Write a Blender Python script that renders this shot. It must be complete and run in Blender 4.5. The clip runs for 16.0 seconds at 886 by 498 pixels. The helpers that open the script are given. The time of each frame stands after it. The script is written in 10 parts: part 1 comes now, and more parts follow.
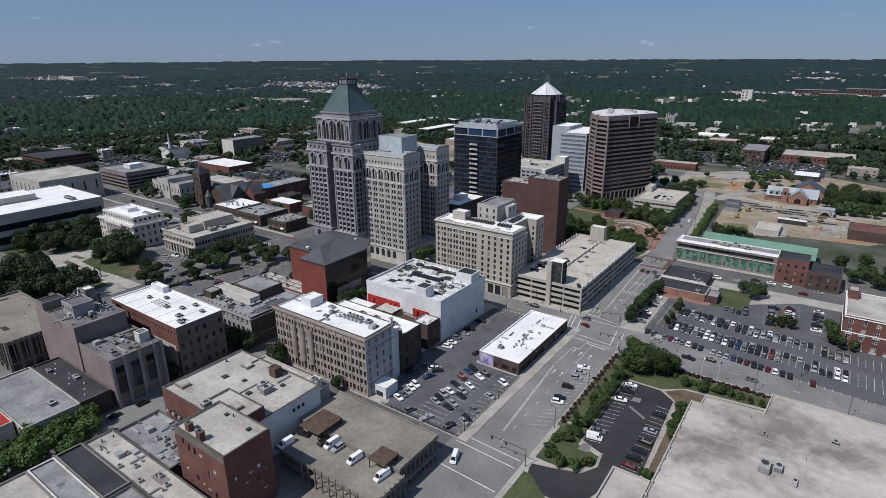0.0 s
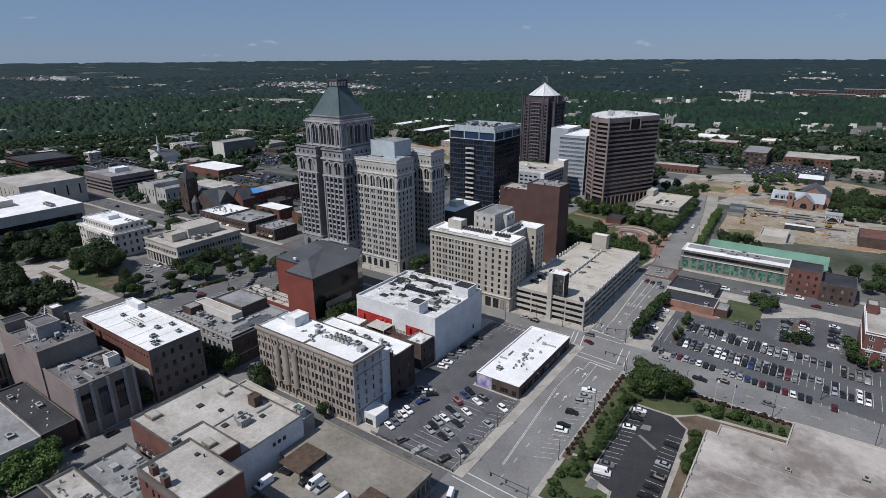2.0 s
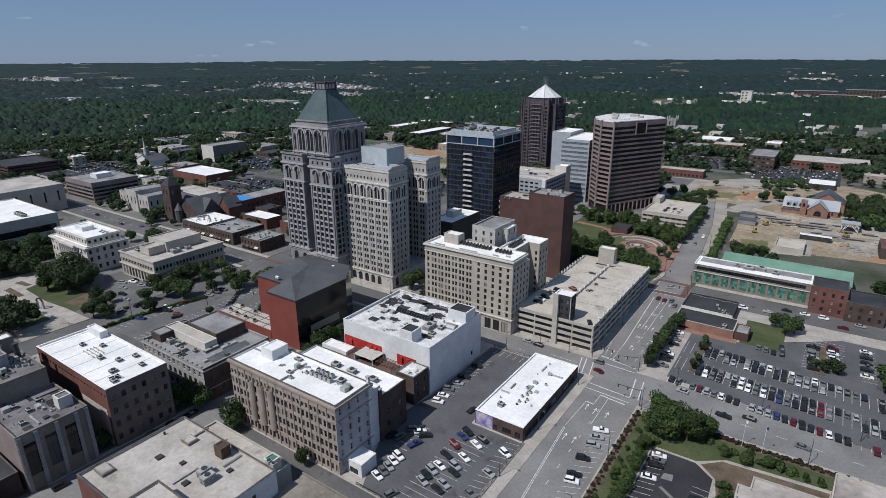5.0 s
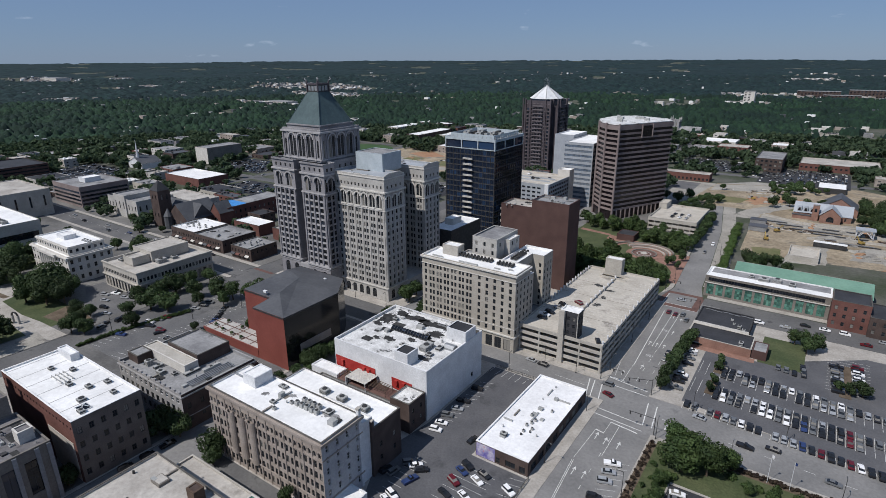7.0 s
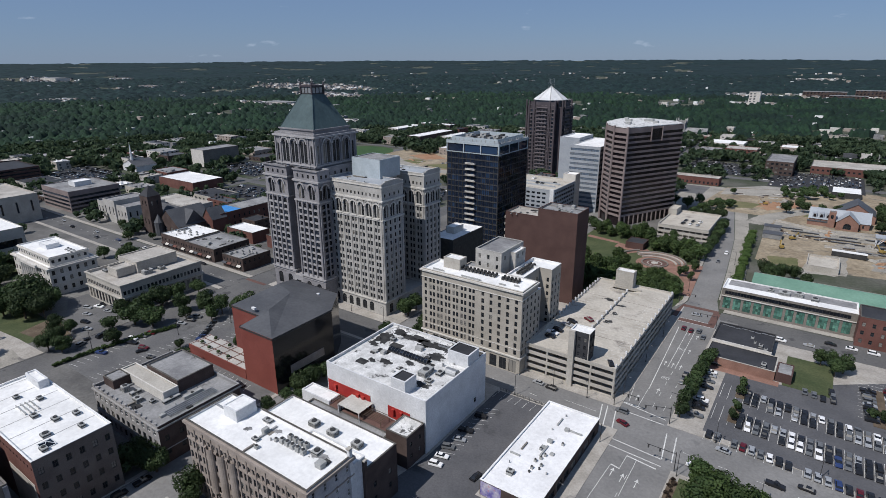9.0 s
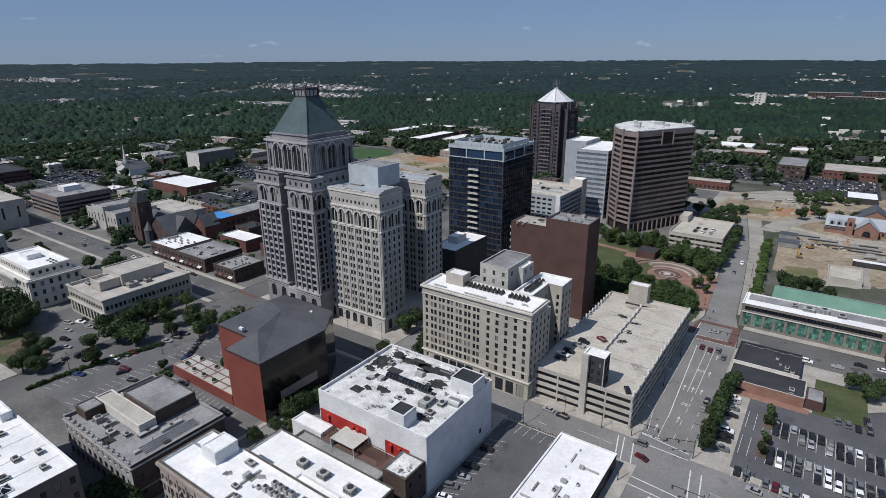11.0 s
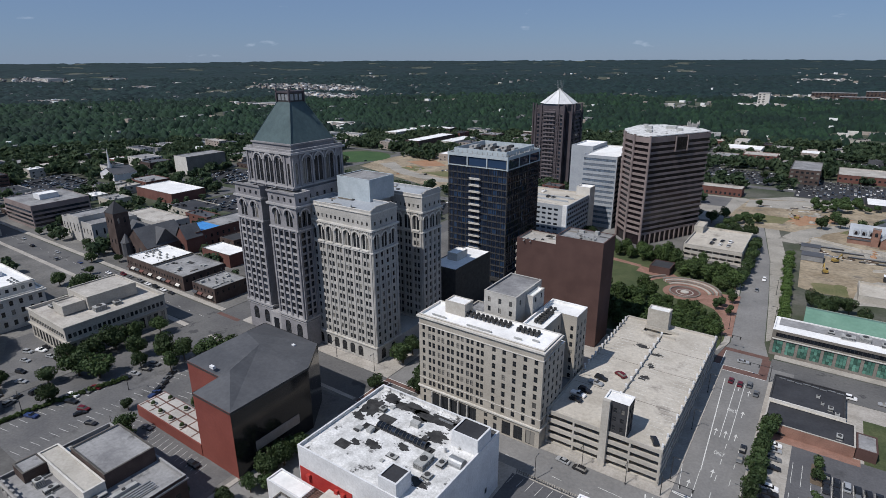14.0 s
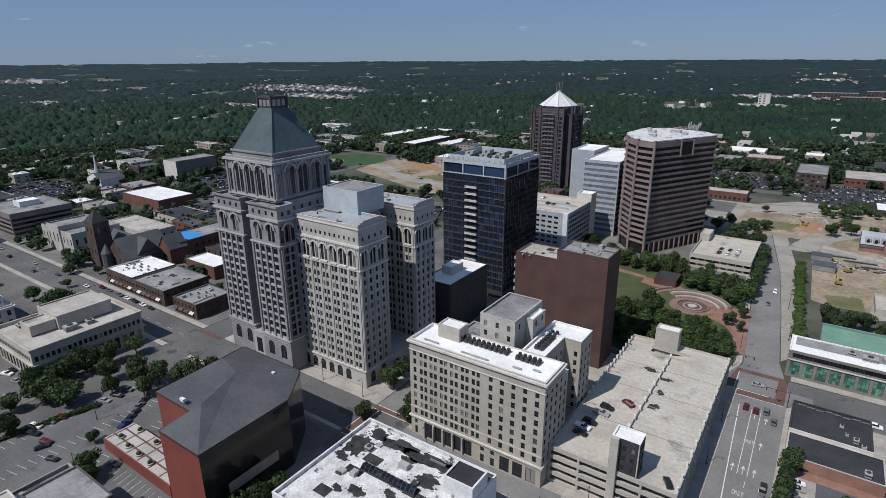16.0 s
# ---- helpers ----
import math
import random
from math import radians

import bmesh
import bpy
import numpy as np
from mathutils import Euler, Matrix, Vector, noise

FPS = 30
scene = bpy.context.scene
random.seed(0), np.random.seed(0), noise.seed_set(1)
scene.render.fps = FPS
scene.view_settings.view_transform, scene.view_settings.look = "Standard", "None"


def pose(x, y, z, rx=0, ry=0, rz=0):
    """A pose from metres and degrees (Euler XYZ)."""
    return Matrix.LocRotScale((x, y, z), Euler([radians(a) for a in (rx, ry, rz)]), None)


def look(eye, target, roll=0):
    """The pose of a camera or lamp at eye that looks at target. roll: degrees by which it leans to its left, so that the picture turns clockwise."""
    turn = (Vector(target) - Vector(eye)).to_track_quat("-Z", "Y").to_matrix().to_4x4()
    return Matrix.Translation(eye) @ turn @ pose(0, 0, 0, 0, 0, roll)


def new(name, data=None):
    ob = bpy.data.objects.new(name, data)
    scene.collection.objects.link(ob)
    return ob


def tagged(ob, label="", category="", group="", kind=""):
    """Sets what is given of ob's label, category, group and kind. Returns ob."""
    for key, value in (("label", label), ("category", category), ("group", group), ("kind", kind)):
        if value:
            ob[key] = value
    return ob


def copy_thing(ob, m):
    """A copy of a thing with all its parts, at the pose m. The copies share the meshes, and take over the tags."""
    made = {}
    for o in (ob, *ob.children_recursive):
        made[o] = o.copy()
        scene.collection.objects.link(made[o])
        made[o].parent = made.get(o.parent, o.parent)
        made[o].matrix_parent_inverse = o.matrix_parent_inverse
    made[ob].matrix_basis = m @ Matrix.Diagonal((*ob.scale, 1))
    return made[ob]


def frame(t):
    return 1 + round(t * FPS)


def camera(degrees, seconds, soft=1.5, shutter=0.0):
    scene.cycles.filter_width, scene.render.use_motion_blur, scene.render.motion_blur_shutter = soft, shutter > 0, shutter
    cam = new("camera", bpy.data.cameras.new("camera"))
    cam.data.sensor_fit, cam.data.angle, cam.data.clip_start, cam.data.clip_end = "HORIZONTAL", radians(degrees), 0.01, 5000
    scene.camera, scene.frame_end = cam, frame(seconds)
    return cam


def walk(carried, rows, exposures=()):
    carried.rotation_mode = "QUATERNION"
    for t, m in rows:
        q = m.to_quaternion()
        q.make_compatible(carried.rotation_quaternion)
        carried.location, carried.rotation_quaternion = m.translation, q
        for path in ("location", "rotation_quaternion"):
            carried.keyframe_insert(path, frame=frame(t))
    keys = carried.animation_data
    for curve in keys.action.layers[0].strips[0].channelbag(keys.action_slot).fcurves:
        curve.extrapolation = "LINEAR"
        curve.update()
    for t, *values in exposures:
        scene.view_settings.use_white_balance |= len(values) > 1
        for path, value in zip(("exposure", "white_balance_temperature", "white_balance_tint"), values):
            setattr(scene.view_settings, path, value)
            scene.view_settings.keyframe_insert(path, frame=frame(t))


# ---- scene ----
cam = camera(76.7, 16.0, soft=0.4)
PATH = [
    (0, (92.083, -250.777, 124.14), (90.99, -249.233, 123.492), -0.3),
    (0.5, (89.781, -247.162, 124.19), (88.691, -245.615, 123.542), -0.3),
    (1, (87.53, -243.571, 124.298), (86.443, -242.022, 123.65), -0.3),
    (1.5, (85.215, -239.905, 124.384), (84.131, -238.354, 123.735), -0.3),
    (2, (83.008, -236.4, 124.402), (81.925, -234.849, 123.754), -0.3),
    (2.5, (81.132, -233.172, 124.566), (80.049, -231.62, 123.919), -0.3),
    (3, (79.01, -229.633, 124.535), (77.929, -228.08, 123.887), -0.3),
    (3.5, (77.09, -226.107, 124.666), (76.009, -224.554, 124.018), -0.3),
    (4, (74.57, -222.691, 124.583), (73.492, -221.136, 123.935), -0.3),
    (6.5, (63.305, -204.878, 124.766), (62.228, -203.322, 124.119), -0.3),
    (7, (60.871, -201.361, 124.783), (59.794, -199.805, 124.136), -0.3),
    (7.5, (58.568, -197.744, 124.85), (57.49, -196.189, 124.202), -0.3),
    (8, (56.1, -194.059, 124.852), (55.021, -192.505, 124.205), -0.3),
    (8.5, (53.551, -190.481, 124.84), (52.472, -188.927, 124.193), -0.3),
    (9, (51.011, -186.758, 124.949), (49.93, -185.205, 124.302), -0.3),
    (11.5, (37.697, -168.587, 125.178), (36.612, -167.035, 124.532), -0.3),
    (12, (34.934, -164.734, 125.319), (33.851, -163.182, 124.672), -0.3),
    (12.5, (32.16, -160.91, 125.348), (31.078, -159.357, 124.701), -0.4),
    (13, (29.603, -156.969, 125.398), (28.521, -155.416, 124.751), -0.4),
    (13.5, (26.786, -153.356, 125.448), (25.706, -151.802, 124.802), -0.3),
    (14, (24.123, -149.459, 125.398), (23.044, -147.905, 124.751), -0.3),
    (14.5, (21.863, -145.469, 125.529), (20.782, -143.915, 124.883), -0.3),
    (15, (19.442, -141.492, 125.737), (18.362, -139.938, 125.09), -0.4),
    (15.5, (17.421, -137.483, 125.848), (16.342, -135.928, 125.202), -0.4),
    (16, (16.013, -134.003, 126.161), (14.938, -132.446, 125.515), -0.4),
]
walk(cam, [(t, look(eye, target, roll)) for t, eye, target, roll in PATH],
     exposures=[(0, 0.03, 6150, 11), (16, 0.03, 6150, 11)])

# ---- world and sun ----
SUN_DIR = Vector((-0.215, -0.565, 0.80)).normalized()
world = bpy.data.worlds.new("sky")
scene.world = world
world.use_nodes = True
wt = world.node_tree
wt.nodes.clear()
sky = wt.nodes.new("ShaderNodeTexSky")
sky.sky_type = "NISHITA"
sky.sun_disc = False
sky.sun_elevation = math.asin(SUN_DIR.z)
sky.sun_rotation = math.atan2(SUN_DIR.x, SUN_DIR.y)
sky.altitude = 250
sky.air_density = 1.0
sky.dust_density = 0.1
sky.ozone_density = 3.0
bg = wt.nodes.new("ShaderNodeBackground")
bg.inputs["Strength"].default_value = 0.050
wout = wt.nodes.new("ShaderNodeOutputWorld")
tone = wt.nodes.new("ShaderNodeMix")
tone.data_type, tone.blend_type = "RGBA", "MULTIPLY"
tone.inputs[0].default_value = 1.0
tone.inputs[7].default_value = (0.74, 0.91, 1.26, 1)
wt.links.new(sky.outputs[0], tone.inputs[6])
# thin even haze over the sky, and a few small bright clouds
haze = wt.nodes.new("ShaderNodeMix")
haze.data_type = "RGBA"
haze.inputs[0].default_value = 0.62
haze.inputs[7].default_value = (3.95, 5.5, 8.1, 1)
wt.links.new(tone.outputs[2], haze.inputs[6])
way = wt.nodes.new("ShaderNodeTexCoord")
stretch = wt.nodes.new("ShaderNodeMapping")
stretch.inputs["Scale"].default_value = (5, 5, 16.0)
stretch.inputs["Location"].default_value = (1.3, 0.4, 0.0)
puff = wt.nodes.new("ShaderNodeTexNoise")
puff.inputs["Scale"].default_value, puff.inputs["Detail"].default_value = 2.2, 6
edge = wt.nodes.new("ShaderNodeMapRange")
edge.inputs[1].default_value, edge.inputs[2].default_value = 0.67, 0.80
clouds = wt.nodes.new("ShaderNodeMix")
clouds.data_type = "RGBA"
clouds.inputs[7].default_value = (9.5, 11.0, 13.0, 1)
wt.links.new(way.outputs["Generated"], stretch.inputs[0])
wt.links.new(stretch.outputs[0], puff.inputs["Vector"])
wt.links.new(puff.outputs["Fac"], edge.inputs[0])
wt.links.new(edge.outputs[0], clouds.inputs[0])
wt.links.new(haze.outputs[2], clouds.inputs[6])
wt.links.new(clouds.outputs[2], bg.inputs[0])
wt.links.new(bg.outputs[0], wout.inputs[0])

sun_data = bpy.data.lights.new("sun", "SUN")
sun_data.energy = 4.05
sun_data.angle = radians(0.5)
sun_data.color = (1.0, 0.935, 0.855)
sun = new("sun", sun_data)
sun.matrix_world = look(SUN_DIR * 100, (0, 0, 0))

# ---- materials ----
def nodes_of(name):
    m = bpy.data.materials.new(name)
    m.use_nodes = True
    t = m.node_tree
    return m, t, t.nodes["Principled BSDF"], t.links


def mixed(t, fac, a, b, blend="MIX"):
    n = t.nodes.new("ShaderNodeMix")
    n.data_type, n.blend_type = "RGBA", blend
    for sock, val in ((0, fac), (6, a), (7, b)):
        if isinstance(val, (int, float)):
            n.inputs[sock].default_value = val
        elif isinstance(val, tuple):
            n.inputs[sock].default_value = (*val[:3], 1)
        else:
            t.links.new(val, n.inputs[sock])
    return n.outputs[2]


def noise_of(t, coord, scale, detail=4.0, lo=0.35, hi=0.65, rough=0.55, stretch=None):
    n = t.nodes.new("ShaderNodeTexNoise")
    n.inputs["Scale"].default_value, n.inputs["Detail"].default_value = scale, detail
    n.inputs["Roughness"].default_value = rough
    if stretch:
        mp = t.nodes.new("ShaderNodeMapping")
        mp.inputs["Scale"].default_value = stretch
        t.links.new(coord, mp.inputs[0])
        coord = mp.outputs[0]
    t.links.new(coord, n.inputs["Vector"])
    r = t.nodes.new("ShaderNodeMapRange")
    r.inputs[1].default_value, r.inputs[2].default_value = lo, hi
    t.links.new(n.outputs["Fac"], r.inputs[0])
    return r.outputs[0]


def leafy(key, share):
    """Lets a share of the light pass through thin leaves."""
    t, L = M[key].node_tree, M[key].node_tree.links
    p, out = t.nodes["Principled BSDF"], t.nodes["Material Output"]
    tr, mx = t.nodes.new("ShaderNodeBsdfTranslucent"), t.nodes.new("ShaderNodeMixShader")
    mx.inputs[0].default_value = share
    L.new(p.inputs["Base Color"].links[0].from_socket, tr.inputs["Color"])
    L.new(p.outputs[0], mx.inputs[1])
    L.new(tr.outputs[0], mx.inputs[2])
    L.new(mx.outputs[0], out.inputs["Surface"])


def surf(name, a, b, big=0.12, fine=2.5, rough=0.85, grain=0.35, bump=0.25, metal=0.0, spec=0.3, vary=0.0, stretch=None, third=None):
    """A matt surface: colour a to b in large patches, a fine grain over it, vary: lightness from piece to piece."""
    m, t, p, L = nodes_of(name)
    geo = t.nodes.new("ShaderNodeNewGeometry")
    pos = geo.outputs["Position"]
    f1 = noise_of(t, pos, big, 5, stretch=stretch)
    col = mixed(t, f1, a, b)
    if third:
        col = mixed(t, noise_of(t, pos, third[1], 6, third[2], third[2] + (third[3] if len(third) > 3 else 0.08), 0.65), col, third[0])
    f2 = noise_of(t, pos, fine, 4, 0.25, 0.75, 0.65)
    dark = tuple(1 - grain for _ in range(3))
    col = mixed(t, 1.0, col, mixed(t, f2, dark, (1.12, 1.12, 1.12)), "MULTIPLY")
    if vary:
        oi = t.nodes.new("ShaderNodeObjectInfo")
        r = t.nodes.new("ShaderNodeMapRange")
        r.inputs[3].default_value, r.inputs[4].default_value = 1 - vary, 1 + vary
        L.new(oi.outputs["Random"], r.inputs[0])
        mm = t.nodes.new("ShaderNodeMix")
        mm.data_type, mm.blend_type = "RGBA", "MULTIPLY"
        mm.inputs[0].default_value = 1
        L.new(col, mm.inputs[6])
        L.new(r.outputs[0], mm.inputs[7])
        col = mm.outputs[2]
    L.new(col, p.inputs["Base Color"])
    p.inputs["Roughness"].default_value = rough
    p.inputs["Metallic"].default_value = metal
    p.inputs["Specular IOR Level"].default_value = spec
    if bump:
        bn = t.nodes.new("ShaderNodeBump")
        bn.inputs["Strength"].default_value = bump
        bn.inputs["Distance"].default_value = 0.08
        L.new(f2, bn.inputs["Height"])
        L.new(bn.outputs[0], p.inputs["Normal"])
    return m


def pane_mat(name, base, blind, share, rough=0.08):
    """Window glass over a dark room; a share of the panes shows drawn blinds."""
    m, t, p, L = nodes_of(name)
    oi = t.nodes.new("ShaderNodeObjectInfo")
    r = t.nodes.new("ShaderNodeMapRange")
    r.inputs[1].default_value, r.inputs[2].default_value = 1 - share, 1 - share + 0.12
    geo = t.nodes.new("ShaderNodeNewGeometry")
    add, fr = t.nodes.new("ShaderNodeMath"), t.nodes.new("ShaderNodeMath")
    add.operation, fr.operation = "ADD", "FRACT"
    L.new(oi.outputs["Random"], add.inputs[0])
    L.new(geo.outputs["Random Per Island"], add.inputs[1])
    L.new(add.outputs[0], fr.inputs[0])
    L.new(fr.outputs[0], r.inputs[0])
    n = noise_of(t, geo.outputs["Position"], 0.5, 3)
    c = mixed(t, n, base, tuple(v * 1.8 for v in base))
    L.new(mixed(t, r.outputs[0], c, blind), p.inputs["Base Color"])
    p.inputs["Roughness"].default_value = rough
    p.inputs["Specular IOR Level"].default_value = 0.42
    return m


M = {}
M["asphalt"] = surf("asphalt", (0.086, 0.087, 0.094), (0.118, 0.118, 0.124), 0.06, 1.5, 0.9, 0.25, third=((0.065, 0.066, 0.07), 0.08, 0.58, 0.1))
M["road"] = surf("road_asphalt", (0.165, 0.163, 0.16), (0.225, 0.221, 0.215), 0.05, 0.9, 0.9, 0.22, third=((0.135, 0.134, 0.133), 0.09, 0.60, 0.12))
M["new_asphalt"] = surf("new_asphalt", (0.030, 0.031, 0.035), (0.045, 0.046, 0.05), 0.08, 1.2, 0.85, 0.3)
M["pavement"] = surf("pavement_concrete", (0.30, 0.28, 0.25), (0.40, 0.375, 0.34), 0.15, 1.2, 0.9, 0.2)
M["paving_red"] = surf("red_brick_paving", (0.115, 0.066, 0.056), (0.155, 0.09, 0.076), 0.3, 4, 0.9, 0.3)
M["paint"] = surf("road_paint", (0.55, 0.55, 0.53), (0.75, 0.75, 0.72), 0.6, 3, 0.8, 0.35)
M["grass"] = surf("grass", (0.052, 0.072, 0.03), (0.09, 0.105, 0.048), 0.08, 1.2, 0.95, 0.4)
M["town"] = surf("town_ground", (0.040, 0.055, 0.026), (0.12, 0.118, 0.10), 0.03, 0.5, 0.95, 0.35)
M["dirt"] = surf("bare_earth", (0.25, 0.20, 0.135), (0.41, 0.345, 0.25), 0.045, 0.35, 0.95, 0.5, third=((0.20, 0.175, 0.14), 0.07, 0.56))
M["leaf"] = surf("leaves", (0.032, 0.058, 0.021), (0.066, 0.102, 0.036), 0.25, 2.0, 0.7, 0.35, 0, vary=0.35)
M["leaf_light"] = surf("light_leaves", (0.042, 0.074, 0.024), (0.074, 0.114, 0.034), 0.25, 2.0, 0.7, 0.35, 0, vary=0.25)
M["hedge"] = surf("dark_red_shrub", (0.03, 0.02, 0.017), (0.05, 0.037, 0.023), 0.5, 2.0, 0.8, 0.4, 0)
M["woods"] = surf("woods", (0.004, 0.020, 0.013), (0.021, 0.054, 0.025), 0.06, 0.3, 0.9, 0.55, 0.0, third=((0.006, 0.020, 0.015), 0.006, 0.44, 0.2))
M["bark"] = surf("bark", (0.10, 0.075, 0.05), (0.15, 0.12, 0.09), 1.0, 6, 0.95, 0.4)
M["white_roof"] = surf("white_roof_membrane", (0.66, 0.66, 0.65), (0.80, 0.80, 0.79), 0.08, 0.7, 0.8, 0.12)
M["worn_roof"] = surf("worn_white_roof", (0.50, 0.50, 0.49), (0.76, 0.76, 0.75), 0.3, 1.6, 0.85, 0.35, third=((0.10, 0.10, 0.10), 0.22, 0.585, 0.05))
M["grey_roof"] = surf("grey_roof", (0.19, 0.19, 0.195), (0.31, 0.31, 0.31), 0.10, 0.9, 0.9, 0.3, third=((0.12, 0.12, 0.12), 0.13, 0.58, 0.1))
M["tan_roof"] = surf("tan_gravel_roof", (0.335, 0.312, 0.28), (0.475, 0.45, 0.41), 0.08, 0.9, 0.9, 0.25, third=((0.20, 0.185, 0.165), 0.09, 0.57, 0.14))
M["pale_roof"] = surf("stained_pale_roof", (0.355, 0.325, 0.295), (0.49, 0.455, 0.42), 0.045, 0.4, 0.9, 0.14, stretch=(0.35, 1.6, 1), third=((0.20, 0.174, 0.157), 0.03, 0.49, 0.13))
M["dim_roof"] = surf("dim_purple_grey_roof", (0.115, 0.11, 0.115), (0.205, 0.198, 0.20), 0.12, 0.9, 0.9, 0.3, third=((0.07, 0.068, 0.072), 0.14, 0.56, 0.1))
M["dark_roof"] = surf("dark_roof", (0.03, 0.031, 0.035), (0.05, 0.051, 0.056), 0.1, 1.0, 0.7, 0.25)
M["slate"] = surf("slate_grey_roof", (0.065, 0.068, 0.075), (0.09, 0.093, 0.10), 0.1, 0.8, 0.55, 0.15)
M["cream_stone"] = surf("cream_stone", (0.355, 0.345, 0.322), (0.45, 0.436, 0.41), 0.1, 1.2, 0.9, 0.22)
M["cream_brick"] = surf("cream_brick", (0.33, 0.305, 0.262), (0.41, 0.38, 0.33), 0.12, 3, 0.9, 0.22)
M["grey_stone"] = surf("grey_granite", (0.25, 0.247, 0.248), (0.335, 0.33, 0.33), 0.1, 1.2, 0.85, 0.25)
M["tan_brick"] = surf("tan_brown_brick", (0.275, 0.235, 0.205), (0.37, 0.322, 0.285), 0.2, 2.5, 0.9, 0.3)
M["red_brick"] = surf("red_brick", (0.122, 0.055, 0.045), (0.168, 0.080, 0.066), 0.15, 3, 0.9, 0.28)
M["brown_brick"] = surf("brown_brick", (0.074, 0.042, 0.037), (0.096, 0.056, 0.049), 0.12, 3, 0.9, 0.22)
M["dark_brick"] = surf("dark_brick", (0.062, 0.044, 0.039), (0.098, 0.072, 0.063), 0.2, 3, 0.9, 0.3)
M["tower_granite"] = surf("purple_grey_granite", (0.205, 0.200, 0.212), (0.285, 0.278, 0.288), 0.1, 1.2, 0.85, 0.25)
M["pale_granite"] = surf("pale_granite_trim", (0.31, 0.305, 0.31), (0.39, 0.382, 0.385), 0.1, 1.2, 0.85, 0.22)
M["salmon_brick"] = surf("salmon_brick", (0.22, 0.125, 0.095), (0.30, 0.175, 0.135), 0.2, 2.5, 0.9, 0.3)
M["granite_red"] = surf("red_granite", (0.165, 0.048, 0.038), (0.205, 0.064, 0.05), 0.08, 1.5, 0.55, 0.12)
M["white_paint"] = surf("painted_white_wall", (0.55, 0.56, 0.57), (0.68, 0.69, 0.70), 0.15, 1.5, 0.85, 0.18)
M["concrete"] = surf("concrete", (0.36, 0.34, 0.30), (0.45, 0.425, 0.38), 0.12, 1.2, 0.9, 0.2)
M["deck"] = surf("parking_deck_concrete", (0.39, 0.36, 0.31), (0.53, 0.495, 0.435), 0.07, 0.8, 0.9, 0.22, third=((0.22, 0.20, 0.175), 0.07, 0.56, 0.14))
M["dull_deck"] = surf("dull_deck_concrete", (0.185, 0.168, 0.142), (0.27, 0.248, 0.212), 0.07, 0.8, 0.9, 0.28, third=((0.125, 0.112, 0.1), 0.08, 0.57, 0.12))
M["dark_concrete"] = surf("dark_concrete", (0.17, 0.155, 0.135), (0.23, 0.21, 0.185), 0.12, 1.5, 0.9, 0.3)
M["copper"] = surf("green_copper_roof", (0.05, 0.080, 0.086), (0.07, 0.106, 0.112), 0.12, 0.6, 0.6, 0.22)
M["green_metal"] = surf("green_metal_roof", (0.12, 0.225, 0.17), (0.16, 0.28, 0.215), 0.08, 0.8, 0.55, 0.12)
M["green_panel"] = surf("green_panel", (0.055, 0.13, 0.105), (0.10, 0.21, 0.165), 0.3, 1.0, 0.25, 0.2, vary=0.55)
M["steel"] = surf("grey_steel", (0.30, 0.31, 0.32), (0.40, 0.41, 0.42), 0.4, 3, 0.5, 0.2, metal=0.6)
M["dark_metal"] = surf("dark_metal", (0.035, 0.035, 0.036), (0.06, 0.06, 0.06), 0.5, 3, 0.6, 0.3)
M["unit"] = surf("roof_unit_grey", (0.30, 0.31, 0.30), (0.42, 0.42, 0.41), 0.6, 3, 0.6, 0.3)
M["red_paint"] = surf("red_painted_wall", (0.30, 0.022, 0.02), (0.38, 0.04, 0.032), 0.3, 2, 0.7, 0.2)
M["wood"] = surf("wood", (0.075, 0.05, 0.036), (0.12, 0.082, 0.06), 0.6, 4, 0.85, 0.4)
M["blue_tarp"] = surf("blue_tarpaulin", (0.05, 0.20, 0.50), (0.07, 0.28, 0.62), 0.3, 1, 0.6, 0.2)
M["aqua_metal"] = surf("pale_blue_metal", (0.34, 0.39, 0.42), (0.43, 0.48, 0.51), 0.2, 1, 0.5, 0.12)
M["mauve_band"] = surf("mauve_stone_band", (0.125, 0.108, 0.115), (0.165, 0.145, 0.152), 0.1, 1.2, 0.85, 0.18)
M["grey_paint"] = surf("weathered_grey_white_paint", (0.33, 0.33, 0.345), (0.43, 0.43, 0.44), 0.15, 1.5, 0.85, 0.22)
M["purple_brick"] = surf("purple_brown_granite", (0.058, 0.049, 0.056), (0.088, 0.076, 0.084), 0.1, 1.5, 0.6, 0.2)
M["band"] = surf("pinkish_concrete_band", (0.195, 0.158, 0.152), (0.25, 0.206, 0.198), 0.1, 1.2, 0.85, 0.18)
M["shop_white"] = surf("white_stucco", (0.50, 0.48, 0.44), (0.60, 0.58, 0.54), 0.2, 1.5, 0.9, 0.2)
M["glass"] = pane_mat("window_glass", (0.012, 0.014, 0.017), (0.22, 0.21, 0.19), 0.22)
M["dark_glass"] = pane_mat("dark_glass", (0.006, 0.008, 0.012), (0.03, 0.04, 0.06), 0.25, 0.05)
M["blue_glass"] = pane_mat("blue_curtain_glass", (0.011, 0.017, 0.032), (0.026, 0.05, 0.10), 0.22, 0.04)
M["pale_glass"] = pane_mat("pale_blue_glass", (0.085, 0.11, 0.145), (0.16, 0.19, 0.23), 0.3, 0.12)
M["black_glass"] = pane_mat("black_granite_glass", (0.008, 0.008, 0.009), (0.012, 0.012, 0.014), 0.3, 0.12)
M["car_white"] = surf("car_white", (0.72, 0.72, 0.72), (0.78, 0.78, 0.78), 0.5, 4, 0.3, 0.05, 0, spec=0.5)
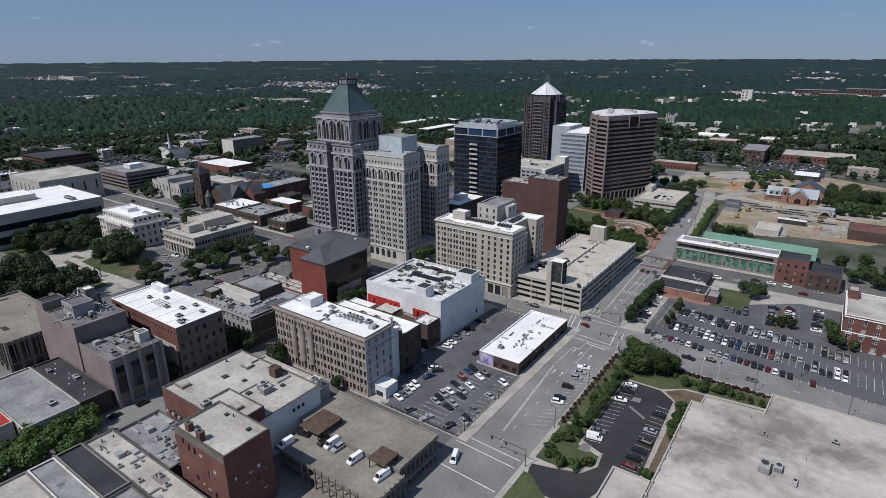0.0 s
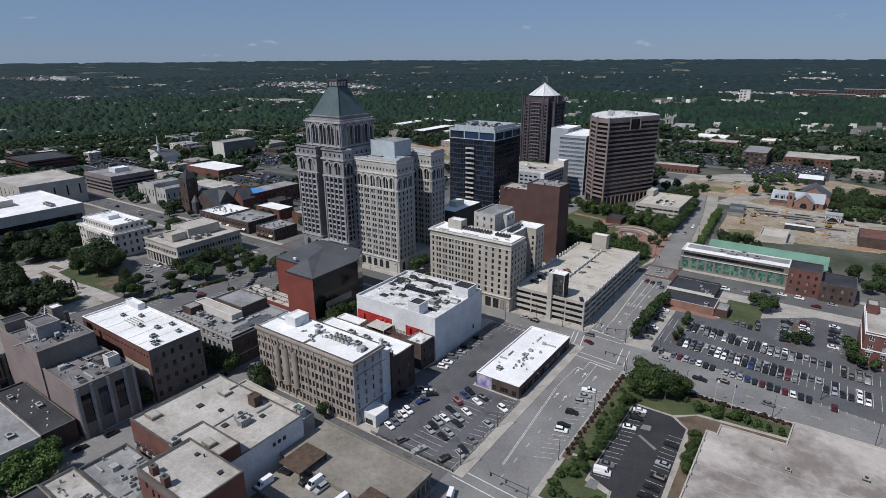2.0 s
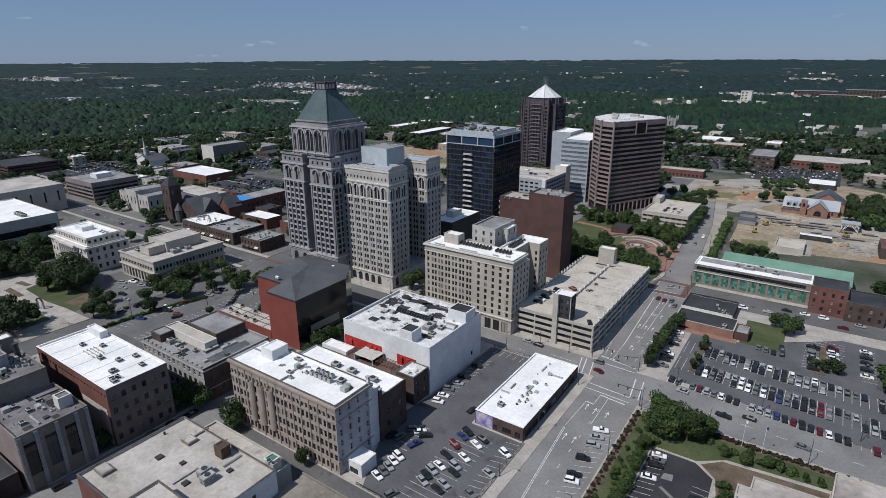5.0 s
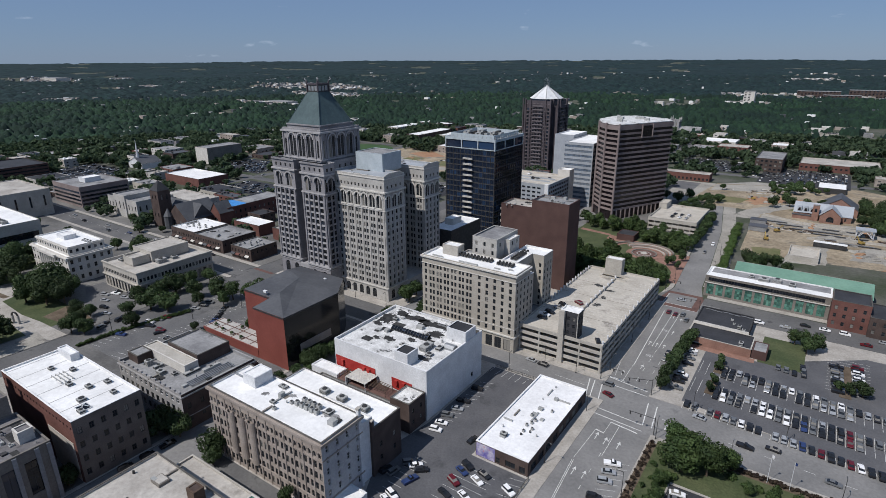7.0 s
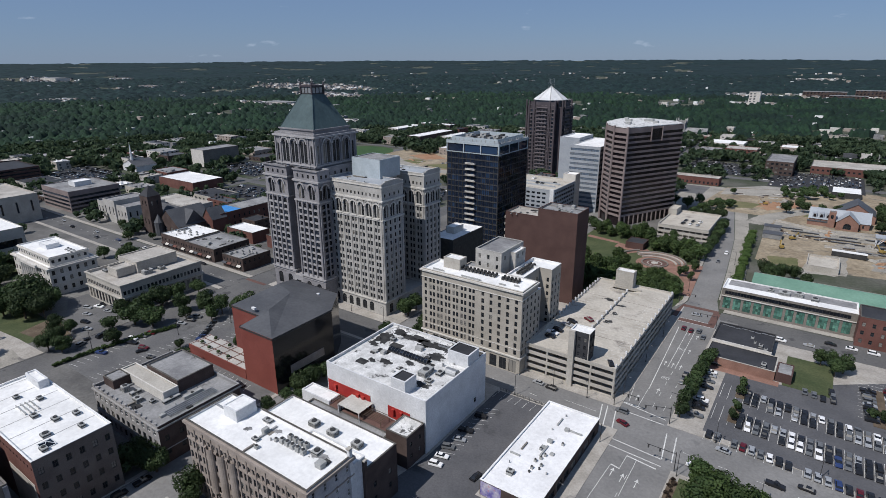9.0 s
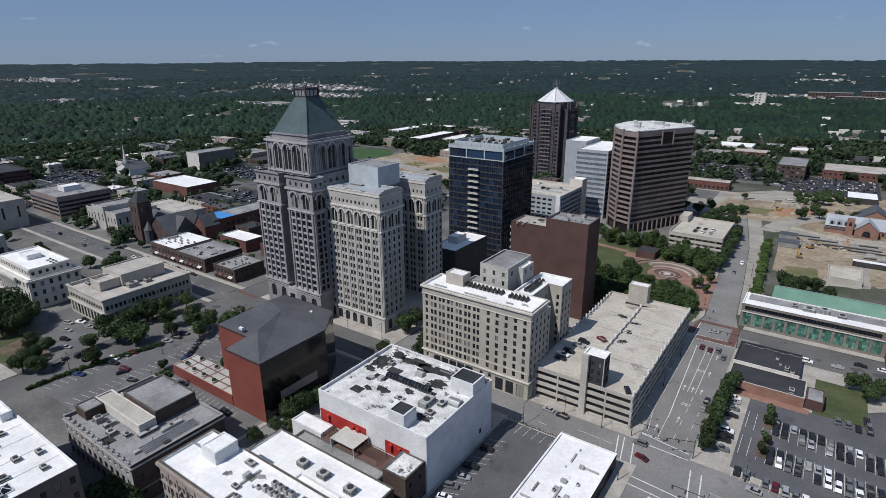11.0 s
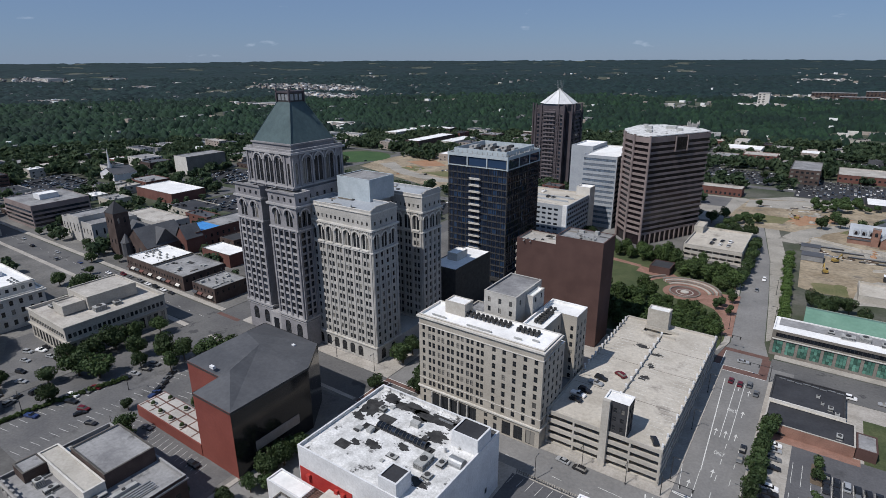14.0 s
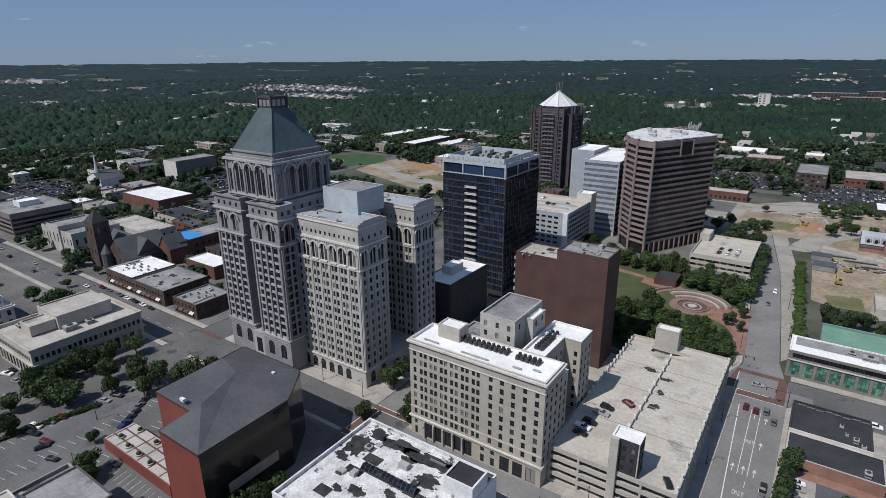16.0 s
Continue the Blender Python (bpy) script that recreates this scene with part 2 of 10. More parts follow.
M["car_silver"] = surf("car_silver", (0.36, 0.37, 0.38), (0.42, 0.43, 0.44), 0.5, 4, 0.3, 0.05, 0, spec=0.5, metal=0.3)
M["car_grey"] = surf("car_grey", (0.10, 0.105, 0.11), (0.14, 0.145, 0.15), 0.5, 4, 0.3, 0.05, 0, spec=0.5)
M["car_black"] = surf("car_black", (0.012, 0.012, 0.014), (0.02, 0.02, 0.022), 0.5, 4, 0.25, 0.05, 0, spec=0.5)
M["car_red"] = surf("car_red", (0.085, 0.007, 0.012), (0.12, 0.010, 0.016), 0.5, 4, 0.3, 0.05, 0, spec=0.5)
M["car_blue"] = surf("car_blue", (0.02, 0.035, 0.10), (0.03, 0.05, 0.14), 0.5, 4, 0.3, 0.05, 0, spec=0.5)
M["tyre"] = surf("tyre_rubber", (0.015, 0.015, 0.015), (0.025, 0.025, 0.025), 1, 6, 0.9, 0.2, 0)
# bluer, darker copy of woods: distance haze painted into the base colour
M["woods_haze_blue"] = surf("far_woods_haze_tint", (0.004, 0.016, 0.020), (0.016, 0.039, 0.037), 0.035, 0.12, 0.95, 0.5, 0.0, third=((0.012, 0.026, 0.027), 0.0025, 0.44, 0.25))
M["yard"] = surf("yard_asphalt", (0.10, 0.098, 0.095), (0.19, 0.185, 0.175), 0.035, 0.7, 0.9, 0.3)
M["store_roof"] = surf("stained_white_membrane", (0.66, 0.66, 0.66), (0.80, 0.80, 0.80), 0.1, 0.9, 0.8, 0.12, third=((0.42, 0.42, 0.42), 0.22, 0.66))
M["tar"] = surf("black_roof_tar", (0.025, 0.025, 0.026), (0.06, 0.06, 0.06), 0.4, 2.5, 0.9, 0.4)
M["mural"] = surf("painted_mural", (0.55, 0.52, 0.58), (0.12, 0.10, 0.35), 0.35, 2.0, 0.8, 0.2, third=((0.45, 0.12, 0.16), 0.3, 0.6))
M["bright_leaf"] = surf("bright_leaves", (0.050, 0.092, 0.022), (0.086, 0.138, 0.034), 0.25, 2.0, 0.7, 0.35, 0, vary=0.15)
M["field"] = surf("playing_field", (0.034, 0.074, 0.026), (0.048, 0.092, 0.032), 0.05, 0.5, 0.95, 0.2)
M["rubble"] = surf("grey_rubble", (0.20, 0.19, 0.17), (0.36, 0.335, 0.30), 0.15, 1.0, 0.95, 0.4)
M["red_earth"] = surf("red_earth", (0.30, 0.165, 0.095), (0.36, 0.22, 0.135), 0.06, 0.8, 0.95, 0.3)
M["gravel"] = surf("compacted_gravel", (0.27, 0.255, 0.225), (0.36, 0.34, 0.30), 0.05, 0.8, 0.95, 0.3, third=((0.20, 0.19, 0.165), 0.07, 0.58))
M["dry_grass"] = surf("dry_grass", (0.12, 0.13, 0.055), (0.19, 0.175, 0.09), 0.06, 1.0, 0.95, 0.4)
M["yellow_paint"] = surf("yellow_machine_paint", (0.28, 0.19, 0.05), (0.36, 0.25, 0.07), 0.5, 3, 0.6, 0.3)
M["ribbon_glass"] = surf("ribbon_glass", (0.010, 0.008, 0.010), (0.022, 0.016, 0.018), 0.2, 1.0, 0.18, 0.3, 0, spec=0.35)
M["cool_white"] = surf("cool_white_panels", (0.29, 0.315, 0.345), (0.36, 0.385, 0.415), 0.1, 1.2, 0.8, 0.18)
M["alley"] = surf("worn_alley_concrete", (0.26, 0.245, 0.215), (0.36, 0.34, 0.30), 0.1, 1.2, 0.9, 0.3, third=((0.16, 0.15, 0.14), 0.12, 0.56))
M["west_road"] = surf("dark_street_asphalt", (0.095, 0.095, 0.097), (0.14, 0.138, 0.135), 0.05, 0.9, 0.9, 0.22, third=((0.07, 0.07, 0.072), 0.1, 0.57, 0.06))
M["grey_lot"] = surf("worn_lot_asphalt", (0.11, 0.11, 0.113), (0.155, 0.153, 0.15), 0.06, 1.2, 0.9, 0.25, third=((0.08, 0.08, 0.08), 0.08, 0.57, 0.1))
M["town_leaf"] = surf("town_leaves", (0.046, 0.078, 0.043), (0.084, 0.122, 0.062), 0.07, 0.6, 0.85, 0.35, 0)
leafy("town_leaf", 0.4)
leafy("leaf", 0.25)
leafy("leaf_light", 0.25)
M["dark_coping"] = surf("weathered_coping", (0.075, 0.070, 0.064), (0.12, 0.112, 0.10), 0.4, 2.0, 0.9, 0.3)
M["brown_wall"] = surf("grey_brown_brick", (0.13, 0.112, 0.10), (0.18, 0.158, 0.14), 0.2, 3, 0.9, 0.3)
M["mulch"] = surf("bark_mulch", (0.10, 0.075, 0.052), (0.16, 0.125, 0.09), 0.2, 2.0, 0.95, 0.4)

# ---- mesh helpers ----
def link_mesh(name, me, parent=None, label=""):
    ob = new(name, me)
    if parent is not None:
        ob.parent = parent
    if label:
        ob["label"] = label
    return ob


def part(name, bm, material, parent, label=""):
    """Links a bmesh as one mesh object under a thing or a part."""
    me = bpy.data.meshes.new(name)
    bm.to_mesh(me)
    bm.free()
    for mt in material if isinstance(material, (list, tuple)) else [material]:
        me.materials.append(mt)
    return link_mesh(name, me, parent, label)


def thing(name, label, category, x=0, y=0, z=0, rz=0, group="", kind=""):
    ob = new(name)
    ob.empty_display_size = 0.5
    ob.matrix_basis = pose(x, y, z, 0, 0, rz)
    return tagged(ob, label, category, group, kind)


def quad(bm, pts, mi=0):
    f = bm.faces.new([bm.verts.new(p) for p in pts])
    f.material_index = mi
    return f


def cuboid(bm, x0, x1, y0, y1, z0, z1, mi=0, bottom=True):
    v = [bm.verts.new(p) for p in ((x0, y0, z0), (x1, y0, z0), (x1, y1, z0), (x0, y1, z0), (x0, y0, z1), (x1, y0, z1), (x1, y1, z1), (x0, y1, z1))]
    for q in ((0, 1, 5, 4), (1, 2, 6, 5), (2, 3, 7, 6), (3, 0, 4, 7), (4, 5, 6, 7)) + (((3, 2, 1, 0),) if bottom else ()):
        bm.faces.new([v[i] for i in q]).material_index = mi


def one_box(x0, x1, y0, y1, z0, z1):
    bm = bmesh.new()
    cuboid(bm, x0, x1, y0, y1, z0, z1)
    return bm


def frame_ring(bm, x0, x1, y0, y1, z0, z1, out, thick, mi=0):
    """Four bars round a rectangle, standing out by out and thick overall."""
    X0, X1, Y0, Y1 = x0 - out, x1 + out, y0 - out, y1 + out
    i = thick
    cuboid(bm, X0, X1, Y0, Y0 + i, z0, z1, mi)
    cuboid(bm, X0, X1, Y1 - i, Y1, z0, z1, mi)
    cuboid(bm, X0, X0 + i, Y0 + i, Y1 - i, z0, z1, mi)
    cuboid(bm, X1 - i, X1, Y0 + i, Y1 - i, z0, z1, mi)


def prism(bm, pts, z0, z1, mi=0, cap=True):
    lo = [bm.verts.new((x, y, z0)) for x, y in pts]
    hi = [bm.verts.new((x, y, z1)) for x, y in pts]
    n = len(pts)
    for i in range(n):
        bm.faces.new((lo[i], lo[(i + 1) % n], hi[(i + 1) % n], hi[i])).material_index = mi
    if cap:
        bm.faces.new(hi).material_index = mi


def tube(bm, x, y, z0, z1, r0, r1, n=8, mi=0):
    lo = [bm.verts.new((x + r0 * math.cos(2 * math.pi * k / n), y + r0 * math.sin(2 * math.pi * k / n), z0)) for k in range(n)]
    hi = [bm.verts.new((x + r1 * math.cos(2 * math.pi * k / n), y + r1 * math.sin(2 * math.pi * k / n), z1)) for k in range(n)]
    for k in range(n):
        bm.faces.new((lo[k], lo[(k + 1) % n], hi[(k + 1) % n], hi[k])).material_index = mi
    bm.faces.new(hi).material_index = mi


# ---- facades with real openings ----
WINDOW_MESHES = {}
WINDOWS_ON = {}
FOOT = []
WINDOW_PARTS = 50


def window_mesh(w, h, style):
    """One window, its sill in the middle at the origin, facing -y; frame, bars and panes."""
    key = (round(w, 2), round(h, 2), style)
    if key in WINDOW_MESHES:
        return WINDOW_MESHES[key]
    bm = bmesh.new()
    x = w / 2
    kind, _, look_of = style.partition(":")
    fr = M["white_paint"] if look_of == "w" else M["dark_metal"]
    gl = {"c": M["blue_glass"], "p": M["pale_glass"], "d": M["dark_glass"]}.get(look_of, M["glass"])
    f = min(0.12, w * 0.08)
    if kind == "arch":
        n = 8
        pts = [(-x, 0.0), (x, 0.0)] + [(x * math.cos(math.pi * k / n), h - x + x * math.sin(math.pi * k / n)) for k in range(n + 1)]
        bm.faces.new([bm.verts.new((a, 0, b)) for a, b in pts]).material_index = 1
        cuboid(bm, -0.06, 0.06, -0.08, 0, 0.02, h - 0.02)
        cuboid(bm, -x, x, -0.09, 0, h - x - 0.08, h - x + 0.08)
        if w > 2.2:
            for u in (-w / 4, w / 4):
                cuboid(bm, u - 0.05, u + 0.05, -0.08, 0, 0, h - x)
    else:
        quad(bm, [(-x, 0, 0), (x, 0, 0), (x, 0, h), (-x, 0, h)], 1)
        o = [bm.verts.new(p) for p in ((-x, -0.08, 0), (x, -0.08, 0), (x, -0.08, h), (-x, -0.08, h))]
        i = [bm.verts.new(p) for p in ((-x + f, -0.08, f), (x - f, -0.08, f), (x - f, -0.08, h - f), (-x + f, -0.08, h - f))]
        k = [bm.verts.new(p) for p in ((-x + f, 0, f), (x - f, 0, f), (x - f, 0, h - f), (-x + f, 0, h - f))]
        for q in range(4):
            p = (q + 1) % 4
            bm.faces.new((o[q], o[p], i[p], i[q]))
            bm.faces.new((i[q], i[p], k[p], k[q]))
        if kind == "sash":
            cuboid(bm, -x + f, x - f, -0.07, 0, h * 0.5 - 0.05, h * 0.5 + 0.05)
        if kind in ("pair", "wide"):
            n = 2 if kind == "pair" else max(2, round(w / 1.4))
            for k in range(1, n):
                u = -x + w * k / n
                cuboid(bm, u - 0.05, u + 0.05, -0.07, 0, f, h - f)
            if kind == "pair":
                cuboid(bm, -x + f, x - f, -0.06, 0, h * 0.5 - 0.04, h * 0.5 + 0.04)
    me = bpy.data.meshes.new("window")
    bm.to_mesh(me)
    bm.free()
    me.materials.append(fr)
    me.materials.append(gl)
    WINDOW_MESHES[key] = me
    return me


def wall_cells(bm, p0, d, width, z0, z1, holes, depth=0.28, mi=0):
    """A wall skin in cells, left open at the holes, with reveals."""
    nx, ny = d[1], -d[0]

    def at(u, v, k=0.0):
        return (p0[0] + d[0] * u - nx * k, p0[1] + d[1] * u - ny * k, v)

    us = sorted({0.0, round(width, 3), *(round(h[0], 3) for h in holes), *(round(h[1], 3) for h in holes)})
    vs = sorted({round(z0, 3), round(z1, 3), *(round(h[2], 3) for h in holes), *(round(h[3], 3) for h in holes)})
    ui, vi = {u: i for i, u in enumerate(us)}, {v: i for i, v in enumerate(vs)}
    gone = np.zeros((len(us), len(vs)), bool)
    for h in holes:
        gone[ui[round(h[0], 3)] : ui[round(h[1], 3)], vi[round(h[2], 3)] : vi[round(h[3], 3)]] = True
    for j in range(len(vs) - 1):
        i = 0
        while i < len(us) - 1:
            if gone[i, j]:
                i += 1
                continue
            k = i
            while k < len(us) - 1 and not gone[k, j]:
                k += 1
            quad(bm, [at(us[i], vs[j]), at(us[k], vs[j]), at(us[k], vs[j + 1]), at(us[i], vs[j + 1])], mi)
            i = k
    for h in holes:
        a, b, lo, hi = h[:4]
        quad(bm, [at(a, lo), at(a, lo, depth), at(a, hi, depth), at(a, hi)], mi)
        quad(bm, [at(b, lo, depth), at(b, lo), at(b, hi), at(b, hi, depth)], mi)
        quad(bm, [at(a, lo), at(b, lo), at(b, lo, depth), at(a, lo, depth)], mi)
        quad(bm, [at(a, hi, depth), at(b, hi, depth), at(b, hi), at(a, hi)], mi)
        if h[4].startswith("arch"):
            r, cu = (b - a) / 2, (a + b) / 2
            n = 5
            arc = [(cu + r * math.cos(math.pi * s / (2 * n)), hi - r + r * math.sin(math.pi * s / (2 * n))) for s in range(n + 1)]
            bm.faces.new([bm.verts.new(at(*q, 0.02)) for q in [(b, hi)] + arc[::-1]]).material_index = mi
            arc = [(2 * cu - q[0], q[1]) for q in arc]
            bm.faces.new([bm.verts.new(at(*q, 0.02)) for q in [(a, hi)] + arc]).material_index = mi


def facade(root, p0, d, width, z0, z1, holes, material, depth=0.28, label=""):
    bm = bmesh.new()
    wall_cells(bm, p0, d, width, z0, z1, holes, depth)
    wall = part("wall", bm, material, root, label)
    rz = math.degrees(math.atan2(d[1], d[0]))
    nx, ny = d[1], -d[0]
    spare = bmesh.new()
    mats = []
    for a, b, lo, hi, style in holes:
        if style == "none":
            continue
        u = (a + b) / 2
        me = window_mesh(b - a, hi - lo, style)
        at = pose(p0[0] + d[0] * u - nx * (depth - 0.03), p0[1] + d[1] * u - ny * (depth - 0.03), lo, 0, 0, rz)
        WINDOWS_ON[root.name] = WINDOWS_ON.get(root.name, 0) + 1
        if WINDOWS_ON[root.name] <= (24 if root.location.y > 200 else WINDOW_PARTS):
            link_mesh("window", me, root).matrix_basis = at
            continue
        n0, v0 = len(spare.faces), len(spare.verts)
        spare.from_mesh(me)
        spare.verts.ensure_lookup_table()
        spare.faces.ensure_lookup_table()
        bmesh.ops.transform(spare, matrix=at, verts=spare.verts[v0:])
        mats = mats or list(me.materials)
        if me.materials[1] is not mats[1]:
            mats.append(me.materials[1]) if me.materials[1] not in mats else None
            for f in spare.faces[n0:]:
                if f.material_index == 1:
                    f.material_index = mats.index(me.materials[1])
    if mats:
        tagged(part("glazing", spare, mats, root), kind="stuff")
    else:
        spare.free()
    return wall


def rows_of(width, n, w, h, levels, style="sash", margin=None, pair=0.0):
    """Holes: n windows (or pairs, pair apart) in even bays at the given sill heights."""
    out = []
    m = margin if margin is not None else 0.0
    bay = (width - 2 * m) / n
    for v in levels:
        for k in range(n):
            c = m + bay * (k + 0.5)
            for cc in (c - pair / 2, c + pair / 2) if pair else (c,):
                out.append((cc - w / 2, cc + w / 2, v, v + h, style))
    return out


def block(name, label, category, x0, x1, y0, y1, h, wall, roof, south=(), east=(), north=(), west=(), par=0.9, coping=None, z0=0.0, cornices=(), root=None, parts=None):
    """A building of one rectangle: four walls with openings, a roof below a parapet, its coping and cornices."""
    cx, cy = (x0 + x1) / 2, (y0 + y1) / 2
    FOOT.append((x0, x1, y0, y1))
    if root is None:
        root = thing(name, label, category, cx, cy, 0)
        o = (cx, cy)
    else:
        o = (root.location.x, root.location.y)
    a, b, c, d = x0 - o[0], x1 - o[0], y0 - o[1], y1 - o[1]
    walls = wall if isinstance(wall, dict) else {}
    base = walls.get("all", wall)
    facade(root, (a, c), (1, 0), b - a, z0, h, list(south), walls.get("s", base))
    facade(root, (b, c), (0, 1), d - c, z0, h, list(east), walls.get("e", base))
    facade(root, (b, d), (-1, 0), b - a, z0, h, list(north), walls.get("n", base))
    facade(root, (a, d), (0, -1), d - c, z0, h, list(west), walls.get("w", base))
    t = 0.4
    bm = bmesh.new()
    cuboid(bm, a + t, b - t, c + t, d - t, h - par - 0.3, h - par)
    part("roof", bm, roof, root)
    if par:
        bm = bmesh.new()
        for q in ([(a + t, d - t), (b - t, d - t)], [(b - t, d - t), (b - t, c + t)], [(b - t, c + t), (a + t, c + t)], [(a + t, c + t), (a + t, d - t)]):
            (xa, ya), (xb, yb) = q
            quad(bm, [(xa, ya, h - par), (xb, yb, h - par), (xb, yb, h), (xa, ya, h)])
        part("parapet", bm, roof, root)
    bm = bmesh.new()
    frame_ring(bm, a, b, c, d, h, h + 0.14, 0.06, t + 0.12)
    part("coping", bm, coping or (M["dark_coping"] if base in (M["red_brick"], M["dark_brick"], M["tan_brick"]) else base), root)
    for zc, hc, out in cornices:
        bm = bmesh.new()
        frame_ring(bm, a, b, c, d, zc, zc + hc, out, out + 0.02)
        part("cornice", bm, coping or base, root)
    return root


def roof_unit(x, y, z, sx, sy, sz, rz=0.0, label="grey metal roof cooling unit with louvred sides", group="rooftop units"):
    """A rooftop cooling unit: casing on a kerb, with louvres and a fan hood."""
    r = thing("rooftop_unit", label, "cooling unit", x, y, z, rz, group)
    part("casing", one_box(-sx / 2, sx / 2, -sy / 2, sy / 2, 0, sz), M["unit"], r)
    bm = bmesh.new()
    for k in range(4) if sx > 1.5 else ():
        zz = 0.45 + (sz - 0.7) * k / 4
        cuboid(bm, -sx / 2 - 0.05, sx / 2 + 0.05, -sy / 2 - 0.06, -sy / 2, zz, zz + 0.08)
        cuboid(bm, sx / 2, sx / 2 + 0.06, -sy / 2, sy / 2, zz, zz + 0.08)
    part("louvre", bm, M["dark_metal"], r) if sx > 1.5 else bm.free()
    bm = bmesh.new()
    tube(bm, 0, 0, sz, sz + 0.25, min(sx, sy) * 0.36, min(sx, sy) * 0.36, 10)
    part("fan", bm, M["dark_metal"], r)
    return r


def arches(root, p0, d, centres, v, r0, r1, out, material):
    """Raised half-round mouldings over windows."""
    nx, ny = d[1], -d[0]
    for c in centres:
        bm = bmesh.new()
        n = 9
        for k in range(n):
            a, b = math.pi * k / n, math.pi * (k + 1) / n

            def at(r, t, o):
                u, z = c + r * math.cos(t), v + r * math.sin(t)
                return (p0[0] + d[0] * u + nx * o, p0[1] + d[1] * u + ny * o, z)

            quad(bm, [at(r0, a, out), at(r1, a, out), at(r1, b, out), at(r0, b, out)])
            quad(bm, [at(r1, a, out), at(r1, a, 0), at(r1, b, 0), at(r1, b, out)])
            quad(bm, [at(r0, b, out), at(r0, b, 0), at(r0, a, 0), at(r0, a, out)])
        part("arch", bm, material, root)


def pilasters(root, p0, d, us, w, z0, z1, out, material):
    """Upright ribs standing out of a wall."""
    nx, ny = d[1], -d[0]
    for u in us:
        bm = bmesh.new()
        q = [(p0[0] + d[0] * (u + a) + nx * b, p0[1] + d[1] * (u + a) + ny * b) for a, b in ((-w / 2, 0.0), (-w / 2, out), (w / 2, out), (w / 2, 0.0))]
        area = sum(q[i][0] * q[(i + 1) % 4][1] - q[(i + 1) % 4][0] * q[i][1] for i in range(4))
        prism(bm, q if area > 0 else q[::-1], z0, z1)
        part("pilaster", bm, material, root)


def polyblock(name, label, category, pts, h, wall, roof, par=0.6):
    """A flat-roofed building on a polygon, corners counter-clockwise."""
    cx, cy = sum(p[0] for p in pts) / len(pts), sum(p[1] for p in pts) / len(pts)
    r = thing(name, label, category, cx, cy)
    q = [(x - cx, y - cy) for x, y in pts]
    n = len(q)
    for i in range(n):
        (xa, ya), (xb, yb) = q[i], q[(i + 1) % n]
        ln = math.hypot(xb - xa, yb - ya)
        bm = bmesh.new()
        wall_cells(bm, (xa, ya), ((xb - xa) / ln, (yb - ya) / ln), ln, 0, h, [])
        part("wall", bm, wall, r)
        bm = bmesh.new()
        ux, uy = (xb - xa) / ln * 0.2, (yb - ya) / ln * 0.2
        prism(bm, [(xa - ux + uy, ya - uy - ux), (xb + ux + uy, yb + uy - ux), (xb + ux - uy, yb + uy + ux), (xa - ux - uy, ya - uy + ux)], h - par, h + 0.1 + 0.004 * i)
        part("parapet", bm, wall, r)
    bm = bmesh.new()
    bm.faces.new([bm.verts.new((x, y, h - par)) for x, y in q])
    part("roof", bm, roof, r)
    return r


def stain(x, y, z, rx, ry, seed, material, label="black tar patch on a flat roof"):
    """An uneven flat patch."""
    r2 = random.Random(seed)
    bm = bmesh.new()
    n = 44
    ph = [r2.uniform(0, 6.28) for _ in range(3)]
    pts = []
    for k in range(n):
        a = 2 * math.pi * k / n
        f = 1 + 0.22 * math.sin(2 * a + ph[0]) + 0.14 * math.sin(5 * a + ph[1]) + 0.08 * math.sin(11 * a + ph[2]) + r2.uniform(-0.07, 0.07)
        pts.append(bm.verts.new((rx * f * math.cos(a), ry * f * math.sin(a), 0)))
    bm.faces.new(pts)
    for k in range(14):
        a, d, s = r2.uniform(0, 6.28), r2.uniform(1.0, 1.45), r2.uniform(0.04, 0.13)
        cx, cy = rx * d * math.cos(a), ry * d * math.sin(a)
        bm.faces.new([bm.verts.new((cx + s * rx * r2.uniform(0.5, 1.3) * math.cos(math.pi * j / 4), cy + s * ry * r2.uniform(0.5, 1.3) * math.sin(math.pi * j / 4), 0.002)) for j in range(8)])
    t = thing("roof_patch", label, "roof patch", x, y, z, 0, "roof patches")
    part("patch", bm, material, t)


def beam(bm, p, q, w=0.12):
    """A square bar from p to q."""
    p, q = Vector(p), Vector(q)
    d = (q - p).normalized()
    u = d.cross(Vector((0, 0, 1)) if abs(d.z) < 0.9 else Vector((1, 0, 0))).normalized() * w
    v = d.cross(u).normalized() * w
    c = [(u + v, 0), (v - u, 0), (-u - v, 0), (u - v, 0)]
    lo, hi = [p + k for k, _ in c], [q + k for k, _ in c]
    for i in range(4):
        quad(bm, [lo[i], lo[(i + 1) % 4], hi[(i + 1) % 4], hi[i]])


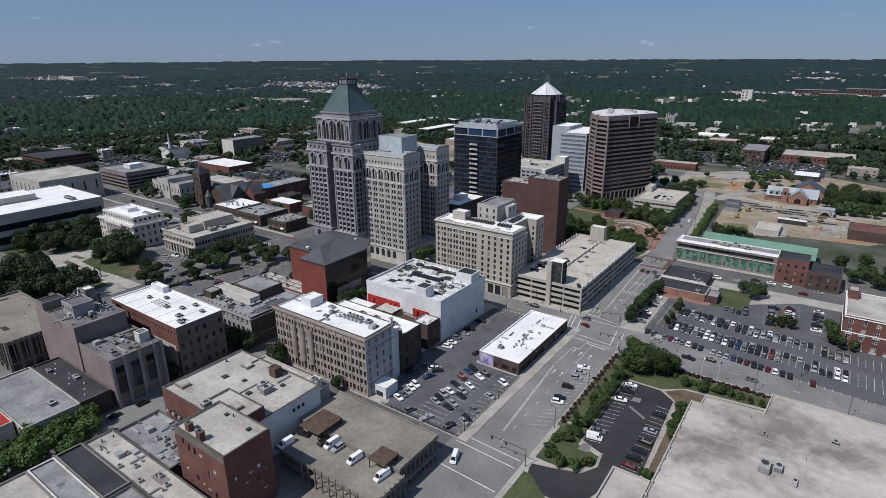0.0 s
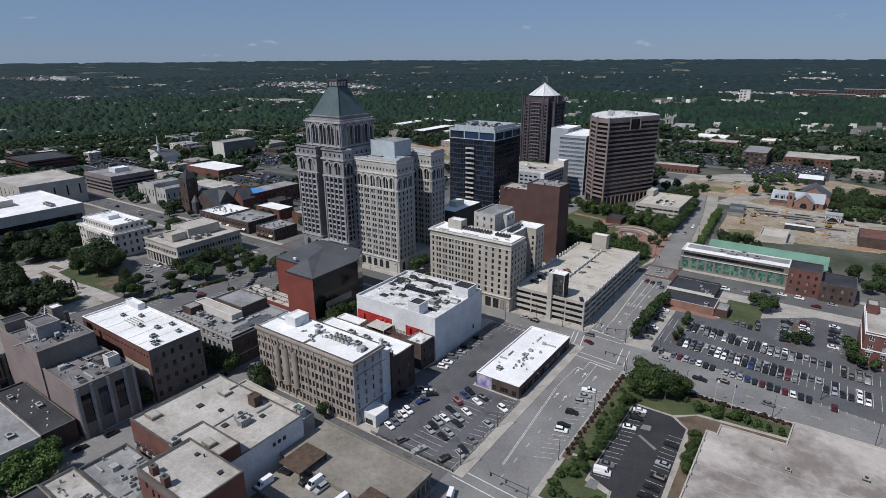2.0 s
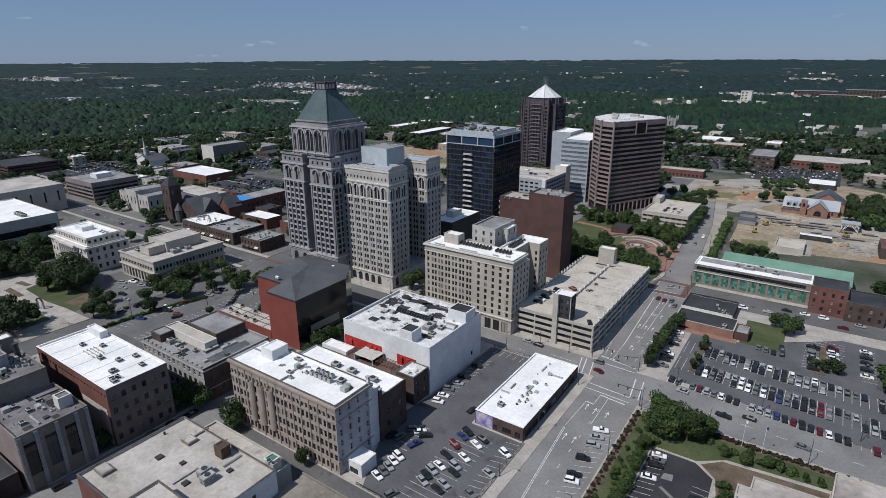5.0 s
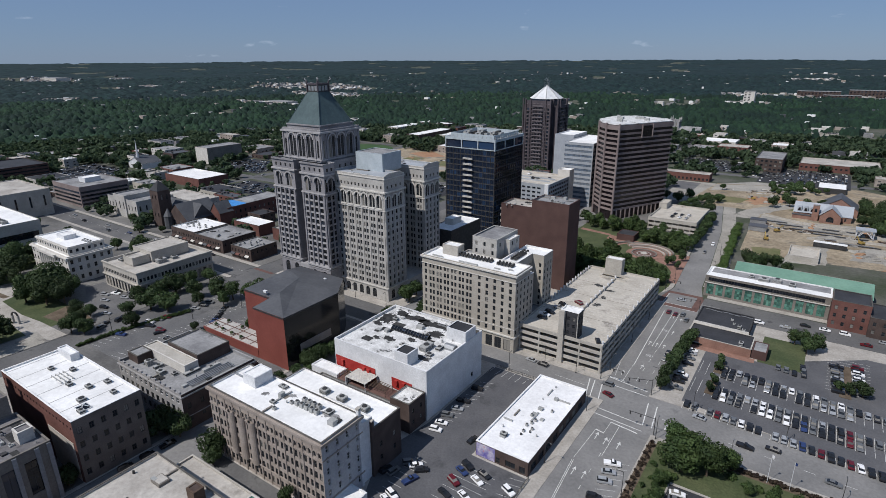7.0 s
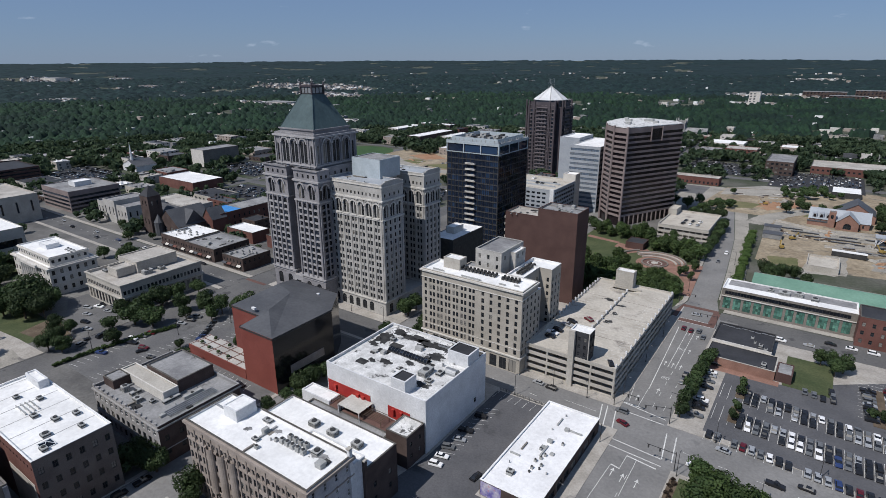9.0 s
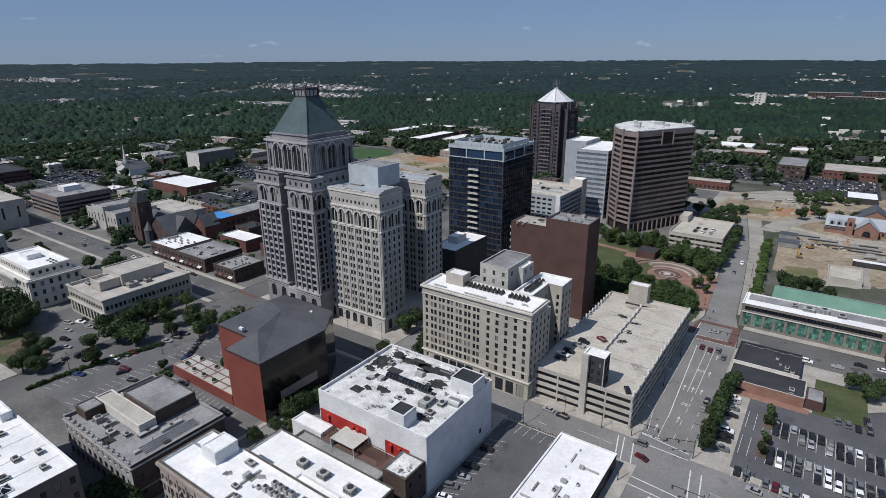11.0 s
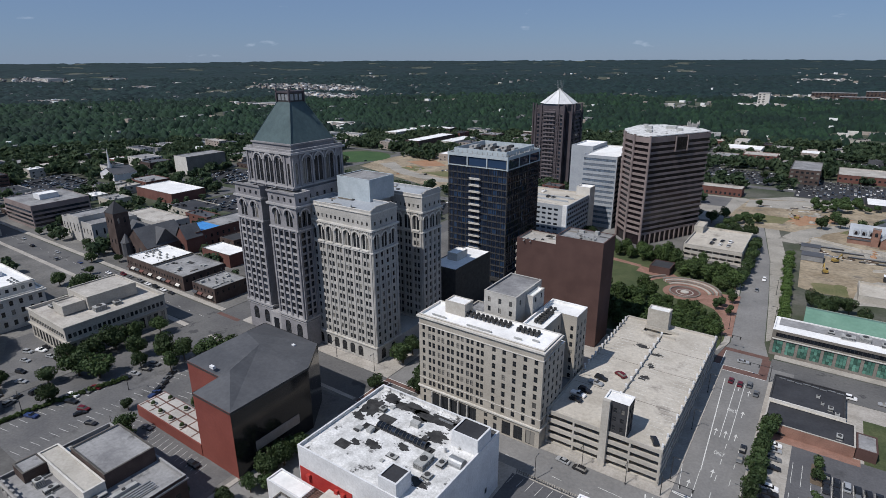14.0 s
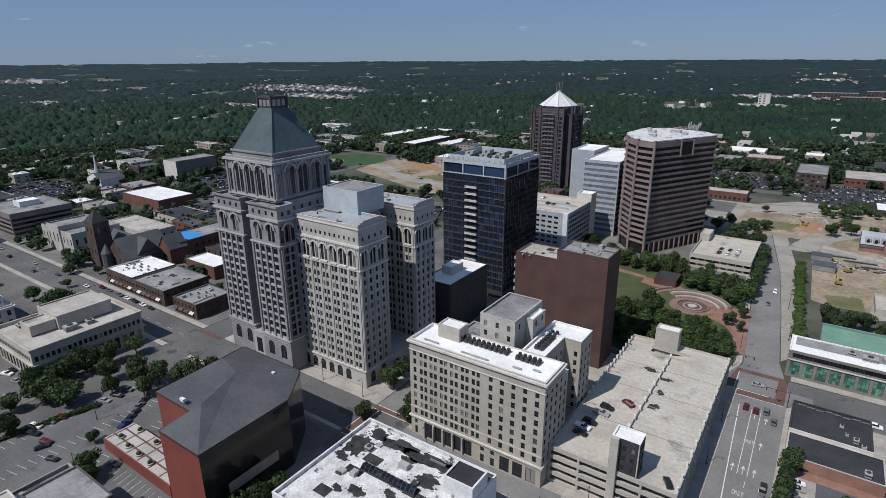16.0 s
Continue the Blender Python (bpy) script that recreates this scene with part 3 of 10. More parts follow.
def clutter(root, x0, x1, y0, y1, z, n, seed, dark=False):
    """Vents, hatches, ducts and roofing repairs fixed to a flat roof."""
    r3 = random.Random(seed)
    ox, oy = root.location.x, root.location.y
    for k in range(n):
        x, y = r3.uniform(x0, x1) - ox, r3.uniform(y0, y1) - oy
        kind = r3.choice(("vent", "vent", "hatch", "duct", "box", "repair"))
        if kind == "vent":
            bm = bmesh.new()
            w = r3.uniform(0.15, 0.4)
            tube(bm, x, y, z, z + r3.uniform(0.5, 1.3), w, w, 7)
            part("vent", bm, M[r3.choice(("steel", "dark_metal", "unit"))], root)
        elif kind == "hatch":
            w = r3.uniform(0.5, 1.0)
            part("hatch", one_box(x - w, x + w, y - w, y + w, z, z + 0.5), M[r3.choice(("unit", "dark_metal"))], root)
        elif kind == "duct":
            a, b = (r3.uniform(1.5, 4), 0.25) if r3.random() < 0.5 else (0.25, r3.uniform(1.5, 4))
            part("duct", one_box(x - a, x + a, y - b, y + b, z + 0.1, z + 0.55), M[r3.choice(("steel", "dark_concrete", "unit"))], root)
        elif kind == "box":
            a, b = r3.uniform(0.6, 1.5), r3.uniform(0.5, 1.1)
            part("plant_box", one_box(x - a, x + a, y - b, y + b, z, z + r3.uniform(0.7, 1.6)), M["unit"], root)
        else:
            a, b = r3.uniform(1, 3.2), r3.uniform(0.5, 1.8)
            part("repair", one_box(x - a, x + a, y - b, y + b, z + 0.004, z + 0.03), M["tar" if dark or r3.random() < 0.4 else "dark_concrete"], root)

# ---- ground, roads, pavements ----
CENTRE = Vector((40, -180))


def ground_z(x, y):
    r = math.hypot(x - CENTRE.x, y - CENTRE.y)
    if r < 950:
        return 0.0
    k = min(1.0, (r - 950) / 900)
    roll = 5.0 * k * (noise.noise(Vector((x / 520, y / 520, 0.3))) + 0.3)
    far = max(0.0, (r - 1300) / 3630)
    return roll + 92 * far**1.7


bm = bmesh.new()
rings = [0, 250, 500, 750, 950, 1100, 1350, 1650, 2000, 2400, 2850, 3300, 3800, 4350, 4930]
grid = []
for r in rings:
    row = []
    for k in range(96):
        a = 2 * math.pi * k / 96
        x, y = CENTRE.x + r * math.cos(a), CENTRE.y + r * math.sin(a)
        row.append(bm.verts.new((x, y, ground_z(x, y) - 0.03)))
        if r == 0:
            break
    grid.append(row)
for k in range(96):
    bm.faces.new((grid[0][0], grid[1][k], grid[1][(k + 1) % 96]))
    for i in range(1, len(rings) - 1):
        bm.faces.new((grid[i][k], grid[i + 1][k], grid[i + 1][(k + 1) % 96], grid[i][(k + 1) % 96]))
ground = part("ground", bm, M["town"], None)
tagged(ground, "wide town ground of grass, earth and paving", "ground", kind="structure")


def sheet(name, label, category, polys, z, material, thick=0.0, step=0.0):
    """Flat polygons at one height; with thick, slabs with a kerb."""
    bm = bmesh.new()
    for k, p in enumerate(polys):
        z += step if k else 0.0
        if len(p) == 4 and not isinstance(p[0], tuple):
            x0, x1, y0, y1 = p
            p = [(x0, y0), (x1, y0), (x1, y1), (x0, y1)]
        if thick:
            prism(bm, p, z - thick, z)
        else:
            bm.faces.new([bm.verts.new((x, y, z)) for x, y in p])
    return tagged(part(name, bm, material, None), label, category, kind="structure")


KERB = 0.15
sheet("road", "grey worn asphalt city streets with patches", "road", [
    (-92, 220, -26, 3.5)], 0.008, M["road"])
sheet("road", "dark asphalt street running west from the offices", "road", [
    (-620, -92, -26, 3.5)], 0.006, M["west_road"])
sheet("road", "grey worn asphalt street running past the parking garage", "road", [
    (1, 28, -420, -26), (1, 28, 3.5, 100), [(-1.5, 100), (19.8, 100), (14.5, 124), (10.4, 179), (4.1, 248), (-8, 330), (-24, 330), (-9, 248), (-5.4, 205), (-1.3, 153), (1.5, 116)]], 0.012, M["road"])
sheet("road", "grey asphalt street between office blocks", "road", [
    (-110, -90, -420, -26), (-110, -90, 3.5, 330)], 0.012, M["road"])
sheet("road", "grey asphalt side street beside the tower", "road", [
    (-224, -206, 3.5, 420), (19, 260, 89, 109.5), (-90, 1, -127, -114), (-224, -206, -420, -26)], 0.01, M["west_road"])

TOWN_ROADS = [(-350, -336, 62, 420), (-800, -111, 178, 190), (-800, -224, 268, 279), (-468, -456, 62, 700), (-590, -578, -300, 560), (-800, -590, -20, -8), (110, 520, 92, 104), (150, 162, 104, 700), (-110, 420, 480, 492), (-700, -110, 452, 462), (-160, -146, 330, 900), (160, 420, 280, 290), (-118, -104, 500, 780), (-104, 0, 604, 616)]
sheet("road", "grey asphalt side streets of the town", "road", TOWN_ROADS, 0.02, M["west_road"], step=0.004)
FAR_LOTS = [(2, 84, 462, 552), (-330, -240, 95, 170), (-700, -600, 70, 130), (-450, -370, 130, 172), (-330, -235, 195, 262), (170, 260, 120, 200), (-90, -20, 500, 580), (-560, -475, 200, 262), (170, 270, 300, 380), (20, 140, 640, 700)]
sheet("parking_ground", "dark asphalt parking lots of the town", "parking lot", FAR_LOTS, 0.085, M["new_asphalt"], step=0.004)
# raised city blocks with kerbs
PAVEMENTS = [
    (-90, 6.3, -116.5, -15), (-92, 2.5, -1.5, 92), (-206, -110, 3, 330), (-206, -110, -420, -14.5), (-88, 4, -420, -127.5),
    (27, 60, -420, -26), (60, 220, -420, -26), (19.9, 220, -2.5, 88.5), (19.5, 260, 110, 140),
    (-345, -224, -420, -14), (-620, -345, -420, -14), (-620, -224, 4, 60)]
for x0, x1, y0, y1 in PAVEMENTS:
    bm = bmesh.new()
    prism(bm, [(x0, y0), (x1, y0), (x1, y1), (x0, y1)], -0.02, KERB)
    yard = x1 < -105 or y0 > 95 or (x0 == -88 and y1 < -120)
    tagged(part("pavement", bm, M["yard" if yard else "pavement"], None), "worn grey asphalt city block with kerb edges" if yard else "pale concrete pavement slab with kerb edges", "pavement", kind="structure")

bm = bmesh.new()
prism(bm, [(-90, 96), (-2, 96), (1.2, 116), (-1.6, 153), (-5.7, 205), (-9.3, 248), (-24.5, 330), (-90, 330)], -0.02, KERB)
tagged(part("pavement", bm, M["yard"], None), "park block with a kerb along the street", "pavement", kind="structure")
Z1 = KERB + 0.012
sheet("parking_ground", "dark grey asphalt of a parking lot with painted stalls", "parking lot", [
    [(-40, -96), (-30, -115.5), (1, -116), (1.5, -70), (-19, -70), (-19, -17), (-41, -17), (-41, -64), (-44, -82)]], Z1, M["asphalt"])
sheet("parking_ground", "dark grey asphalt of a large full parking lot", "parking lot", [
    [(31, 1.5), (120, -10), (200, -12), (200, 78), (110, 78), (90, 78), (52, 50), (31, 50)]], Z1, M["asphalt"])
sheet("parking_ground", "black new asphalt of a small parking lot", "parking lot", [
    [(38.5, -93), (38.5, -47), (52, -47), (58, -52), (60, -104), (52, -112), (48, -124), (32, -124), (29, -113), (36, -111), (44, -108), (47, -103), (46, -96)]], Z1, M["new_asphalt"])
sheet("parking_ground", "grey asphalt of a tree-lined parking lot", "parking lot", [
    (-206, -152, -105, -30), (-206, -111, -30, -18), [(-279, -63), (-240, -60), (-227, -74), (-231, -90), (-250, -86), (-279, -73)], (-151.9, -114, -112, -68)], Z1 + 0.008, M["grey_lot"])
sheet("lawn", "mown green lawn with shrubs", "lawn", [
    [(29, -110), (29, -88), (38, -84), (38, -96), (46, -98), (46.5, -103), (42, -108), (36, -110)], [(30, -86), (30, -28), (60, -28), (60, -40), (52, -46), (38, -46), (38, -86)],
    [(60, -28), (100, -28), (100, -36), (60, -40)], [(29, -150), (29, -118), (31, -118), (44, -128), (44, -150)],
    (51, 68, 50, 78), [(-88, 98), (-4, 98), (-1.5, 116), (-4, 153), (-8, 205), (-9, 222), (-88, 222)], (-330, -240, -130, -90), (-420, -340, -130, -60), (-360, -300, -200, -140)], Z1 + 0.004, M["grass"])
sheet("bare_ground", "bare sandy earth of a building site", "bare earth", [
    [(30, 205), (120, 215), (190, 300), (170, 420), (90, 470), (30, 450), (-30, 430), (-40, 330), (18, 330), (22, 210)],
    [(-450, 355), (-292, 300), (-230, 330), (-250, 420), (-349, 420), (-430, 500), (-460, 420)]], 0.03, M["dirt"])
sheet("planting_bed", "brown mulch beds with shrubs round the small lot", "planting bed", [
    [(53.5, -46.8), (59, -41.5), (88.2, -38.9), (87.2, -52.6), (68.2, -53.4), (64.7, -59.8), (64.7, -105), (61.2, -105), (60.3, -60), (58.6, -51.5)], (27.6, 30.2, -90, -30), (50, 101, -30.4, -27.4)], Z1 + 0.03, M["mulch"])
# the site: gravel ways, rubble, red earth, dry grass, one over the other
SITE = ((0.036, "gravel", "compacted grey gravel way across the building site", [[(-440, 380), (-380, 345), (-320, 330), (-262, 345), (-262, 356), (-322, 348), (-380, 362), (-430, 398)], [(-330, 400), (-280, 380), (-255, 398), (-300, 415)], [(2, 300), (10, 330), (22, 350), (50, 385), (58, 378), (30, 335), (22, 318), (20, 300)], [(22, 318), (60, 300), (120, 300), (165, 320), (165, 310), (120, 288), (60, 288), (24, 300)], [(48, 196), (72, 206), (70, 250), (50, 235)], [(84, 225), (120, 232), (124, 262), (96, 262), (86, 250)], [(-30, 395), (40, 420), (60, 450), (30, 452), (-30, 425)]]),
        (0.040, "rubble", "broken grey rubble on the building site", [[(66, 262), (96, 272), (118, 270), (112, 282), (84, 284), (64, 274)], [(88, 232), (108, 226), (116, 240), (100, 250), (90, 246)], [(50, 292), (78, 296), (98, 306), (80, 312), (52, 302)], [(14, 362), (40, 390), (24, 396), (4, 380)]]),
        (0.044, "red_earth", "red clay earth on the building site", [[(-300, 312), (-262, 320), (-250, 340), (-285, 338)], [(-420, 410), (-380, 395), (-360, 412), (-400, 440)], [(14, 352), (34, 374), (50, 392), (34, 398), (12, 380), (4, 360)], [(100, 212), (132, 226), (150, 250), (128, 252), (110, 232)]]),
        (0.048, "dry_grass", "dry grass and weeds beside the building site", [[(-360, 362), (-325, 356), (-310, 372), (-345, 384)], [(-400, 372), (-372, 366), (-372, 384), (-396, 392)], [(30, 206), (47, 208), (44, 226), (28, 222)], [(-28, 345), (2, 350), (8, 372), (-20, 372)], [(40, 345), (90, 352), (140, 360), (140, 385), (88, 388), (50, 368)], [(140, 262), (172, 282), (172, 300), (142, 284)]]),
        (0.052, "dirt", "smooth brown earth bed on the building site", [[(26, 232), (46, 238), (48, 262), (40, 272), (26, 262)], [(74, 208), (98, 216), (96, 224), (76, 218)]]))
for sz, mat, words, polys in SITE:
    ragged = []
    for p in polys:
        out = []
        for (xa, ya), (xb, yb) in zip(p, p[1:] + p[:1]):
            for k in range(6):
                u = k / 6
                x, y = xa + (xb - xa) * u, ya + (yb - ya) * u
                out.append((x + 2.6 * noise.noise(Vector((x / 5, y / 5, 3))), y + 2.6 * noise.noise(Vector((x / 5, y / 5, 8)))))
        ragged.append(out)
    sheet("bare_ground", words, "bare earth", ragged, sz, M[mat])
sheet("bare_ground", "worn pale gravel round the building site", "bare earth", [[(-60, 331), (-24, 331), (8, 345), (8, 380), (58, 400), (60, 458), (0, 458), (-30, 428), (-104, 424), (-104, 331)]], 0.025, M["gravel"])
sheet("parking_ground", "grey worn asphalt before the brick units", "parking lot", [(-103, -44, 384, 422)], 0.029, M["grey_lot"])
sheet("plaza", "pale concrete plaza with paths", "plaza", [
    [(-330, -128), (-322, -88), (-306, -84), (-296, -108), (-268, -109), (-250, -107), (-224.6, -106), (-224.6, -113), (-238, -117.5), (-262, -117), (-284, -124), (-300, -131)], (-206, -150, 3.5, 9)], Z1 + 0.006, M["pavement"])
sheet("plaza", "grey worn paved yard behind the offices", "plaza", [[(-240, -113), (-224.6, -114), (-224.6, -136), (-238, -134)]], Z1 + 0.01, M["alley"])
sheet("planting_bed", "dark mulch beds between plaza walks", "planting bed", [[(-312, -104), (-300, -103), (-300, -106), (-312, -108)], [(-306, -112), (-286, -112), (-286, -115), (-304, -116)], [(-256, -104), (-228, -100), (-226, -92), (-262, -86)]], Z1 + 0.014, M["mulch"])
sheet("crossing", "red brick paved street crossing", "crossing", [
    (-1.4, 19, 88.5, 92.3), (-1.4, 18, 107.4, 110.4), (-1.4, 1.0, 92.3, 107.4), (15.6, 19, 92.3, 107.4),
    (-110, -90, 1.2, 3.4), (-110, -107, -14, 1.2), (-224, -207, 1, 3.4), (-110, -90, -16.5, -14)], 0.022, M["paving_red"])

sheet("verge", "worn gravel verge beside the street", "verge", [[(14.8, 126), (24, 140), (21, 180), (14, 250), (2, 330), (-7.5, 330), (4.4, 248), (10.7, 179)]], 0.05, M["gravel"])
sheet("pavement", "pale concrete footways along the streets", "pavement", [[(-2.6, 104), (0.4, 112), (1.0, 116), (-1.8, 153), (-5.9, 205), (-9.5, 248), (-13.5, 248), (-9.5, 205), (-5.4, 153), (-3, 116)], (1.2, 6.2, -116, -70), (-150, -110.2, 3.1, 9.3), (-120.6, -110.2, 9.4, 60), (20, 24, -2.2, 50), (27.2, 29.6, -120, -28)], KERB + 0.014, M["pavement"])
sheet("lot_patch", "grey repaired patches on new asphalt", "asphalt patch", [[(44.5, -60.5), (47.8, -60), (47.5, -56.8), (44.8, -57.5)], [(45, -64.8), (52, -69.5), (52.4, -68.4), (45.6, -63.9)], [(38.8, -98.5), (42.4, -98), (42, -93.8), (39.2, -94.2)]], Z1 + 0.006, M["road"])
for x0, x1, y0, y1 in ((37.0, 40.6, 12.0, 23.0), (37.0, 40.4, 30.4, 41.0), (80.5, 84.5, 38.0, 66.0)):
    sheet("planting_bed", "kerbed mulch island with small trees in the large lot", "planting bed", [(x0, x1, y0, y1)], Z1 + 0.16, M["mulch"], 0.2)
for run in (((38.2, -93), (38.2, -47), (52, -46.7), (58.3, -51.8), (60.3, -104)), ((29, -113.4), (36, -111.4), (44.3, -108.3), (47.3, -103), (46.3, -96))):
    bm = bmesh.new()
    for (xa, ya), (xb, yb) in zip(run, run[1:]):
        ln = math.hypot(xb - xa, yb - ya)
        ox, oy = -(yb - ya) / ln * 0.2, (xb - xa) / ln * 0.2
        prism(bm, [(xa - ox, ya - oy), (xb - ox, yb - oy), (xb + ox, yb + oy), (xa + ox, ya + oy)], Z1 - 0.05, Z1 + 0.14)
    tagged(part("kerb", bm, M["pavement"], None), "pale concrete kerb round the small lot", "kerb", kind="structure")
sheet("pavement", "pale concrete walk before the museum hall", "pavement", [(19.6, 112, 110.1, 114.3), (19.9, 112, 86.0, 88.4)], KERB + 0.018, M["pavement"])
# painted marks
PZ = 0.03
marks = []


def stripe(x0, y0, x1, y1, w=0.15, z=PZ):
    dx, dy = x1 - x0, y1 - y0
    n = math.hypot(dx, dy)
    ox, oy = -dy / n * w / 2, dx / n * w / 2
    marks.append(((x0 + ox, y0 + oy, z), (x1 + ox, y1 + oy, z), (x1 - ox, y1 - oy, z), (x0 - ox, y0 - oy, z)))


def put_marks(label):
    bm = bmesh.new()
    for q in marks:
        quad(bm, q)
    marks.clear()
    tagged(part("road_marking", bm, M["paint"], None), label, "road marking", kind="structure")


# lanes of the streets
for y in range(-110, -30, 9):
    stripe(16, y, 16, y + 2.2)
stripe(13.4, -104, 9.2, -53, 0.16)
stripe(13.9, -104, 9.7, -53, 0.16)
stripe(9.9, 38.9, 9.3, 80, 0.2)
stripe(12.8, 38.8, 12.3, 81, 0.2)
stripe(8.0, 17.7, 4.8, 81, 0.3)
stripe(1.9, 14, 1.9, 84, 0.15)
for y in range(6, 38, 9):
    stripe(12.6, y, 12.6, y + 3.2)
    stripe(16.6, y, 16.6, y + 3.2)
for x in list(range(28, 200, 11)) + list(range(-84, -18, 9)):
    stripe(x, -14.5 - 0.05 * (x - 28), x + 3.2, -14.7 - 0.05 * (x - 28))
for x in range(-600, -228, 10):
    stripe(x, -5, x + 3.5, -5)
# crosswalks and stop lines at the garage corner
for q in ((2.7, 2.9, 18.9, 0.4), (1.8, -2.1, 19.2, -2.9), (-3.6, -2.8, -0.6, -16.0), (-1.5, -2.7, 1.6, -18.3), (1.6, -2.2, 5.3, -20.1), (5.1, -20.5, 23.2, -22.1), (6.2, -24.4, 23.8, -25.7), (21.1, -7.2, 23.1, -22.2), (24.5, -7.7, 26.2, -22.1)):
    stripe(*q, 0.38)
for q in ((2.7, 3.4, 8.9, 3.1), (10.1, -33.5, 13.2, -34.1), (13.2, -26.6, 22.9, -27.8)):
    stripe(*q, 0.5)
for q in ((13.2, -26.6, 13.1, -33.9), (16.5, -27.4, 16.7, -46), (10.1, -33.7, 9.3, -52), (8.0, 3.2, 7.8, 17.7), (4.1, 5.1, 1.9, 22), (-16.5, -8.1, -3.9, -8.5)):
    stripe(*q, 0.16)
for y in (-113.5, -117.5, -130):
    stripe(3, y, 26, y - 1, 0.35)
for q in ((-110, 1.0, -90, 1.0), (-110, 3.45, -90, 3.45), (-110, -13.9, -90, -13.9), (-110, -16.6, -90, -16.6), (-110.1, -14, -110.1, 1), (-106.9, -14, -106.9, 1), (-1.4, 88.3, 19, 88.3), (-1.4, 92.5, 16, 92.5), (1.2, 92.5, 1.2, 107)):
    stripe(*q, 0.3)
put_marks("white painted lane lines and crosswalks")
# turn arrows
for x, ys in ((11.6, (-39, -60)), (15.0, (-40, -60)), (19.5, (-40,)), (6.0, (7,)), (8.2, (39.5,)), (11.3, (39.5, 16)), (14.5, (39.5, 55.5, 72)), (10.7, (74,))):
    for y in ys:
        stripe(x, y, x, y + 3.2, 0.22)
        marks.append(((x - 0.7, y + 2.6, PZ), (x, y + 4.4, PZ), (x + 0.7, y + 2.6, PZ), (x, y + 2.9, PZ)))
put_marks("white painted turn arrows on the street")
for x, y in ((10.9, 57.4), (11.4, 28.6)):
    word = bpy.data.curves.new("road_word", "FONT")
    word.body, word.align_x, word.size = "ONLY", "CENTER", 1.6
    word.materials.append(M["paint"])
    ob = new("road_word", word)
    ob.matrix_basis = pose(x, y, PZ + 0.004) @ Matrix.Diagonal((0.75, 1.9, 1, 1))
    tagged(ob, "white painted lane word on the street", "road marking", kind="structure")
# stalls
Z2 = Z1 + 0.018
for k in range(18):
    stripe(20.2, -48 - 2.75 * k, 25.6, -45.6 - 2.75 * k, 0.12, PZ)
put_marks("white angled stall lines along the street")
for x in np.arange(32, 128, 2.68):
    stripe(x, 1.5 - 0.125 * (x - 32), x, -3.5 - 0.09 * (x - 32), 0.12, Z2)
    stripe(x, 22 - 0.12 * (x - 32), x, 10.5 - 0.13 * (x - 32), 0.12, Z2)
    stripe(x, 38.5 - 0.12 * (x - 32), x, 27 - 0.1 * (x - 32), 0.12, Z2)
for y in np.arange(42, 74, 2.7):
    stripe(76, y, 91, y + 0.6, 0.12, Z2)
    stripe(97, y, 102, y + 0.3, 0.12, Z2)
put_marks("white painted stall lines of the large lot")
for k in range(20):
    y = -113 + 2.7 * k
    stripe(-3.5, y, 1.2, y + 0.9, 0.11, Z2)
    if k < 15:
        stripe(-19.5, y - 0.5, -7, y - 0.5, 0.11, Z2)
    stripe(-34, y + 10, -29, y + 10, 0.11, Z2) if k < 9 else None
for k in range(13):
    stripe(-40 + 1.6 * k, -17.5, -40.5 + 1.6 * k, -22.5, 0.11, Z2) if k % 2 == 0 else None
    stripe(-39.5, -63 + 2.7 * k, -34, -61 + 2.7 * k, 0.11, Z2)
put_marks("white painted stall lines of the corner lot")
for k in range(28):
    stripe(-8.2, 9 + 2.7 * k, -3.2, 9 + 2.7 * k, 0.12, 12.37)
    stripe(-36.5, 12 + 2.7 * k, -31.5, 12.6 + 2.7 * k, 0.12, 12.37)
    if 4 < k < 22:
        stripe(-19.6, 9 + 2.7 * k, -15.0, 9 + 2.7 * k, 0.12, 12.37)
put_marks("worn white stall lines on the garage roof")
for k in range(17):
    stripe(38.7, -92 + 2.65 * k, 44, -91 + 2.65 * k, 0.12, Z2)
    stripe(53.5, -101 + 2.65 * k, 58.6, -101 + 2.65 * k, 0.12, Z2)
put_marks("white painted stall lines on new asphalt")
for k in range(24):
    for x in (-204, -186, -170):
        stripe(x, -104 + 3 * k, x + 5, -103 + 3 * k, 0.12, Z2)
for k in range(12):
    stripe(-156 + 2.8 * k, -70, -155 + 2.8 * k, -75, 0.12, Z2)
put_marks("white painted stall lines of the tree-lined lot")

# ball field and pale ways in the west park
bm = bmesh.new()
bm.faces.new([bm.verts.new((-500 + 46 * math.cos(a), 405 + 42 * math.sin(a), 0.04)) for a in np.linspace(0, 2 * math.pi, 33)[:-1]])
tagged(part("ball_field", bm, M["field"], None), "mown green ball field", "lawn", kind="structure")
bm = bmesh.new()
bm.faces.new([bm.verts.new((-516 + 16 * math.cos(a), 384 + 14 * math.sin(a), 0.06)) for a in np.linspace(0, 2 * math.pi, 25)[:-1]])
tagged(part("infield", bm, M["dirt"], None), "orange earth infield of a ball field", "bare earth", kind="structure")
sheet("path", "pale concrete park paths", "path", [
    (-205, -111, -16.5, -14.8), (-205, -111, 3.2, 6.5), (-90, -40, -17.5, -15.2),
    (-620, -224, -17, -14.2), (-620, -224, 4.2, 7.2), (-112, -110.2, -170, -66), (-90, -86.5, -200, -128)], Z1 + 0.02, M["pavement"])

# ---- the main buildings ----
def levels(z0, dz, n):
    return [z0 + dz * k for k in range(n)]


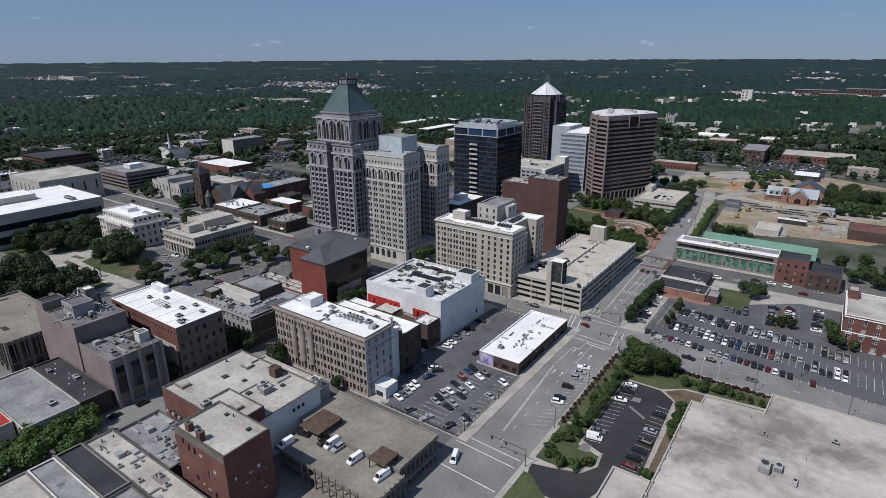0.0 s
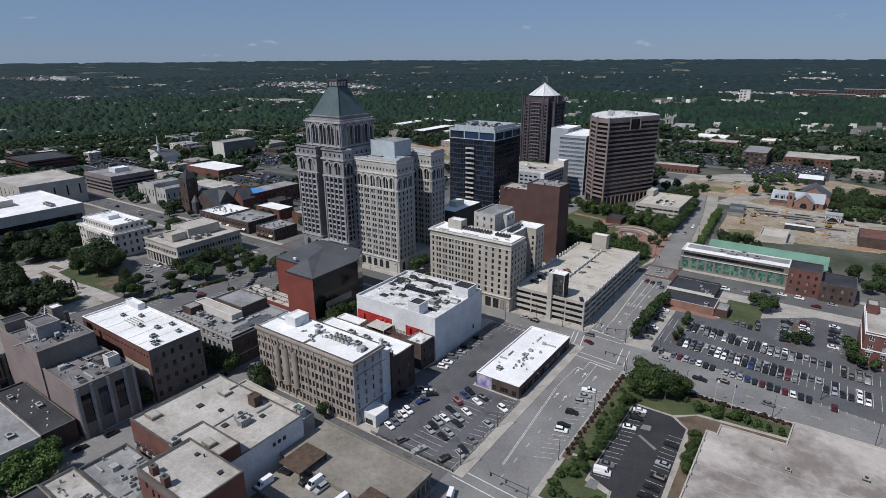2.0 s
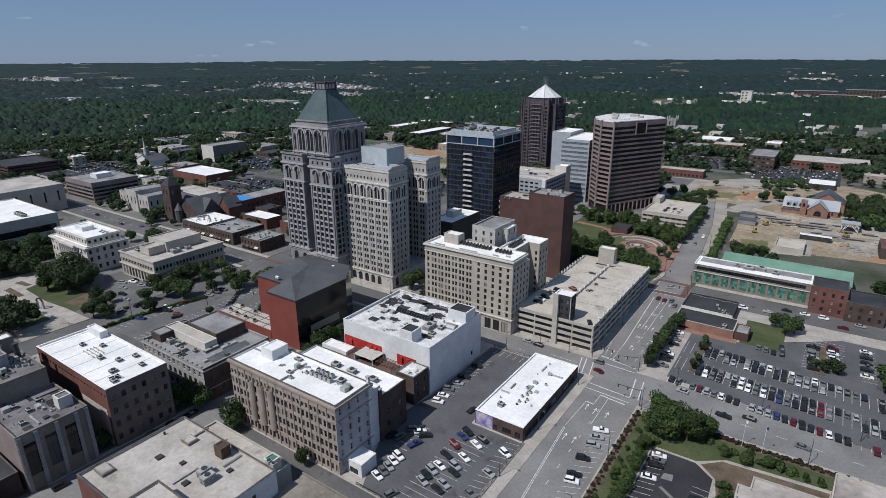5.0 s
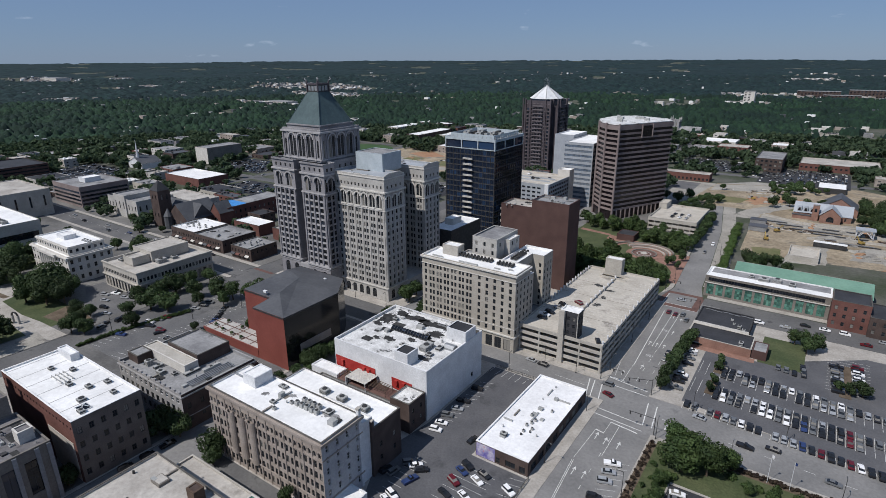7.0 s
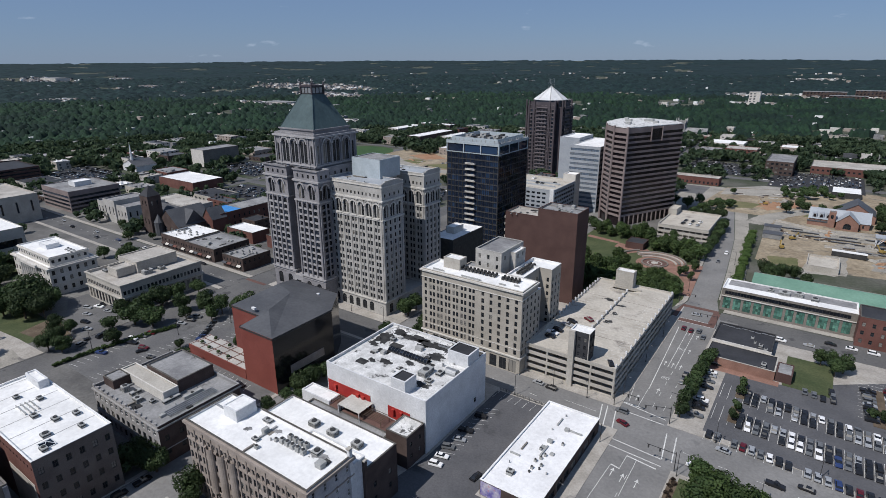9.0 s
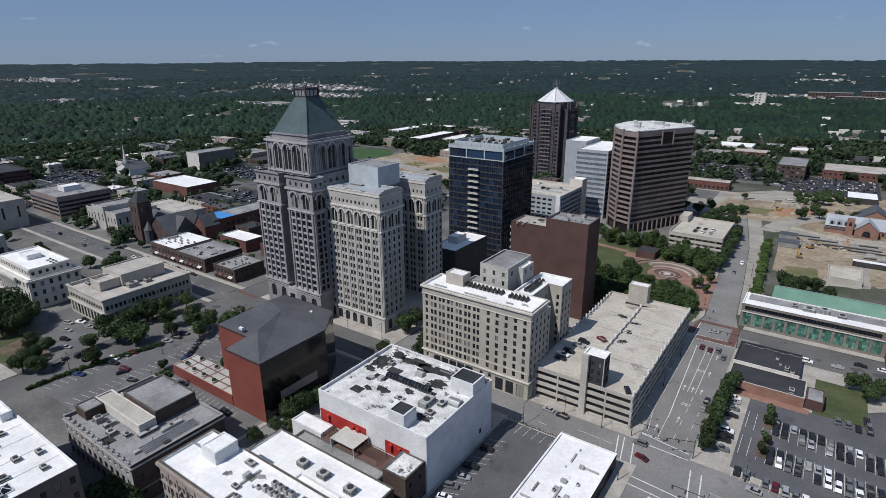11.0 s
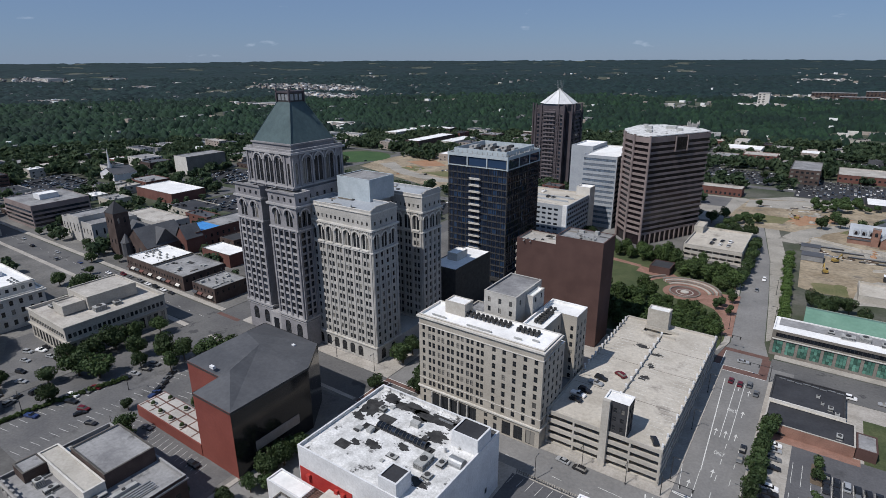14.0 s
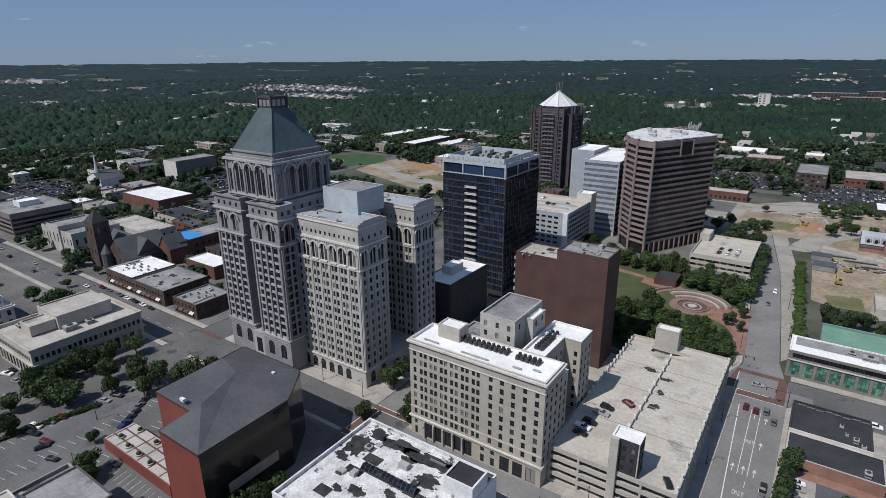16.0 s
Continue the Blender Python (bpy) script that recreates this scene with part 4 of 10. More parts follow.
# brown brick warehouse block with a long front, six floors
front = []
for k, v in enumerate(levels(1.2, 3.75, 5)):
    front += rows_of(51.5, 26, 1.15, 2.45, [v], "sash")
front += rows_of(51.5, 26, 1.0, 1.9, [20.0], "arch")
side = rows_of(16, 4, 1.0, 2.3, levels(2.5, 3.75, 6), "sash:w")
dx = block("brick_warehouse", "tan-brown brick six-storey building with white roof and white side", "building", -90.5, -39, -116, -100, 25.5,
           {"all": M["tan_brick"], "e": M["grey_paint"]}, M["white_roof"], front, side, par=0.7,
           cornices=((24.2, 0.9, 0.6), (19.2, 0.35, 0.2), (5.0, 0.4, 0.25)))
bm = bmesh.new()
for u in (-14.5, -9.5, -4.5):
    for s in range(8):
        a, b = math.pi + math.pi * s / 8, math.pi + math.pi * (s + 1) / 8
        cx = u
        quad(bm, [(cx + 1.5 * math.cos(a), -8 + 1.2 * math.sin(a), 5), (cx + 1.5 * math.cos(b), -8 + 1.2 * math.sin(b), 5),
                  (cx + 1.5 * math.cos(b), -8 + 1.2 * math.sin(b), 20.5), (cx + 1.5 * math.cos(a), -8 + 1.2 * math.sin(a), 20.5)])
part("bay", bm, M["tan_brick"], dx, "rounded brick bay")
pilasters(dx, (-25.75, -8), (1, 0), [51.5 * k / 13 for k in range(1, 13)], 0.55, 0, 24.2, 0.22, M["tan_brick"])
arches(dx, (-25.75, -8), (1, 0), [51.5 / 26 * (k + 0.5) for k in range(26)], 21.4, 0.6, 0.85, 0.15, M["tan_brick"])
block("roof_link", "white membrane roof linking warehouse and workshop", "building", -60, -39.6, -100.2, -94.8, 21.5, M["white_paint"], M["white_roof"], par=0.4)
block("stair_house", "white rendered roof hut on the warehouse", "roof hut", -83, -77, -108, -101, 28.4, M["white_paint"], M["white_roof"], par=0.1, z0=24.8)
block("brick_workshop", "low brick workshop with long white membrane roof", "building", -84, -39, -95, -82, 17.5, M["dark_brick"], M["white_roof"],
      east=rows_of(13, 2, 1.2, 2.0, [4, 9], "sash"), par=0.6)
block("annex", "small white entrance annex beside the warehouse", "building", -39, -32.5, -113, -106, 4.8, M["white_paint"], M["white_roof"],
      south=[(1.5, 5.0, 0.3, 2.6, "wide")], par=0.3)

clutter(dx, -88, -42, -114.5, -101, 24.8, 10, 12)
# speckled-roof building with white side wall
ts = block("theatre_store", "white-walled commercial building with worn speckled roof", "building", -87, -42, -63.4, -25.4, 20.3,
      {"all": M["white_paint"]}, M["worn_roof"], east=[(30, 31.4, 3, 5, "sash")], north=rows_of(45, 12, 1.6, 2.2, [4, 9, 14], "sash"), par=1.0)
clutter(ts, -85, -44, -61, -28, 19.3, 20, 13, True)
# low store on the lot
store_e = [(2 + 5.6 * k, 6 + 5.6 * k, 0.6, 3.2, "wide") for k in range(8)]
ls = block("low_store", "long low brick store with white roof and mural", "building", -18, 1.0, -69, -20, 5.6, {"all": M["dark_brick"], "w": M["shop_white"]}, M["store_roof"],
      south=[(7.5, 9, 0.5, 2.6, "sash"), (11, 14.5, 0.8, 3, "wide"), (16, 18, 0.5, 3, "wide")], east=store_e, par=0.45, coping=M["white_roof"])
clutter(ls, -16, -1, -66, -23, 5.15, 16, 19)
store_mural = thing("mural", "painted mural in blue, violet and red on brick", "mural", -18, -69.12, 0)
part("panel", one_box(0.3, 7.2, 0.0, 0.1, 0.4, 5.3), M["mural"], store_mural)

# cream brick hotel: front bar, east wing, penthouse
hs = []
for v in levels(8.6, 3.25, 8):
    hs += [(1.5, 2.7, v, v + 2.1, "sash")]
    hs += [(a + 3.6, b + 3.6, c, d, s) for a, b, c, d, s in rows_of(24.6, 6, 1.2, 2.1, [v], "sash", 0.0, 1.75)]
    hs += [(a + 29.6, b + 29.6, c, d, s) for a, b, c, d, s in rows_of(19.6, 5, 1.35, 2.1, [v], "sash")]
hs += [(6.2 + 3.9 * k, 9.3 + 3.9 * k, 0.4, 6.2, "wide") for k in range(5)]
hs += [(1.6, 2.7, 0.5, 3.6, "sash"), (1.6, 2.7, 4.6, 6.2, "sash"), (28.2, 29.6, 0.4, 3.4, "sash"), (28.2, 29.6, 4.6, 6.2, "sash"), (32.0, 33.4, 0.4, 3.4, "sash"), (32.0, 33.4, 4.6, 6.2, "sash")]
hs += [(35.4 + 4.6 * k, 38.8 + 4.6 * k, 0.4, 5.8, "wide") for k in range(3)]
HW = levels(8.6, 3.25, 8)
hotel = block("hotel", "cream brick nine-storey hotel with white roof and stone base", "hotel", -89, -39.3, -2.2, 11.5, 37.3, M["cream_brick"], M["white_roof"], hs, rows_of(13.7, 4, 1.15, 1.9, HW, "sash"),
              cornices=((36.2, 0.7, 0.7), (7.2, 0.6, 0.55), (33.3, 0.3, 0.25), (11.2, 0.2, 0.15)), par=0.8, coping=M["shop_white"])
block("", "", "", -54, -46, 11.5, 27, 37.3, M["cream_brick"], M["white_roof"], (), rows_of(15.5, 4, 1.15, 1.9, HW, "sash"), par=0.8, root=hotel, coping=M["white_roof"])
block("", "", "", -54, -40, 27, 37, 37.3, M["cream_brick"], M["white_roof"], [h for h in rows_of(14, 4, 1.15, 1.9, HW, "sash") if h[0] > 8.2], rows_of(10, 3, 1.15, 1.9, HW, "sash"), par=0.8, root=hotel, coping=M["white_roof"])
block("", "", "", -46, -39.4, 11.6, 15.2, 33, M["cream_brick"], M["white_roof"], (), rows_of(3.6, 1, 1.15, 1.9, HW[:7], "sash"), par=0.3, root=hotel, coping=M["white_roof"])
block("", "", "", -46, -40, 15.3, 27, 12, M["cream_brick"], M["grey_roof"], par=0.3, root=hotel)
block("", "", "", -70.5, -57.5, 13, 33.5, 45.5, M["cream_stone"], M["grey_roof"], rows_of(13, 3, 1.2, 2, [37.8, 41.5], "sash"), rows_of(20, 3, 1.2, 2, [41.5], "sash"), par=0.6, root=hotel)
block("", "", "", -57.5, -54.6, 20.5, 30, 44, M["cream_stone"], M["white_roof"], (), rows_of(9.5, 2, 1.2, 2, [41], "sash"), par=0.6, root=hotel)
block("", "", "", -85, -70.6, 11.6, 33, 30.3, M["cream_brick"], M["grey_roof"], par=0.6, root=hotel)
block("", "", "", -82.5, -74.0, 5.5, 11.2, 41.2, M["concrete"], M["white_roof"], z0=36.5, par=0.3, root=hotel)
for k in range(5):
    bm = bmesh.new()
    tube(bm, -24.85 + 5.8 + 3.9 * k, -7.3, 0, 6.6, 0.42, 0.36, 10)
    part("column", bm, M["cream_stone"], hotel)
for x0, y0, x1, y1 in ((-85, 0.6, -79, 1.2), (-70, 0.2, -60, 0.8), (-52, 1.2, -49, 1.8), (-46, 3.0, -43.6, 3.6)):
    pr = thing("pipe_run", "white wrapped pipe along the hotel roof", "pipe run", x0, y0, 36.5, 0, "roof pipe runs")
    part("pipe", one_box(0, x1 - x0, 0, 0.4, 0.2, 0.7), M["unit"], pr)



def chiller(x, y):
    """A black fan cooler on short legs over the white roof."""
    bm = bmesh.new()
    cuboid(bm, x - 0.55, x + 0.55, y - 0.55, y + 0.55, 36.85, 37.6)
    tube(bm, x, y, 37.6, 38.0, 0.52, 0.58, 8)
    for p in (-0.5, 0.4):
        for q in (-0.5, 0.4):
            cuboid(bm, x + p, x + p + 0.1, y + q, y + q + 0.1, 36.5, 36.85)
    part("chiller", bm, M["dark_metal"], hotel, "black roof chiller")


for k in range(10):
    for j in range(2):
        hx, hy = -74.0 + 1.85 * k, 7.0 + 1.9 * j
        chiller(hx + 64.15, hy - 4.65)
for k in range(13):
    for j in range(2):
        hx, hy = (-51.0 + 1.7 * j, 16 + 1.8 * k) if k < 8 else (-53 + 1.7 * (k - 8), 6.6 + 1.8 * j)
        chiller(hx + 64.15, hy - 4.65)
# garage with open decks
gx0, gx1, gy0, gy1 = -39.2, -1.4, 2.5, 90.5
garage = thing("parking_garage", "pale concrete five-deck parking garage with cars on top", "garage", -20, 46)
for k, z in enumerate((0.1, 3.0, 6.0, 9.0)):
    part("deck", one_box(gx0 + 20.3, gx1 + 19.7, gy0 - 45.7, gy1 - 46.3, z, z + 0.35), M["deck"], garage)
# the top deck leaves a ramp open at its far end
for a, b, c, d in ((gx0 + 20.3, gx1 + 19.7, gy0 - 45.7, 33.0), (gx0 + 20.3, -9.6, 33.0, gy1 - 46.3), (4.0, gx1 + 19.7, 33.0, gy1 - 46.3), (-9.6, 4.0, 38.2, gy1 - 46.3)):
    part("deck", one_box(a, b, c, d, 12.0, 12.35), M["deck"], garage)
bm = bmesh.new()
v = [bm.verts.new(p) for p in ((-9.6, 33.0, 9.4), (4.0, 33.0, 12.3), (4.0, 38.2, 12.3), (-9.6, 38.2, 9.4), (-9.6, 33.0, 9.0), (4.0, 33.0, 11.9), (4.0, 38.2, 11.9), (-9.6, 38.2, 9.0))]
for q in ((0, 1, 2, 3), (4, 7, 6, 5), (0, 4, 5, 1), (1, 5, 6, 2), (2, 6, 7, 3), (3, 7, 4, 0)):
    bm.faces.new([v[i] for i in q])
part("ramp", bm, M["deck"], garage, "sloping concrete ramp")
part("ramp_wall", one_box(-9.9, 4.3, 38.2, 38.5, 12.35, 13.4), M["concrete"], garage)
part("ramp_wall", one_box(-9.9, 4.3, 32.7, 33.0, 12.35, 13.3), M["concrete"], garage)
for y in (-20.0, 4.0, 22.0):
    part("seam", one_box(gx0 + 20.4, gx1 + 19.6, y, y + 0.25, 12.354, 12.362), M["dark_concrete"], garage)
for z in (2.7, 5.7, 8.7, 11.7):
    bm = bmesh.new()
    frame_ring(bm, gx0 + 20, gx1 + 20, gy0 - 46, gy1 - 46, z, z + 1.5, 0.0, 0.3)
    part("spandrel", bm, M["concrete"], garage)
bm = bmesh.new()
frame_ring(bm, gx0 + 20, gx1 + 20, gy0 - 46, gy1 - 46, 0.0, 0.9, 0.0, 0.3)
part("spandrel", bm, M["concrete"], garage)
for k in range(5):
    x = gx0 + 20.2 + (gx1 - gx0 - 1.0) * k / 4
    part("column", one_box(x, x + 0.6, gy0 - 46.05, gy0 - 45.4, 0, 12.9), M["concrete"], garage)
for k in range(12):
    y = gy0 - 45.8 + (gy1 - gy0 - 1.0) * k / 11
    part("column", one_box(gx1 + 19.4, gx1 + 20.05, y, y + 0.6, 0, 12.9), M["concrete"], garage)
# added solid block of darker concrete behind the deck openings
part("inner_wall", one_box(-14, 14, -40, 30, 0.5, 11.9), M["dark_concrete"], garage, "solid dark block inside the decks")
gst = block("stair_tower", "concrete stair tower with dark windowed face on the garage", "stair tower", -20.5, -12.6, 2.9, 8.6, 24.4, {"all": M["concrete"], "s": M["dark_roof"], "e": M["dark_roof"]}, M["white_roof"],
      [(u, u + 1.1, z, z + 1.7, "sash") for u in (3.2, 5.6) for z in (14.0, 17.2, 20.4)], [(u, u + 1.1, z, z + 1.7, "sash") for u in (1.0, 3.4) for z in (14.2, 17.5, 20.8)], par=0.4, coping=M["white_roof"], z0=11.9)
part("pier", one_box(-3.95, -1.6, -4.3, -2.85, 0, 24.5), M["concrete"], gst, "pale concrete pier")
part("pier", one_box(3.7, 4.0, -3.2, -2.82, 11.9, 24.5), M["concrete"], gst, "pale concrete pier")
block("stair_tower", "tall concrete lift tower at the back of the garage", "stair tower", -29.5, -20.5, 85.2, 90.2, 21.0, M["concrete"], M["white_roof"], par=0.3)

# ---- tall office towers ----
def arcade(width, n, v, w, h, margin=0.0):
    """Tall paired arched windows."""
    return rows_of(width, n, w, h, [v], "arch", margin, w * 1.35)


# cream 1920s office block: south bar, court, north wing
fl = levels(8.6, 3.55, 12)
js = []
for v in fl:
    js += rows_of(37.2, 7, 1.25, 2.15, [v], "sash", 1.0, 1.9)
js += arcade(37.2, 7, 51.6, 1.45, 6.4, 1.0)
js += rows_of(37.2, 14, 1.0, 1.5, [61.8], "sash", 1.0)
js += rows_of(31, 6, 2.9, 5.0, [1.0], "arch", 1.0)
je = []
for v in fl:
    je += rows_of(15.2, 4, 1.25, 2.15, [v], "sash", 0.6)
je += arcade(15.2, 3, 51.6, 1.35, 6.4, 0.6) + rows_of(15.2, 4, 1.0, 1.5, [61.8], "sash", 0.6) + rows_of(15.2, 2, 2.9, 5.0, [1.0], "arch", 1)
CORN = ((66.6, 0.5, 0.35), (59.6, 0.8, 0.7), (50.2, 0.6, 0.45), (7.2, 0.7, 0.5))
jp = block("office_block", "cream stone 1920s office block with arched top storey", "office building", -158.1, -120.9, 9.5, 25.7, 68.0, M["cream_stone"], M["cool_white"], js, je, cornices=CORN, par=1.0, coping=M["shop_white"])
block("", "", "", -158.1, -120.9, 43.3, 57.5, 68.0, M["cream_stone"], M["cool_white"], js, je, cornices=CORN, par=1.0, root=jp, coping=M["shop_white"])
block("", "", "", -158.0, -139, 25.7, 43.3, 67.8, M["cream_stone"], M["cool_white"], (), [h for h in js if h[1] < 16.6], par=1.0, root=jp)
BAYS = [1.0 + 35.2 / 7 * (k + 0.5) for k in range(7)]
for y0 in (-8.1, 25.7):
    p0 = (-18.6, 9.5 - 17.6 if y0 < 0 else 43.3 - 17.6)
    arches(jp, p0, (1, 0), BAYS, 56.6, 1.8, 2.4, 0.6, M["shop_white"])
    pilasters(jp, p0, (1, 0), [1.0 + 35.2 / 7 * k for k in range(8)], 0.9, 7.8, 57, 0.28, M["cream_stone"])
    pilasters(jp, p0, (1, 0), BAYS, 0.35, 7.9, 50.2, 0.2, M["cream_stone"])
    for k in range(37):
        part("dentil", one_box(-18.4 + k, -17.9 + k, p0[1] - 0.55, p0[1] - 0.02, 58.9, 59.6), M["cream_stone"], jp)
for y0, dep in ((-8.1, 15.2), (25.7, 14.2)):
    arches(jp, (18.6, y0), (0, 1), [dep / 3 * (k + 0.5) for k in range(3)], 56.6, 1.6, 2.2, 0.5, M["shop_white"])
    pilasters(jp, (18.6, y0), (0, 1), [0.5, dep - 0.4] + [dep / 4 * k for k in range(1, 4)], 0.6, 7.8, 50.2, 0.28, M["cream_stone"])
    for k in range(14):
        part("dentil", one_box(18.62, 19.2, y0 + 0.3 + k, y0 + 0.8 + k, 58.9, 59.6), M["cream_stone"], jp)
for y0 in (9.5, 43.3):
    for k in (0, 1, 2):
        part("corner_step", one_box(18.1 - 0.0, 18.7, y0 - 17.6 + 1.5 * k, y0 - 17.6 + 15.2 - 1.0 * k, 68 + 0.5 * k, 68.5 + 0.5 * k), M["cream_stone"], jp)
part("plinth", one_box(-1.5 + 1, 18.6, 8, 26, 0, 7.2), M["cream_stone"], jp)
for p0 in (-8.1, 25.7):
    for u in BAYS:
        part("balconet", one_box(-18.6 + u - 1.9, -18.6 + u + 1.9, p0 - 0.7, p0 - 0.02, 50.9, 51.5), M["shop_white"], jp)
block("roof_plant", "pale blue metal plant house on the office block roof", "plant house", -153, -134, 24, 40, 76.5, M["aqua_metal"], M["grey_roof"], par=0.3, z0=66.8)

# green-roofed granite tower
tw = thing("green_roofed_tower", "grey granite tower with green pyramid roof and lantern", "tower", -176, 24)


def tower_block(x0, x1, y0, y1, h, s, e, w=(), **k):
    block("", "", "", x0, x1, y0, y1, h, M["tower_granite"], M["grey_roof"], s, e, (), w, root=tw, coping=M["pale_granite"], **k)


tfl = levels(16.4, 3.3, 12)


def tower_holes(width, n):
    out = []
    for v in tfl:
        out += rows_of(width, n, 2.3, 2.35, [v], "pair:d", 1.4)
    return out + arcade(width, max(2, n // 2), 57.5, 1.7, 7.0, 1.0) + rows_of(width, n, 1.3, 1.8, [68.2], "pair:d", 1.0)


TC = ((66.2, 0.9, 0.8), (56.0, 0.6, 0.55), (14.4, 0.9, 0.7), (13.2, 0.4, 0.3))
clutter(jp, -156, -123, 11, 24, 67.0, 10, 14)
clutter(jp, -156, -123, 45, 56, 67.0, 8, 15)
tower_block(-197.3, -179.6, 3.0, 46, 72.3, tower_holes(17.7, 4) + rows_of(17.7, 2, 3.6, 6.6, [5.2], "arch", 1), (), tower_holes(43, 10), cornices=TC, par=1.0)
tower_block(-172.0, -158.3, 9.3, 46, 72.3, (), tower_holes(36.7, 8), cornices=((66.2, 0.9, 0.8), (56.0, 0.6, 0.45)), par=1.0)
tower_block(-172.0, -154.6, 1.0, 9.2, 72.3, tower_holes(17.4, 4) + rows_of(17.4, 2, 3.6, 6.6, [5.2], "arch", 1), tower_holes(8.2, 2), cornices=TC, par=1.0)
part("porch", one_box(-3.4, 3.8, -22.6, -17.2, 0, 13.2), M["pale_granite"], tw, "pale granite entrance bay with a doorway")
part("doorway", one_box(-1.6, 2.0, -22.66, -22.5, 3.6, 10.5), M["dark_glass"], tw, "tall dark doorway")
# fills the gap between the wings; near-black colour stands in for its shade
part("recess", one_box(-3.5, 3.9, -16.5, 21, 0, 71), M["dark_metal"], tw, "near-black box painting shade between the wings")
part("roof", one_box(-14, 14, -15, 22, 71.4, 72.4), M["shop_white"], tw)
UP = rows_of(29.5, 3, 2.1, 11.0, [74.3], "arch", 4.6, 2.6) + [(1.6, 3.0, 74.5, 83.5, "arch"), (26.5, 27.9, 74.5, 83.5, "arch")]
tower_block(-190, -160.5, 6, 36, 89.0, UP, UP, UP, z0=72, par=0.6, cornices=((87.2, 0.9, 0.9), (73.0, 0.7, 0.5)))
for p0, d in (((-14, -18), (1, 0)), ((15.5, -18), (0, 1))):
    arches(tw, p0, d, [4.6 + 20.3 / 3 * (k + 0.5) for k in range(3)], 84.0, 2.5, 3.2, 0.7, M["pale_granite"])
    pilasters(tw, p0, d, [0.6, 4.3, 4.6 + 20.3 / 3, 4.6 + 40.6 / 3, 25.2, 28.9], 0.9, 72.5, 87, 0.45, M["tower_granite"])
for p0, w in (((-21.3, -21), 17.7), ((4, -23), 17.4)):
    bay = (w - 2.8) / 4
    pilasters(tw, p0, (1, 0), [0.7, w - 0.7] + [1.4 + bay * k for k in range(1, 4)], 0.95, 15.3, 56, 0.5, M["tower_granite"])
    arches(tw, p0, (1, 0), [1 + (w - 2) / 2 * (k + 0.5) for k in range(2)], 62.8, 2.3, 3.0, 0.75, M["pale_granite"])
    for v in tfl:
        part("spandrel", one_box(p0[0] + 1, p0[0] + w - 1, p0[1] - 0.12, p0[1] - 0.01, v - 1.1, v - 0.15), M["pale_granite"], tw)
    part("balustrade", one_box(p0[0] - 0.3, p0[0] + w + 0.3, p0[1] - 0.6, p0[1] - 0.02, 71.8, 72.6), M["tower_granite"], tw)
pilasters(tw, (21.4, -23), (0, 1), [0.6, 4.1, 7.6], 0.9, 15.3, 56, 0.45, M["tower_granite"])
arches(tw, (21.4, -23), (0, 1), [4.1], 62.8, 2.3, 3.0, 0.75, M["pale_granite"])
part("attic", one_box(-11.6, 13.6, -16.1, 9.0, 88, 90.9), M["tower_granite"], tw)
bm = bmesh.new()
frame_ring(bm, -11.6, 13.6, -16.1, 9.0, 90.6, 91.3, 0.5, 1.2)
part("cornice", bm, M["tower_granite"], tw)
bm = bmesh.new()
b0, b1 = (-11.4, 13.5, -16.0, 8.9), (-3.4, 4.7, -7.1, 1.1)
lo = [bm.verts.new(p) for p in ((b0[0], b0[2], 91.1), (b0[1], b0[2], 91.1), (b0[1], b0[3], 91.1), (b0[0], b0[3], 91.1))]
hi = [bm.verts.new(p) for p in ((b1[0], b1[2], 107.5), (b1[1], b1[2], 107.5), (b1[1], b1[3], 107.5), (b1[0], b1[3], 107.5))]
for k in range(4):
    bm.faces.new((lo[k], lo[(k + 1) % 4], hi[(k + 1) % 4], hi[k]))
bm.faces.new(hi)
part("roof", bm, M["copper"], tw, "green copper pyramid roof")
part("lantern", one_box(-3.2, 4.5, -6.9, 0.9, 107.5, 111.3), M["dark_metal"], tw, "dark lantern with pale sign bars")
# pale bars added in place of the lantern's sign characters
for k in range(3):
    part("louvre", one_box(-2.6 + 2.4 * k, -0.9 + 2.4 * k, -7.0, -6.9, 108.2, 110.8), M["steel"], tw)
    part("louvre", one_box(4.5, 4.6, -6.3 + 2.4 * k, -4.6 + 2.4 * k, 108.2, 110.8), M["steel"], tw)
bm = bmesh.new()
frame_ring(bm, -3.2, 4.5, -6.9, 0.9, 111.2, 112.0, 0.5, 1.6)
for x in (-3.4, 4.7):
    for y in (-7.1, 1.1):
        tube(bm, x, y, 112.0, 113.9, 0.6, 0.12, 6)
        cuboid(bm, x - 0.35 - 0.0, x + 0.35, y - 0.35, y + 0.35, 107.5, 111.2)
part("crown", bm, M["purple_brick"], tw, "stone crown with corner finials")
for x in (-3.4, 4.7):
    for y in (-7.1, 1.1):
        bm = bmesh.new()
        beam(bm, (x, y, 113.4), (x + (0.9 if x > 0 else -0.9), y + (0.9 if y > 0 else -0.9), 114.1), 0.2)
        beam(bm, (x + (0.9 if x > 0 else -0.9), y + (0.9 if y > 0 else -0.9), 114.1), (x + (0.4 if x > 0 else -0.4), y + (0.4 if y > 0 else -0.4), 115.1), 0.16)
        part("finial", bm, M["pale_granite"], tw, "pale horn-shaped corner finial")
